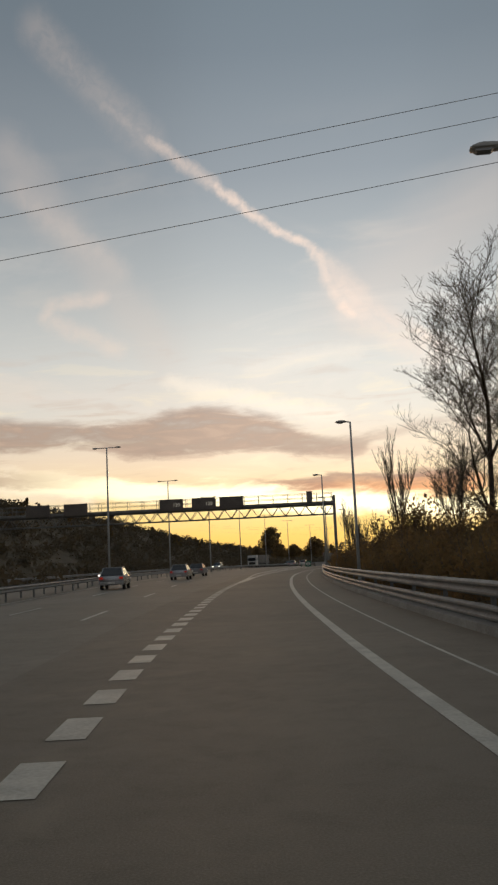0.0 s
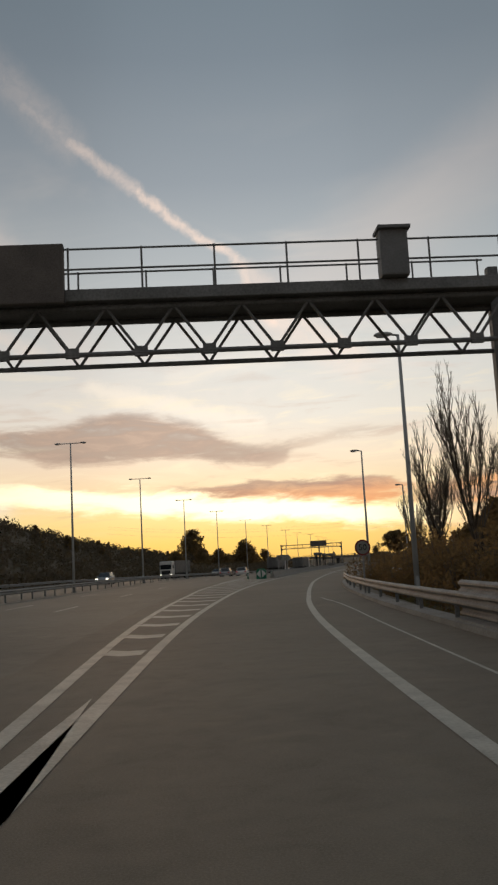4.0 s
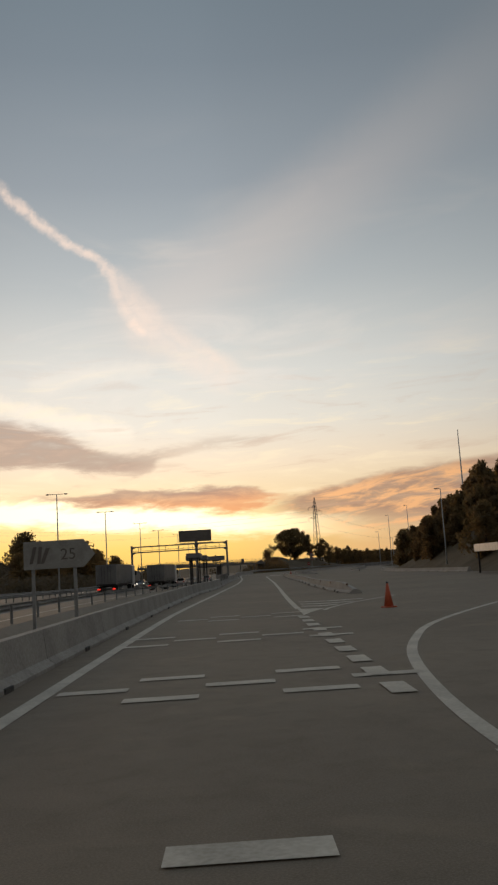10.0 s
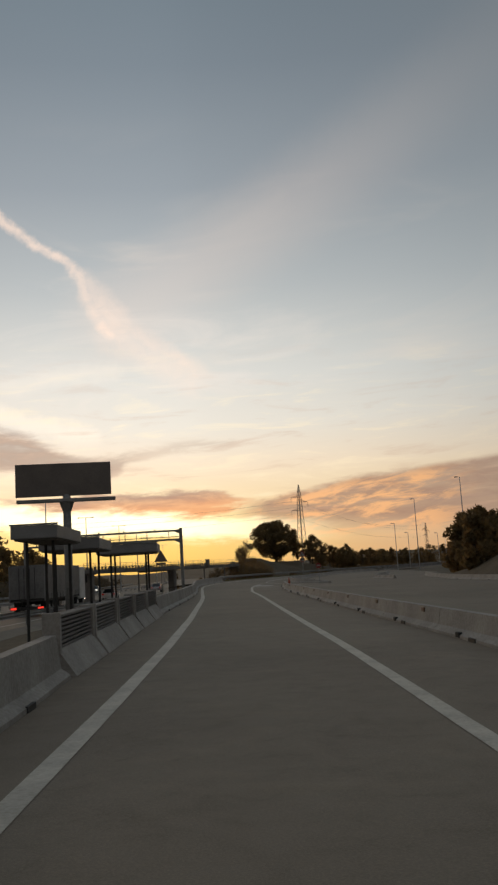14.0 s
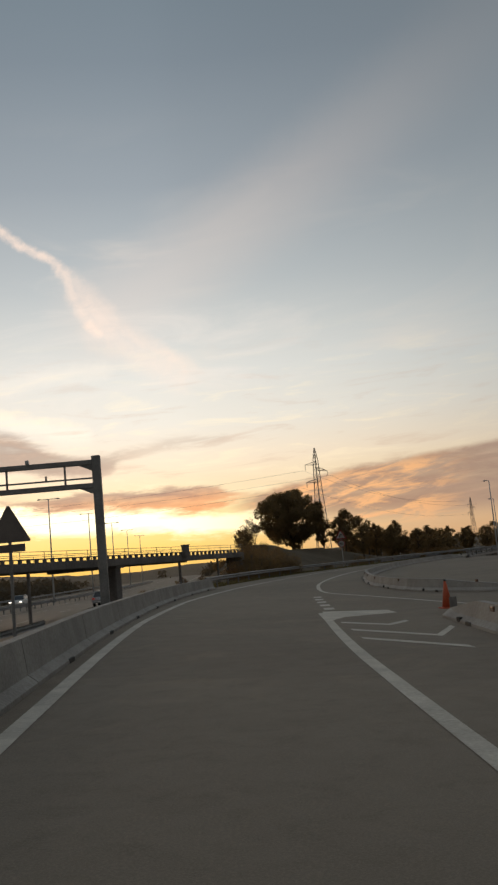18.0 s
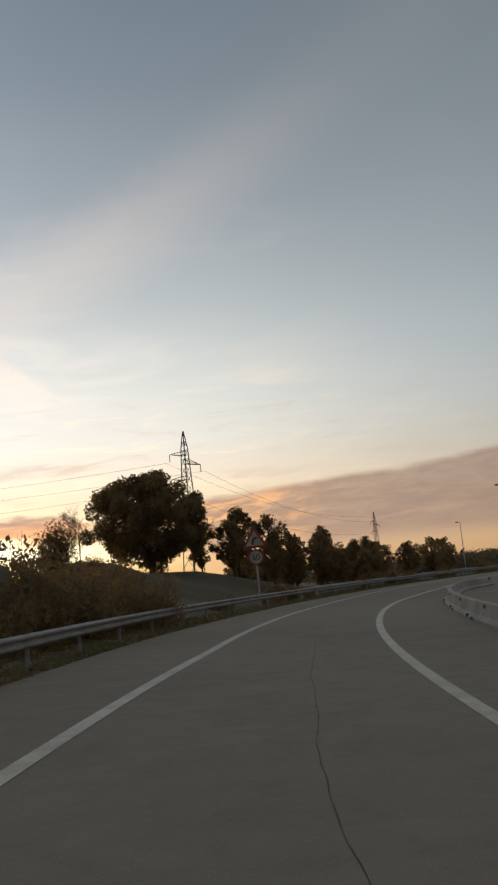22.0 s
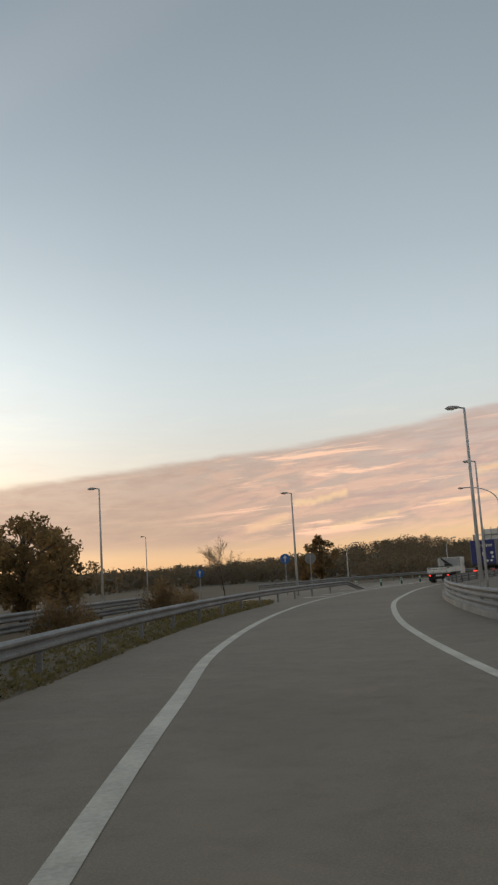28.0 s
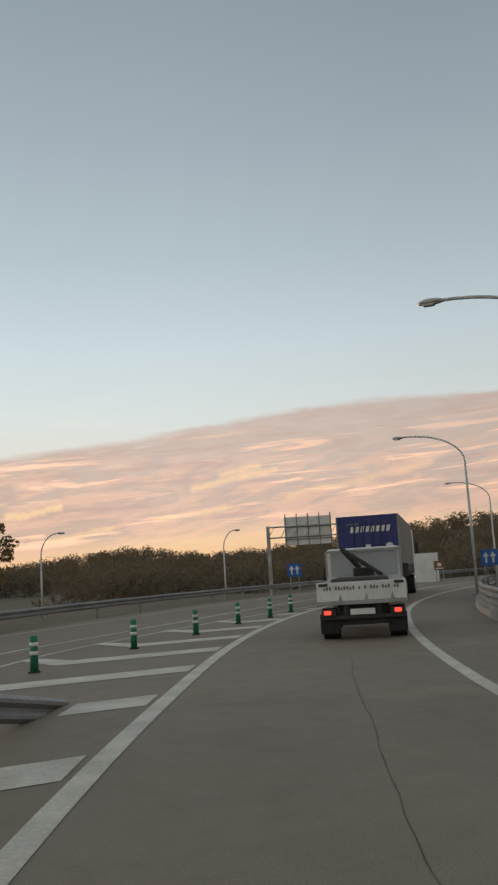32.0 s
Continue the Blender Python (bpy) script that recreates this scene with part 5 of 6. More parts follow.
lane_sign(pose(229.3, 447.6, -0.2, 0, 0, -75), 0.95, 0.9, 1.35)
lane_sign(pose(219.4, 434.2, -0.2, 0, 0, -85), 0.9, 0.85, 1.4)

arrow_panel = thing("direction_sign", "white arrow shaped exit panel with dark figures on two posts", "road sign", pose(21.35, 193.2, 0, 0, 0, -14))
for x in (-0.75, 0.45):
    part("post", box(x - 0.05, -0.03, -0.4, x + 0.05, 0.03, 2.45, 0.01), STEEL, arrow_panel)
ap = part("panel", prism([(-1.0, 1.82), (0.72, 1.82), (1.05, 2.18), (0.72, 2.62), (-1.0, 2.62)], -0.08, -0.04), SIGN_WHITE, arrow_panel)
words("figures", "25", 0.46, BOARD, ap, pose(0.28, -0.086, 2.2, 90), "dark exit figures")
for x0, x1 in ((-0.84, -0.72), (-0.62, -0.56)):
    part("pictogram_bar", prism([(x0, 1.98), (x0 + 0.1, 1.98), (x1 + 0.1, 2.46), (x1, 2.46)], -0.086, -0.081), BOARD, ap)
part("pictogram_bar", prism([(-0.52, 1.98), (-0.42, 1.98), (-0.24, 2.42), (-0.36, 2.42)], -0.086, -0.081), BOARD, ap)

hoarding = thing("billboard", "dark billboard on a single steel pole, seen against the light", "billboard", pose(39.8, 262.8, -1.0, 0, 0, -8))
part("pole", rod((0.1, 0, -0.5), (0.1, 0, 5.8), 0.16, 0.15, 12), STEEL_DULL, hoarding, "", None, True)
part("panel", box(-1.8, -0.12, 5.75, 1.8, 0.12, 7.0, 0.02), BOARD, hoarding)
part("catwalk", box(-1.75, -0.35, 5.5, 1.95, 0.05, 5.62, 0.01), STEEL_DULL, hoarding)
part("collar", rod((0.1, 0, 5.15), (0.1, 0, 5.5), 0.16, 0.28, 12), STEEL_DULL, hoarding)


def canopy(x, y, turn, width, depth, z, thick, deep):
    """Near right-hand corner at (x, y); the roof runs back from it."""
    c = thing("canopy", "flat sheet-metal canopy on slender columns beside the motorway", "canopy", pose(x, y, 0, 0, 0, turn), "roadside canopies")
    part("fascia", box(-width, 0, z, 0, depth, z + thick, 0.03), GREY, c)
    part("soffit", box(-width + 0.1, 0.1, z - 0.05, -0.1, depth - 0.1, z - 0.004), CONCRETE_DARK, c)
    part("gutter", box(-width - 0.03, -0.04, z + thick, 0.03, 0.03, z + thick + 0.05, 0.01), STEEL_DULL, c)
    for q in (-width * 0.78, -width * 0.2):
        for p in (depth * 0.18, depth * 0.82):
            part("column", rod((q, p, deep), (q, p, z), 0.05, 0.05, 10), DARK, c)


canopy(38.97, 256.8, -15, 1.45, 5.0, 2.88, 0.42, -1.6)
canopy(41.2, 263.6, -15, 2.4, 4.0, 2.72, 0.42, -1.8)
canopy(44.8, 270.1, -14, 2.9, 3.2, 2.66, 0.42, -2.0)

# vertex marker at the gore, striped posts behind it
marker = thing("gore_marker", "rounded green gore marker with two white arrowheads", "road marker", pose(14.5, 164.0, 0, 0, 0, -10))
body = bmesh.new()
add_prism(body, [(-0.52, 0), (0.52, 0)] + [(0.17 + 0.35 * math.cos(a), 0.72 + 0.35 * math.sin(a)) for a in np.linspace(0, 1.57, 7)] + [(-0.17 + 0.35 * math.cos(a), 0.72 + 0.35 * math.sin(a)) for a in np.linspace(1.57, 3.14, 7)], -0.86, -0.2)
part("shell", body, GREEN, marker)
for k in (-1, 1):
    part("arrowhead", prism([(k * 0.07, 0.1), (k * 0.5, 0.52), (k * 0.07, 0.95)], -0.872, -0.862), WHITE, marker)


def flexible_post(height_m, r):
    p = thing("delineator_post", "flexible green post with two pale reflective bands", "bollard", group="green delineator posts")
    part("tube", rod((0, 0, 0), (0, 0, height_m), r, r * 0.96, 14), GREEN, p, "", None, True)
    part("cap", rod((0, 0, height_m), (0, 0, height_m + 0.03), r * 0.96, r * 0.7, 14), GREEN, p)
    part("foot", rod((0, 0, 0), (0, 0, 0.03), r * 1.5, r * 1.4, 14), BLACK, p)
    for z in (0.5, 0.75):
        part("band", rod((0, 0, height_m * z), (0, 0, height_m * z + height_m * 0.11), r * 1.03, r * 1.03, 14), WHITE, p, "", None, True)
    return p


fp = flexible_post(0.62, 0.075)
stand(fp, [(x, y, 0, 0) for x, y in ((185.2, 440.6), (189.5, 440.7), (193.3, 440.7), (197.4, 440.9), (200.2, 440.7), (203.6, 440.9))], "green delineator posts")
copy_thing(fp, pose(*on_ramp(176, -4.3)))
copy_thing(fp, pose(*on_ramp(171.7, -4.3)))
copy_thing(fp, pose(*on_ramp(166.5, -6.3)))


def cone(at):
    c = thing("traffic_cone", "orange and white plastic traffic cone standing on the asphalt", "traffic cone", at, "traffic cones")
    part("base", box(-0.19, -0.19, 0, 0.19, 0.19, 0.04, 0.015), ORANGE, c)
    part("body", rod((0, 0, 0.04), (0, 0, 0.75), 0.15, 0.03, 16), ORANGE, c, "", None, True)
    for z, r in ((0.22, 0.114), (0.48, 0.074)):
        part("band", rod((0, 0, z), (0, 0, z + 0.13), r, r - 0.021, 16), WHITE, c, "", None, True)
    part("tip", rod((0, 0, 0.74), (0, 0, 0.79), 0.034, 0.03, 12), DARK, c)
    return c


c1 = cone(pose(*on_ramp(321.3, 5.5)))
copy_thing(c1, pose(31.4, 193.0, 0))


# ---------------------------------------------------------------- pylons
def pylon(height_m, at, label):
    p = thing("pylon", label, "pylon", at)
    h = height_m
    half = lambda z: np.interp(z, (0, h * 0.62, h * 0.9, h), (h * 0.05, h * 0.024, h * 0.014, 0.03))
    levels = list(np.linspace(0, h * 0.62, 8)) + list(np.linspace(h * 0.68, h, 7))
    sides = ((-1, -1), (1, -1), (1, 1), (-1, 1))
    r = h * 0.0011
    for sx, sy in sides:
        leg, rings = bmesh.new(), []
        for a in levels:
            w = r * 2.0
            rings.append([leg.verts.new((sx * half(a) + p * w, sy * half(a) + q * w, a)) for p, q in ((-1, -1), (1, -1), (1, 1), (-1, 1))])
        for a, b in zip(rings, rings[1:]):
            for k in range(4):
                leg.faces.new((a[k], a[(k + 1) % 4], b[(k + 1) % 4], b[k]))
        part("leg", leg, STEEL_DULL, p)
    for k in range(4):
        (ax, ay), (bx, by) = sides[k], sides[(k + 1) % 4]
        for a, b in zip(levels, levels[1:]):
            part("brace", rod((ax * half(a), ay * half(a), a), (bx * half(b), by * half(b), b), r, r, 4), STEEL_DULL, p)
            part("brace", rod((bx * half(a), by * half(a), a), (ax * half(b), ay * half(b), b), r, r, 4), STEEL_DULL, p)
    for z, side in ((h * 0.70, -1), (h * 0.80, 1), (h * 0.85, -1)):
        arm = bmesh.new()
        tip = (side * h * 0.125, 0, z)
        for y in (-1, 1):
            add_rod(arm, (0, y * half(z), z), tip, r * 2.2, r * 1.4, 5)
            add_rod(arm, (0, y * half(z), z + h * 0.03), tip, r * 2.0, r * 1.4, 5)
        part("cross_arm", arm, STEEL_DULL, p)
        part("insulator", rod(tip, (tip[0], 0, z - h * 0.045), r * 2.2, r * 2.2, 6), GREY, p)
    return p


def cable(a, b, sag, r=0.02):
    ob = thing("power_line", "thin dark overhead power cable", "cable", group="overhead cables")
    bm = bmesh.new()
    a, b = Vector(a), Vector(b)
    pts = [a.lerp(b, t / 16) - Vector((0, 0, 4 * sag * (t / 16) * (1 - t / 16))) for t in range(17)]
    side = (b - a).cross(Vector((0, 0, 1))).normalized()
    rings = [[bm.verts.new(p + side * r * math.cos(k * 1.2566) + Vector((0, 0, r * math.sin(k * 1.2566)))) for k in range(5)] for p in pts]
    for p, q in zip(rings, rings[1:]):
        for k in range(5):
            bm.faces.new((p[k], p[(k + 1) % 5], q[(k + 1) % 5], q[k]))
    part("wire", bm, STEEL_DULL, ob)


pylon(25.2, pose(126.2, 464.2, 0, 0, 0, 20), "tall lattice steel pylon with three cross arms")
pylon(14.8, pose(187.5, 502.7, -0.4, 0, 0, 25), "smaller lattice steel pylon behind the trees")
pylon(11.5, pose(-47, 296, 12.0, 0, 0, 10), "lattice steel pylon on the wooded ridge")
for dx, z in ((-3.1, 16.5), (3.1, 19.0), (-3.1, 20.3)):
    cable((126.2 + dx, 464.2, z), (187.5 + dx * 0.6, 502.7, z - 6.8), 2.5)
    cable((126.2 + dx, 464.2, z), (-20, 560, z + 6), 4.0)
for za, zb_ in ((27.6, 33.2), (25.8, 31.5), (22.9, 28.0)):
    cable((-50, 59.5, za - 5.2), (55, 54.9, zb_ + 5.6), 0.25, 0.024)


# ---------------------------------------------------------------- plants
rng = np.random.default_rng(7)


def leaf_mesh(name, blobs, per, size, mat, flat=1.0):
    """Many small leaf sprays, gathered in uneven clumps; blobs: rows of x, y, z, radius."""
    b = np.asarray(blobs, float)
    n = len(b) * per
    d = rng.normal(size=(n, 3))
    d /= np.linalg.norm(d, axis=1)[:, None]
    r = np.repeat(b[:, 3], per) * (0.35 + 0.75 * rng.random(n) ** 0.6)
    c = np.repeat(b[:, :3], per, axis=0) + d * r[:, None] * np.array((1, 1, flat))
    a = rng.normal(size=(n, 3))
    a /= np.linalg.norm(a, axis=1)[:, None]
    e = np.cross(a, rng.normal(size=(n, 3)))
    e /= np.linalg.norm(e, axis=1)[:, None]
    k = size * (0.55 + 0.9 * rng.random(n))[:, None]
    v = np.stack([c - a * k, c + e * k * 0.42, c + a * k, c - e * k * 0.42], 1).reshape(-1, 3)
    f = np.arange(n * 4).reshape(-1, 4)
    return shaped(name, v.tolist(), f.tolist(), mat)


def limb_mesh(name, rods, mat):
    bm = bmesh.new()
    for a, b, r0, r1 in rods:
        add_rod(bm, a, b, r0, r1, 5)
    me = bpy.data.meshes.new(name)
    bm.to_mesh(me)
    bm.free()
    me.materials.append(mat)
    return me


def branching(base, way, length, r, level, out, spread, lift, rand):
    """Recursive bare branches."""
    base, way = Vector(base), Vector(way).normalized()
    segs = 3 if level > 1 else 2
    p = base
    for i in range(segs):
        way = (way + Vector((rand.uniform(-1, 1), rand.uniform(-1, 1), rand.uniform(-0.4, 0.8))) * 0.13).normalized()
        q = p + way * length / segs
        out.append((p, q, r * (1 - i / segs * 0.45), r * (1 - (i + 1) / segs * 0.45)))
        p = q
        if level > 0:
            for _ in range(2 if level > 1 else 3):
                turn = Vector((rand.uniform(-1, 1), rand.uniform(-1, 1), rand.uniform(-0.2, 0.6))).normalized()
                branching(p, way * (1 - spread) + turn * spread + Vector((0, 0, lift)), length * rand.uniform(0.45, 0.66), r * 0.5, level - 1, out, spread, lift, rand)
    return out


def bare_tree(height_m, level, spread, lift, seed, label):
    rand = random.Random(seed)
    rods = branching((0, 0, -0.2), (0, 0, 1), height_m * 0.5, height_m * 0.011, level, [], spread, lift, rand)
    top = max(b.z for _, b, _, _ in rods)
    k = height_m / top
    t = thing("bare_tree", label, "tree", group="bare winter trees")
    main = [q for q in rods if q[2] > height_m * 0.0045]
    rest = [q for q in rods if q[2] <= height_m * 0.0045]
    link("trunk", limb_mesh("trunk", [(a * k, b * k, r0, r1) for a, b, r0, r1 in main], BARK), t)
    link("twig_spray", limb_mesh("twig_spray", [(a * k, b * k, max(r0 * 0.7, 0.008), max(r1 * 0.7, 0.005)) for a, b, r0, r1 in rest], TWIG), t)
    return t


def pine_tree(height_m, width, seed, leaves, size, name="pine_tree", label="dark pine tree with an uneven crown", base=0.18, mat=PINE, round_top=0.5, clumps=30, blob=(0.2, 0.38)):
    rand = random.Random(seed)
    t = thing(name, label, "tree", group="pines and trees beside the roads")
    rods, blobs = [], []
    lean = (rand.uniform(-0.05, 0.05) * height_m, rand.uniform(-0.05, 0.05) * height_m)
    p = Vector((0, 0, -0.3))
    for i in range(5):
        q = Vector((lean[0] * (i + 1) / 5, lean[1] * (i + 1) / 5, height_m * 0.9 * (i + 1) / 5))
        rods.append((p, q, height_m * 0.022 * (1 - i * 0.17), height_m * 0.022 * (1 - (i + 1) * 0.17)))
        p = q
    for i in range(clumps):
        z = base + (1 - base) * (i + rand.random()) / clumps
        prof = math.sin(math.pi * min(max((z - base) / (1 - base), 0.02), 0.98) ** round_top) ** 0.7
        a, r = rand.uniform(0, 2 * math.pi), width * prof * rand.uniform(0.25, 1.0)
        c = Vector((lean[0] * z + r * math.cos(a), lean[1] * z + r * math.sin(a), z * height_m - 0.06 * height_m))
        blobs.append((*c, width * rand.uniform(*blob)))
        rods.append((Vector((lean[0] * z * 0.9, lean[1] * z * 0.9, max(z * height_m * 0.85 - 0.1 * height_m, 0.4))), c, height_m * 0.007, height_m * 0.003))
    link("trunk", limb_mesh("trunk", rods, BARK), t)
    link("crown", leaf_mesh("crown", blobs, leaves, size, mat), t)
    return t


def umbrella_pine():
    rand = random.Random(5)
    t = thing("umbrella_pine", "large dark umbrella pine with a broad rounded crown", "tree", pose(102.3, 419.5, 0))
    rods = [(Vector((0, 0, -0.5)), Vector((0.2, 0, 3.2)), 0.42, 0.34), (Vector((0.2, 0, 3.2)), Vector((0.1, 0.1, 5.6)), 0.34, 0.26)]
    blobs = []
    for i in range(150):
        a, q = rand.uniform(0, 2 * math.pi), rand.random() ** 0.5
        top = 12.2 - 3.6 * q ** 3
        low = 4.5 + 3.0 * q ** 1.7 - 0.5 * rand.random()
        z = rand.choice((top, top - 1.0, rand.uniform(low, top), low + 0.6 * rand.random()))
        w = 5.2 * q * rand.uniform(0.9, 1.12)
        c = Vector((w * math.cos(a), w * math.sin(a), z - 0.5))
        blobs.append((*c, rand.uniform(0.45, 1.15)))
        if i % 4 == 0:
            m = Vector((c.x * 0.45, c.y * 0.45, 5.0 + (z - 5.0) * 0.5))
            rods += [(Vector((0.1, 0.1, rand.uniform(3.4, 5.4))), m, 0.16, 0.1), (m, c, 0.1, 0.04)]
    link("trunk", limb_mesh("trunk", rods, BARK), t)
    link("crown", leaf_mesh("crown", blobs, 300, 0.17, PINE), t)
    return t


umbrella_pine()
pines = [pine_tree(6.0, w, sd, 105, 0.12, round_top=rt, base=bs + 0.05, clumps=48, blob=(0.1, 0.24)) for w, sd, rt, bs in ((1.9, 1, 1.25, 0.27), (2.4, 2, 1.45, 0.24), (1.9, 3, 1.1, 0.3), (2.8, 4, 1.5, 0.22))]
small = [pine_tree(6.0, w, sd, 80, 0.27, "tree", "small dark tree on the skyline", bs, SHRUB if sd % 2 else PINE, rt) for w, sd, rt, bs in ((1.9, 11, 0.6, 0.1), (2.3, 12, 0.55, 0.06), (1.5, 13, 0.9, 0.1))]
used = set()


def plant(kinds, x, y, tall, sink=0.25):
    src = random.choice(kinds)
    k = tall / 6.0
    m = Matrix.LocRotScale((x, y, height(x, y) - sink), Euler((0, 0, random.uniform(0, 6.28))), (k * random.uniform(0.85, 1.2), k * random.uniform(0.85, 1.2), k))
    if src.name not in used:
        used.add(src.name)
        src.matrix_basis = m
        return src
    return copy_thing(src, m @ Matrix.Diagonal((*(1 / q for q in src.scale), 1)))


random.seed(21)
# outside the bend: a first row close behind the guardrail and a wood behind it
for s, u, h in ((427, -12.5, 6.8), (431, -9.8, 5.8), (436, -11.2, 6.4), (440, -9.5, 5.3), (444, -10.2, 5.6), (449, -11.5, 5.0), (455, -13.5, 5.4), (462, -12.8, 5.2), (466, -14.5, 5.6), (470, -13.2, 5.4),
                (474, -13.0, 4.2), (405, -19, 2.2), (400, -26, 2.2), (410, -23, 3.0)):
    plant(pines, *RAMP.xy(s, u), h)
for i in range(46):
    s, u = random.uniform(424, 478), -random.uniform(18, 48)
    x, y = RAMP.xy(s, u)
    if x > -88.6 + 0.471 * y:  # open ground behind the umbrella pine
        plant(pines, x, y, random.uniform(4.8, 6.6))
# on the rise beyond the joining road
for i in range(64):
    a, r = random.uniform(0, 6.28), random.random() ** 0.5
    x, y = 97 + 30 * r * math.cos(a), 272 + 42 * r * math.sin(a)
    if RAMP.near(np.array([x]), np.array([y]))[1][0] > 34:
        plant(small, x, y, random.uniform(6.0, 8.6))
for i in range(88):
    s = 190 + i * 1.65
    plant(small, *RAMP.xy(s, random.uniform(25, 37)), random.uniform(4.2, 6.4))
for i in range(42):
    s = 338 + i * 0.95
    plant(small, *RAMP.xy(s, random.uniform(26.5, 38)), random.uniform(6.2, 8.2) - 0.05 * i)
# the ridge west of the motorway and big round trees at its end
for i in range(60):
    y = random.uniform(70, 560)
    w = float(np.interp(y, (-300, 80, 200, 300, 400, 600, 1200), (-30, -27, -20, -8, 8, 60, 250)))
    plant(small, w - random.uniform(15, 44), y, random.uniform(2.0, 4.6))
round_crown = pine_tree(6.0, 3.5, 41, 130, 0.25, "tree", "broad round dark tree beside the motorway", 0.22, PINE, 0.62)
for x, y, h in ((26, 545, 16), (40, 541, 9), (54, 545, 13), (41, 425, 11.5), (30, 418, 8.5), (22, 408, 9), (52, 452, 8), (12, 398, 8)):
    plant([round_crown], x, y, h)
for x, y, h in ((87.5, 397, 2.0), (112, 421, 7.2), (109.5, 424, 5.6), (115.5, 417, 5.6), (117.5, 419.5, 5.2), (119.6, 414.5, 4.2), (165.7, 454.5, 6.6), (158, 448, 6.4), (205.5, 456.5, 6.2), (211, 462, 4.2), (118, 432, 5.0)):
    plant(pines, x, y, h)

# bare trees beside the first stretch
wide = bare_tree(19.0, 5, 0.6, 0.12, 3, "tall bare winter tree with fine upright twigs behind the guardrail")
wide.matrix_basis = pose(15.4, 50.0, height(15.4, 50), 0, 0, 40)
copy_thing(wide, Matrix.LocRotScale((21, 62.0, height(21, 62)), Euler((0, 0, 2.2)), (0.85, 0.85, 0.85)))
slim = bare_tree(12.0, 4, 0.24, 0.55, 9, "slender bare poplar with upright branches behind the guardrail")
slim.matrix_basis = pose(13.9, 69.5, height(13.9, 69.5))
for x, y, k in ((15.2, 58.5, 0.82), (14.2, 101.5, 0.72), (16.4, 111.5, 0.68), (17.6, 117, 0.6), (18.6, 107, 0.62), (18.5, 122, 0.5)):
    copy_thing(slim, Matrix.LocRotScale((x, y, height(x, y)), Euler((0, 0, x * 3)), (k * 1.25, k * 1.25, k)))
open_crown = bare_tree(5.6, 4, 0.6, 0.12, 17, "small bare tree with a rounded crown of twigs on the verge")
open_crown.matrix_basis = pose(182.5, 452.0, -0.4)
copy_thing(open_crown, Matrix.LocRotScale((91.5, 405, height(91.5, 405) - 0.1), Euler((0, 0, 2.4)), (0.8, 0.8, 0.75)))
copy_thing(open_crown, Matrix.LocRotScale((106.4, 419, height(106.4, 419) - 0.1), Euler((0, 0, 4.1)), (0.8, 0.8, 1.0)))
copy_thing(open_crown, Matrix.LocRotScale((-46, 300, height(-46, 300) - 0.2), Euler((0, 0, 1)), (1.2, 1.2, 1.1)))


def shrub(seed, w, h):
    rand = random.Random(seed)
    t = thing("shrub", "dense brown-green roadside shrub", "shrub", group="shrubs on the bank")
    blobs = [(rand.uniform(-w, w), rand.uniform(-w, w) * 0.7, rand.uniform(0.1, 0.85) * h, rand.uniform(0.35, 0.6) * h * 0.6) for _ in range(22)]
    link("foliage", leaf_mesh("foliage", blobs, 170, 0.1, SHRUB), t)
    link("stem", limb_mesh("stem", [(Vector((x * 0.3, y * 0.3, -0.2)), Vector((x, y, z + 0.3)), 0.04, 0.012) for x, y, z, _ in blobs] + [(Vector((x, y, z)), Vector((x * 1.1 + rand.uniform(-0.3, 0.3), y * 1.1 + rand.uniform(-0.3, 0.3), z + rand.uniform(0.5, 1.3))), 0.011, 0.004) for x, y, z, _ in blobs for _k in range(4)], TWIG), t)
    return t


shrubs = [shrub(31, 1.6, 3.0), shrub(32, 2.1, 2.6), shrub(33, 1.2, 3.4)]


def plant_shrub(x, y, k):
    src = random.choice(shrubs)
    m = Matrix.LocRotScale((x, y, height(x, y) - 0.1), Euler((0, 0, random.uniform(0, 6.28))), (k, k, k * random.uniform(0.8, 1.15)))
    if src.name not in used:
        used.add(src.name)
        src.matrix_basis = m
    else:
        copy_thing(src, m @ Matrix.Diagonal((*(1 / q for q in src.scale), 1)))


for i in range(46):
    s = -20 + i * 3.05
    plant_shrub(*RAMP.xy(s, random.uniform(7.6, 9.2)), random.uniform(0.8, 1.15) * (1.0 if s < 85 else 0.75))
for i in range(26):
    s = -10 + i * 5
    plant_shrub(*RAMP.xy(s, random.uniform(11, 16)), random.uniform(1.0, 1.5) * (1.0 if s < 95 else 0.7))
for i in range(22):
    s = 96 + i * 1.75
    plant_shrub(*RAMP.xy(s, random.uniform(6.2, 8.6)), random.uniform(0.7, 0.9) * (1.0 if s < 112 else 0.8))
for i in range(18):
    plant_shrub(*RAMP.xy(random.uniform(404, 478), -random.uniform(7.5, 9.5)), random.uniform(0.35, 0.6))
for x, y, k in ((78.2, 368.4, 0.75), (79.6, 370.6, 0.9), (81.0, 372.7, 0.95), (82.4, 374.8, 0.9), (80.4, 374.6, 1.0), (84.3, 378.3, 0.85), (86.0, 381.2, 0.9), (85.2, 376.2, 0.7), (87.3, 384.4, 0.8), (82.6, 380.2, 0.9), (84.6, 384.0, 1.0), (80.5, 377.0, 0.7), (88, 394, 0.6), (90, 398, 0.6), (86.5, 391, 0.6), (85, 387.5, 0.5), (84, 384, 0.45), (88.5, 400, 0.8)):
    plant_shrub(x, y, k)
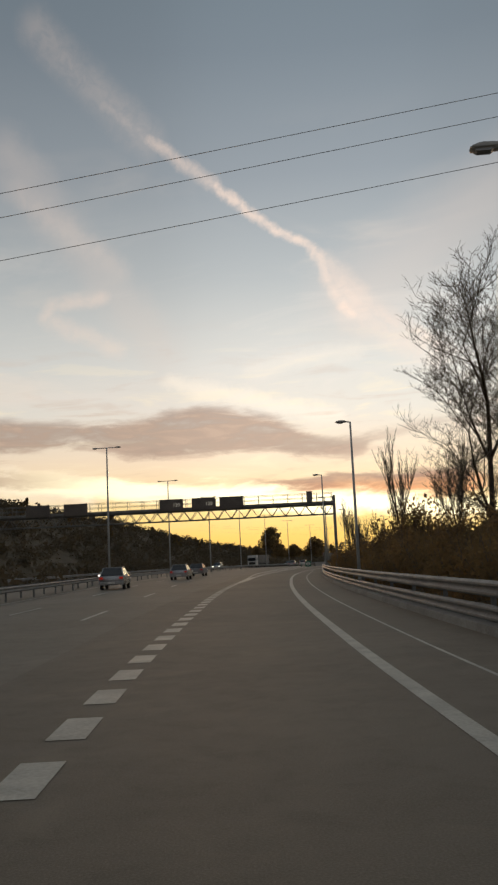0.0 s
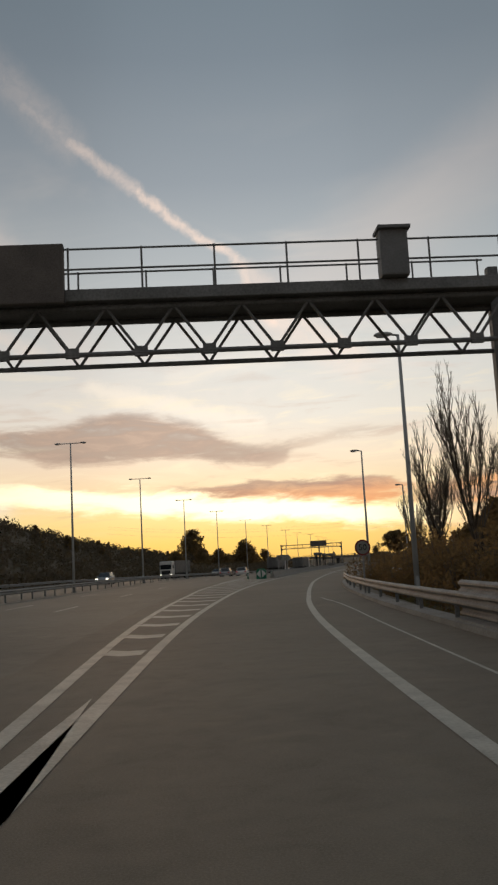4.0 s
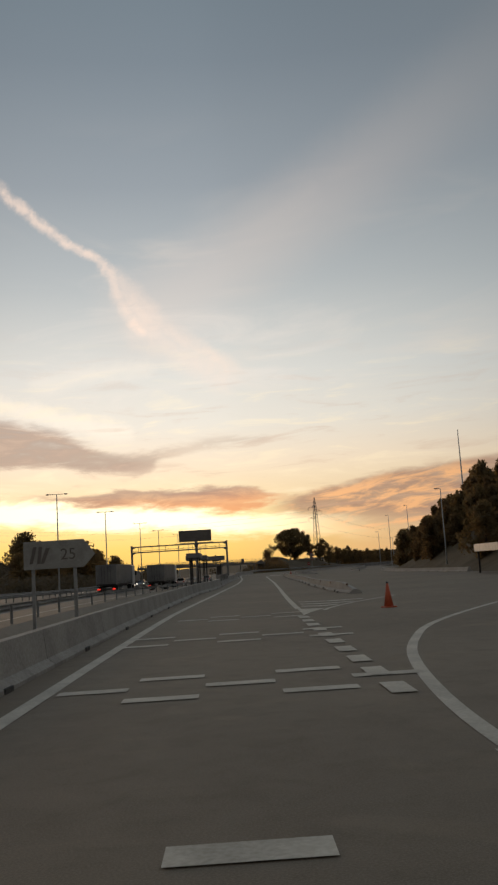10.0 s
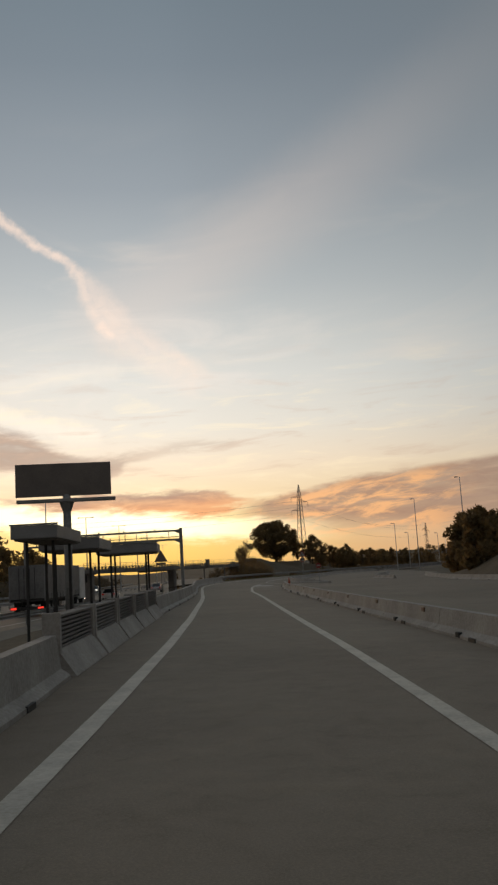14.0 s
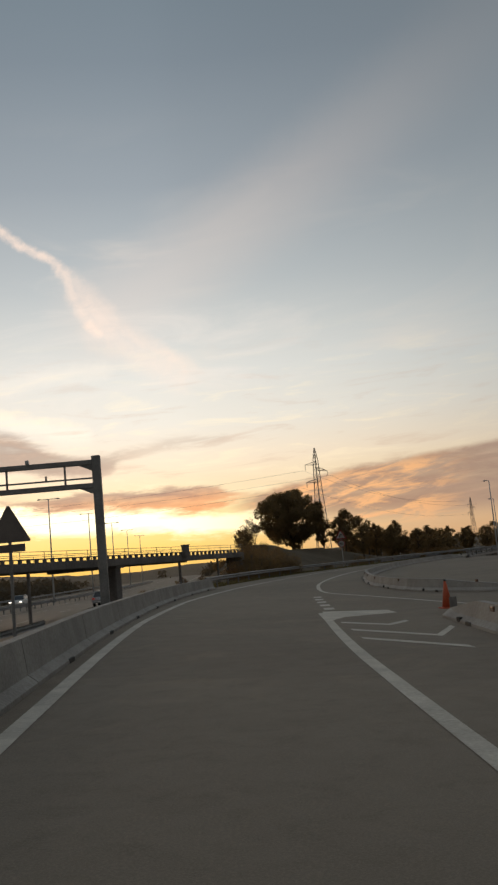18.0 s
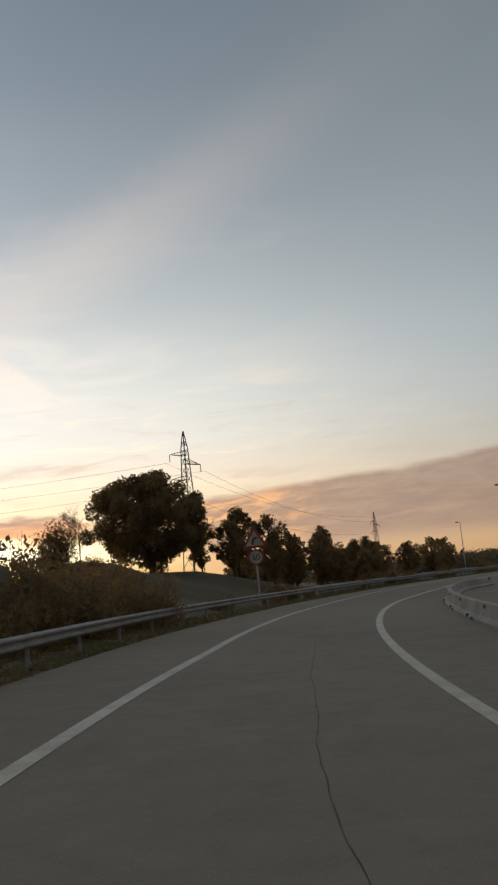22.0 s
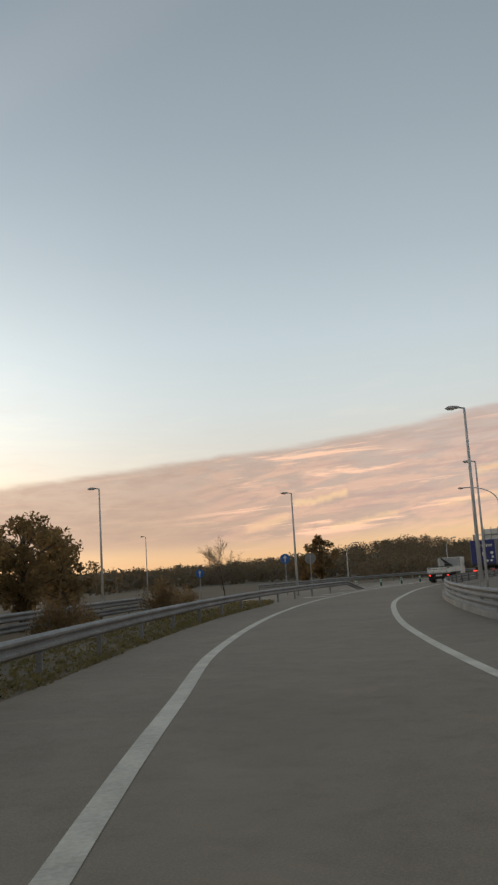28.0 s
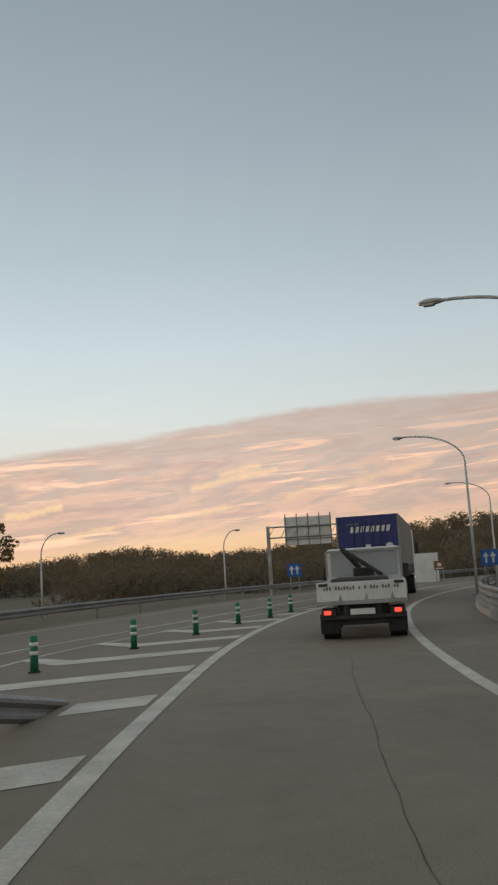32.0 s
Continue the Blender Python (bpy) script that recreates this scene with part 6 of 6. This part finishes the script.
for i in range(10):
    plant_shrub(*RAMP.xy(random.uniform(392, 412), -random.uniform(22, 30)), random.uniform(0.25, 0.5))


def wood_on_hill(name, spots, radius, per, size, label):
    blobs = []
    for x, y in spots:
        z = height(x, y)
        for _ in range(2):
            blobs.append((x + random.uniform(-2, 2), y + random.uniform(-2, 2), z + radius * random.uniform(0.1, 0.85), radius * random.uniform(0.6, 1.0)))
    return tagged(link(name, leaf_mesh(name, blobs, per, size, WOOD_FAR)), label, "wood", kind="stuff")


def polar(n, a0, a1, r0, r1):
    out = []
    for _ in range(n):
        a, r = math.radians(random.uniform(a0, a1)), random.uniform(r0, r1)
        out.append((150 - r * math.sin(a), 430 + r * math.cos(a)))
    return out


wood_on_hill("wood", polar(1150, -100, -36, 180, 420), 3.4, 100, 0.42, "dark evergreen wood covering the distant hill")
wood_on_hill("wood", polar(620, -112, -64, 112, 240), 2.4, 80, 0.32, "dark scrub and pines on the near slope")
wood_on_hill("wood", [(random.uniform(-75, -22) + 0.12 * max(y - 150, 0), y) for y in np.linspace(10, 540, 1900)], 1.7, 30, 0.4, "dark scrub on the ridge beside the motorway")
wood_on_hill("wood", [(x, 560 + random.uniform(-40, 120)) for x in list(np.linspace(-140, 62, 190)) + list(np.linspace(135, 280, 110))], 3.2, 24, 0.9, "dark band of distant trees")
wood_on_hill("wood", [MOTORWAY.xy(s, -random.uniform(17, 30)) for s in np.linspace(300, 540, 420)], 1.9, 22, 0.5, "dark scrub along the far side of the motorway")
# grass tufts along the verges
blades = []
for i in range(5200):
    s = random.uniform(352, 484)
    u = left_edge(s) - 0.15 - 2.4 * random.random() ** 1.4
    x, y, z = on_ramp(s, u, -0.02)
    blades.append((x, y, z, 0.11))
for i in range(900):
    s = random.uniform(-10, 130)
    x, y, z = on_ramp(s, random.uniform(5.2, 6.6), -0.1)
    blades.append((x, y, z, 0.14))
tagged(link("grass", leaf_mesh("grass", blades, 9, 0.06, GRASS)), "tufts of thin winter grass along the verge", "grass", kind="stuff")


# ---------------------------------------------------------------- vehicles
def wheel(parent, x, y, r, w):
    bm = rod((x - w / 2, y, r), (x + w / 2, y, r), r, r, 20)
    t = part("wheel", bm, BLACK, parent, "", None, False)
    part("rim", rod((x - w / 2 - 0.01, y, r), (x + w / 2 + 0.01, y, r), r * 0.58, r * 0.58, 14), STEEL, t)


def car(at, paint, label, group):
    c = thing("car", label, "car", at, group)
    side = [(-2.0, 0.32), (2.0, 0.32), (2.05, 0.55), (1.95, 0.78), (1.1, 0.92), (-1.75, 0.98), (-2.0, 0.85), (-2.06, 0.55)]
    body = bmesh.new()
    add_prism(body, side, -0.86, 0.86, Matrix.Rotation(math.pi / 2, 4, "Z"))
    bmesh.ops.bevel(body, geom=body.edges[:], offset=0.07, segments=3, affect="EDGES")
    part("body", body, paint, c, "", None, True)
    v = []
    for z, xs, w in ((0.93, (-1.85, 1.05), 0.8), (1.46, (-1.45, 0.25), 0.62)):
        for x in xs:
            v += [(-w, x, z), (w, x, z)]
    cab = bmesh.new()
    q = [cab.verts.new(p) for p in v]
    for f in ((0, 1, 5, 4), (3, 2, 6, 7), (2, 0, 4, 6), (1, 3, 7, 5), (4, 5, 7, 6), (1, 0, 2, 3)):
        cab.faces.new([q[i] for i in f])
    bmesh.ops.recalc_face_normals(cab, faces=cab.faces[:])
    bmesh.ops.bevel(cab, geom=cab.edges[:], offset=0.05, segments=2, affect="EDGES")
    g = part("window_band", cab, GLASS_DARK, c)
    part("roof", box(-0.6, -1.42, 1.44, 0.6, 0.2, 1.5, 0.025), paint, c)
    for x in (-0.64, 0.64):
        part("pillar", rod((x * 1.2, -1.78, 0.95), (x * 0.96, -1.42, 1.46), 0.05, 0.05, 6), paint, g)
    for x in (-0.68, 0.68):
        part("tail_light", box(x - 0.14, -2.09, 0.72, x + 0.1, -1.98, 0.86, 0.02), TAIL_DIM, c)
        part("head_light", box(x - 0.16, 1.93, 0.62, x + 0.16, 2.03, 0.76, 0.02), LIT, c)
        part("mirror", box(x * 1.28 - 0.08, 0.72, 0.95, x * 1.28 + 0.08, 0.85, 1.08, 0.02), paint, c)
    part("bumper", box(-0.82, -2.12, 0.34, 0.82, -2.0, 0.55, 0.03), paint, c)
    part("number_plate", box(-0.25, -2.135, 0.42, 0.25, -2.12, 0.53), WHITE, c)
    for x in (-0.76, 0.76):
        for y in (-1.25, 1.25):
            wheel(c, x, y, 0.31, 0.2)
    return c


def trailer_lorry(at, cloth, label, group="", cab=True, sides=None):
    """A lorry with a curtain-sided trailer, rear at the origin, driving along +y."""
    t = thing("lorry", label, "lorry", at, group)
    L, h = 13.0, 3.6
    part("curtain_side", box(-1.27, 0.05, 1.2, -1.23, L, h - 0.08, 0.01), sides or cloth, t)
    part("curtain_side", box(1.23, 0.05, 1.2, 1.27, L, h - 0.08, 0.01), sides or cloth, t)
    part("roof", box(-1.27, 0, h - 0.1, 1.27, L, h, 0.02), cloth, t)
    rear = part("rear_door", box(-1.25, -0.04, 1.25, 1.25, 0.05, h - 0.1, 0.015), cloth, t)
    part("front_wall", box(-1.24, L - 0.1, 1.2, 1.24, L, h - 0.1), GREY, t)
    for x in (-1.24, 1.24):
        part("corner_post", box(x - 0.03, -0.06, 1.1, x + 0.03, 0.06, h - 0.05, 0.008), GREY, t)
    for x in (-0.55, -0.2, 0.2, 0.55) if cab else ():
        part("lock_bar", rod((x, -0.06, 1.3), (x, -0.06, h - 0.2), 0.018, 0.018, 6), DARK, rear)
    part("floor", box(-1.25, 0, 1.05, 1.25, L, 1.2, 0.02), DARK, t)
    for k in range(12 if cab else 0):
        for x in (-1.29, 1.29):
            part("strap", box(x - 0.008, 0.9 + k * 1.02, 1.1, x + 0.008, 0.96 + k * 1.02, 1.55), DARK, t)
    bar = part("bumper_bar", box(-1.2, -0.06, 0.5, 1.2, 0.1, 0.72, 0.02), DARK, t)
    for x in (-0.95, 0.95):
        part("tail_light", box(x - 0.2, -0.09, 0.54, x + 0.2, -0.055, 0.68, 0.01), RED_GLASS, bar)
        for y in (1.6, 2.9, 4.2):
            wheel(t, x * 1.06, y, 0.5, 0.36)
        part("mudguard", box(x - 0.22, 0.9, 0.25, x + 0.22, 0.93, 1.0), BLACK, t)
        part("chassis_beam", box(x * 0.5 - 0.06, 0.3, 0.8, x * 0.5 + 0.06, L, 1.06), DARK, t)
    if cab:
        c = part("cab", box(-1.24, L + 0.6, 0.8, 1.24, L + 2.9, 3.5, 0.12), WHITE, t)
        part("windscreen", box(-1.1, L + 2.86, 1.95, 1.1, L + 2.93, 2.85, 0.03), GLASS_DARK, c)
        part("grille", box(-0.9, L + 2.87, 0.95, 0.9, L + 2.94, 1.7, 0.02), DARK, c)
        for x in (-1.0, 1.0):
            part("head_light", box(x - 0.18, L + 2.88, 0.7, x + 0.18, L + 2.95, 0.95, 0.02), LIT, c)
            part("mirror", box(x * 1.4 - 0.09, L + 2.5, 2.1, x * 1.4 + 0.09, L + 2.62, 2.75, 0.03), DARK, c)
            wheel(t, x * 1.02, L + 2.0, 0.5, 0.34)
            wheel(t, x * 1.02, L - 1.0, 0.5, 0.5)
    return t, rear


def place_on(where, line, s, u, flip=False):
    x, y, z = where(s, u)
    return pose(x, y, z, 0, 0, line.heading(s) + (180 if flip else 0))


blue_lorry, rear = trailer_lorry(pose(206.7, 438.3, 0, 0, 0, -84.7), CURTAIN, "dark blue curtain-sided lorry with pale lettering on its rear", sides=CURTAIN_GREY)
for k in range(8):  # slanted strokes where the firm's name stands
    x = -0.72 + k * 0.21
    part("lettering_bar", prism([(x, 2.92), (x + 0.13, 2.92), (x + 0.19, 3.16), (x + 0.06, 3.16)], -0.046, -0.042), WHITE, rear)
part("small_lettering", box(-0.85, -0.046, 3.24, -0.35, -0.042, 3.29), GREY, rear)
part("notice", box(-0.12, -0.05, 2.05, 0.08, -0.042, 2.42), WHITE, rear)
for x, z, r in ((0.85, 2.3, 0.15), (0.9, 1.9, 0.12), (0.75, 1.55, 0.12), (0.35, 1.55, 0.12)):
    part("round_label", prism([(x + a, z + b) for a, b in disc(r, 20)], -0.05, -0.042), WHITE, rear)


def pickup(at):
    """A small drop-side lorry with a crane; rear at the origin, driving along +y."""
    p = thing("drop_side_lorry", "small white drop-side lorry with a folded crane and lit tail lamps", "lorry", at)
    L = 3.3
    gate = part("tailgate", box(-0.95, -0.03, 0.82, 0.95, 0.03, 1.22, 0.012), WHITE, p)
    for k in range(26):  # small strokes where the writing stands
        if k not in (3, 11, 13, 15, 19, 23):
            x = -0.78 + k * 0.062
            part("lettering_bar", box(x - 0.02, -0.036, 1.055, x + 0.02, -0.031, 1.055 + (0.075 if k % 3 else 0.055)), BOARD, gate)
    for x in (-0.8, 0.8):
        part("latch", box(x - 0.1, -0.05, 1.14, x + 0.1, -0.028, 1.2, 0.01), DARK, gate)
    for x in (-0.45, 0.1, 0.65):
        part("hinge", prism([(x - 0.05, 0.82), (x + 0.05, 0.82), (x, 0.98)], -0.05, -0.03), STEEL, gate)
    part("gate_sill", box(-0.96, -0.05, 0.74, 0.96, 0.05, 0.83, 0.01), STEEL, gate)
    for x in (-0.95, 0.91):
        part("side_board", box(x, 0.03, 0.82, x + 0.04, L, 1.22, 0.01), WHITE, p)
    part("bed", box(-0.95, 0.03, 0.76, 0.95, L, 0.83, 0.01), LOAD, p)
    part("load", box(-0.7, 0.6, 0.83, 0.6, 2.6, 1.3, 0.12), LOAD, p, "dark load under a sheet")
    guard = part("head_guard", box(-0.93, L - 0.06, 0.83, 0.93, L, 1.3), WHITE, p)
    for x in (-0.92, 0.92):
        part("guard_post", box(x - 0.025, L - 0.06, 0.83, x + 0.025, L - 0.01, 1.95, 0.005), STEEL, guard)
    part("guard_rail", box(-0.92, L - 0.06, 1.9, 0.92, L - 0.01, 1.96, 0.005), STEEL, guard)
    crane = part("crane_base", box(-0.25, L - 0.55, 0.8, 0.25, L - 0.15, 1.5, 0.04), DARK, p)
    part("crane_boom", rod((-0.1, L - 0.35, 1.5), (-0.5, L - 0.6, 1.98), 0.07, 0.055, 8), DARK, crane)
    part("crane_boom", rod((-0.5, L - 0.6, 1.98), (0.45, L - 0.7, 1.3), 0.055, 0.05, 8), DARK, crane)
    cab = part("cab", box(-0.92, L + 0.05, 0.55, 0.92, L + 1.75, 2.0, 0.09), WHITE, p)
    part("rear_window", box(-0.82, L + 0.03, 1.3, 0.82, L + 0.06, 1.88, 0.02), LENS, cab)
    part("windscreen", box(-0.8, L + 1.72, 1.25, 0.8, L + 1.78, 1.85, 0.02), GLASS_DARK, cab)
    for x in (-1, 1):
        part("mirror", box(x * 1.05 - 0.08, L + 1.4, 1.2, x * 1.05 + 0.08, L + 1.5, 1.55, 0.02), DARK, cab)
        part("chassis_beam", box(x * 0.35 - 0.05, 0.0, 0.5, x * 0.35 + 0.05, L, 0.76), DARK, p)
        lamp = part("tail_lamp", box(x * 0.72 - 0.15, -0.06, 0.5, x * 0.72 + 0.15, 0.02, 0.66, 0.02), DARK, p)
        part("lit_lens", box(x * 0.74 - 0.07, -0.072, 0.55, x * 0.74 + 0.07, -0.058, 0.63, 0.01), RED_GLASS, lamp)
        part("mud_flap", box(x * 0.72 - 0.2, 0.15, 0.14, x * 0.72 + 0.2, 0.17, 0.55), BLACK, p)
        wheel(p, x * 0.72, 0.75, 0.33, 0.36)
        wheel(p, x * 0.78, L + 0.95, 0.33, 0.2)
    part("underframe", box(-0.55, 0.2, 0.3, 0.55, L, 0.74, 0.03), DARK, p)
    part("plate_bar", box(-0.9, -0.02, 0.44, 0.9, 0.04, 0.52, 0.01), DARK, p)
    part("number_plate", box(-0.26, -0.04, 0.53, 0.26, -0.028, 0.65), WHITE, p)
    return p


pickup(pose(189.8, 435.5, 0, 0, 0, -81.0))

car(pose(15.3, 216.7, -0.3, 0, 0, -13), SILVER, "silver hatchback car on the motorway", "cars on the motorway")
car(pose(17.9, 216.0, -0.3, 0, 0, -13), WHITE, "white hatchback car on the motorway", "cars on the motorway")
car(pose(-4.9, 86.0, 0, 0, 0, -4), SILVER, "silver estate car with lit tail lamps on the motorway", "cars on the motorway")
car(pose(-3.9, 104.0, 0, 0, 0, -6), GREY, "dark grey car with lit tail lamps on the motorway", "cars on the motorway")
for s, u, paint, lab in ((96, -3.2, WHITE, "white car with lit head lamps coming the other way"), (188, -6.4, SILVER, "silver car with lit head lamps coming the other way"), (262, -3.2, WHITE, "white car with lit head lamps coming the other way")):
    car(place_on(on_motorway, MOTORWAY, s, u, True), paint, lab, "cars coming the other way")
car(pose(-8.1, 61.5, 0, 0, 0, 0), SILVER, "silver estate car on the near side of the motorway", "cars on the motorway")
for s, u, paint, lab in ((352, 7.6, WHITE, "white car with lit tail lamps beyond the gantry"), (392, 10.2, SILVER, "silver car with lit tail lamps under the overpass")):
    car(place_on(on_motorway, MOTORWAY, s, u), paint, lab, "cars on the motorway")
for s, u, paint, lab in ((372, -3.2, SILVER, "silver car with lit head lamps coming the other way"), (420, -6.4, WHITE, "white car with lit head lamps coming the other way")):
    car(place_on(on_motorway, MOTORWAY, s, u, True), paint, lab, "cars coming the other way")
trailer_lorry(place_on(on_motorway, MOTORWAY, 300, 9.8), CURTAIN_GREY, "grey curtain-sided lorry on the motorway", "lorries on the motorway")
trailer_lorry(place_on(on_motorway, MOTORWAY, 282, 6.0), CURTAIN_GREY, "grey curtain-sided lorry on the motorway", "lorries on the motorway")
trailer_lorry(place_on(on_motorway, MOTORWAY, 262, -10.3, True), CURTAIN_GREY, "white-cabbed lorry coming the other way", "lorries coming the other way")
trailer_lorry(place_on(on_motorway, MOTORWAY, 405, -10.3, True), CURTAIN_GREY, "white-cabbed lorry coming the other way", "lorries coming the other way")
white_trailer, _ = trailer_lorry(pose(243.5, 440.6, -1.25, 0, 0, -84), WHITE, "white box trailer standing behind the guardrail", "", False)
brown = thing("brown_sign", "small brown tourist sign on two posts", "road sign", pose(240.5, 439.0, -0.3, 0, 0, -80))
for x in (-0.25, 0.25):
    part("post", box(x - 0.03, -0.02, -0.3, x + 0.03, 0.02, 1.9), STEEL, brown)
bp = part("panel", box(-0.42, -0.06, 1.25, 0.42, -0.03, 1.95, 0.01), TILE, brown)
part("pictogram", box(-0.15, -0.066, 1.55, 0.15, -0.061, 1.8), WHITE, bp)
part("writing_bar", box(-0.3, -0.066, 1.35, 0.3, -0.061, 1.42), WHITE, bp)

# long low shelter on the rise, its bright fascia runs away from the road
shed = thing("shed", "long low shelter beside the yard, its sheet-metal fascia whitened for sky sheen", "building", pose(54.1, 218.5, 0, 0, 0, 76.4))
for x0, x1, z0, z1 in ((-10.0, -4.5, 2.3, 2.7), (-4.3, 0.1, 2.25, 2.65), (0.3, 7.9, 1.93, 2.58), (8.0, 15.7, 1.66, 2.28)):
    # white colour stands in for the sky reflected along the metal fascia
    part("fascia", box(x0, 0.0, z0, x1, 0.08, z1, 0.02), WHITE, shed, "sheet-metal fascia whitened for sky sheen")
    part("roof", box(x0, -2.6, z1 - 0.12, x1, -0.004, z1 - 0.02, 0.02), STEEL, shed)
    part("rear_wall", box(x0, -2.5, -0.5, x1, -2.35, z1 - 0.14), CONCRETE_DARK, shed)
    for x in (x0 + 0.3, x1 - 0.3):
        part("column", box(x - 0.08, -0.25, -0.6, x + 0.08, -0.09, z1 - 0.14, 0.01), DARK, shed)
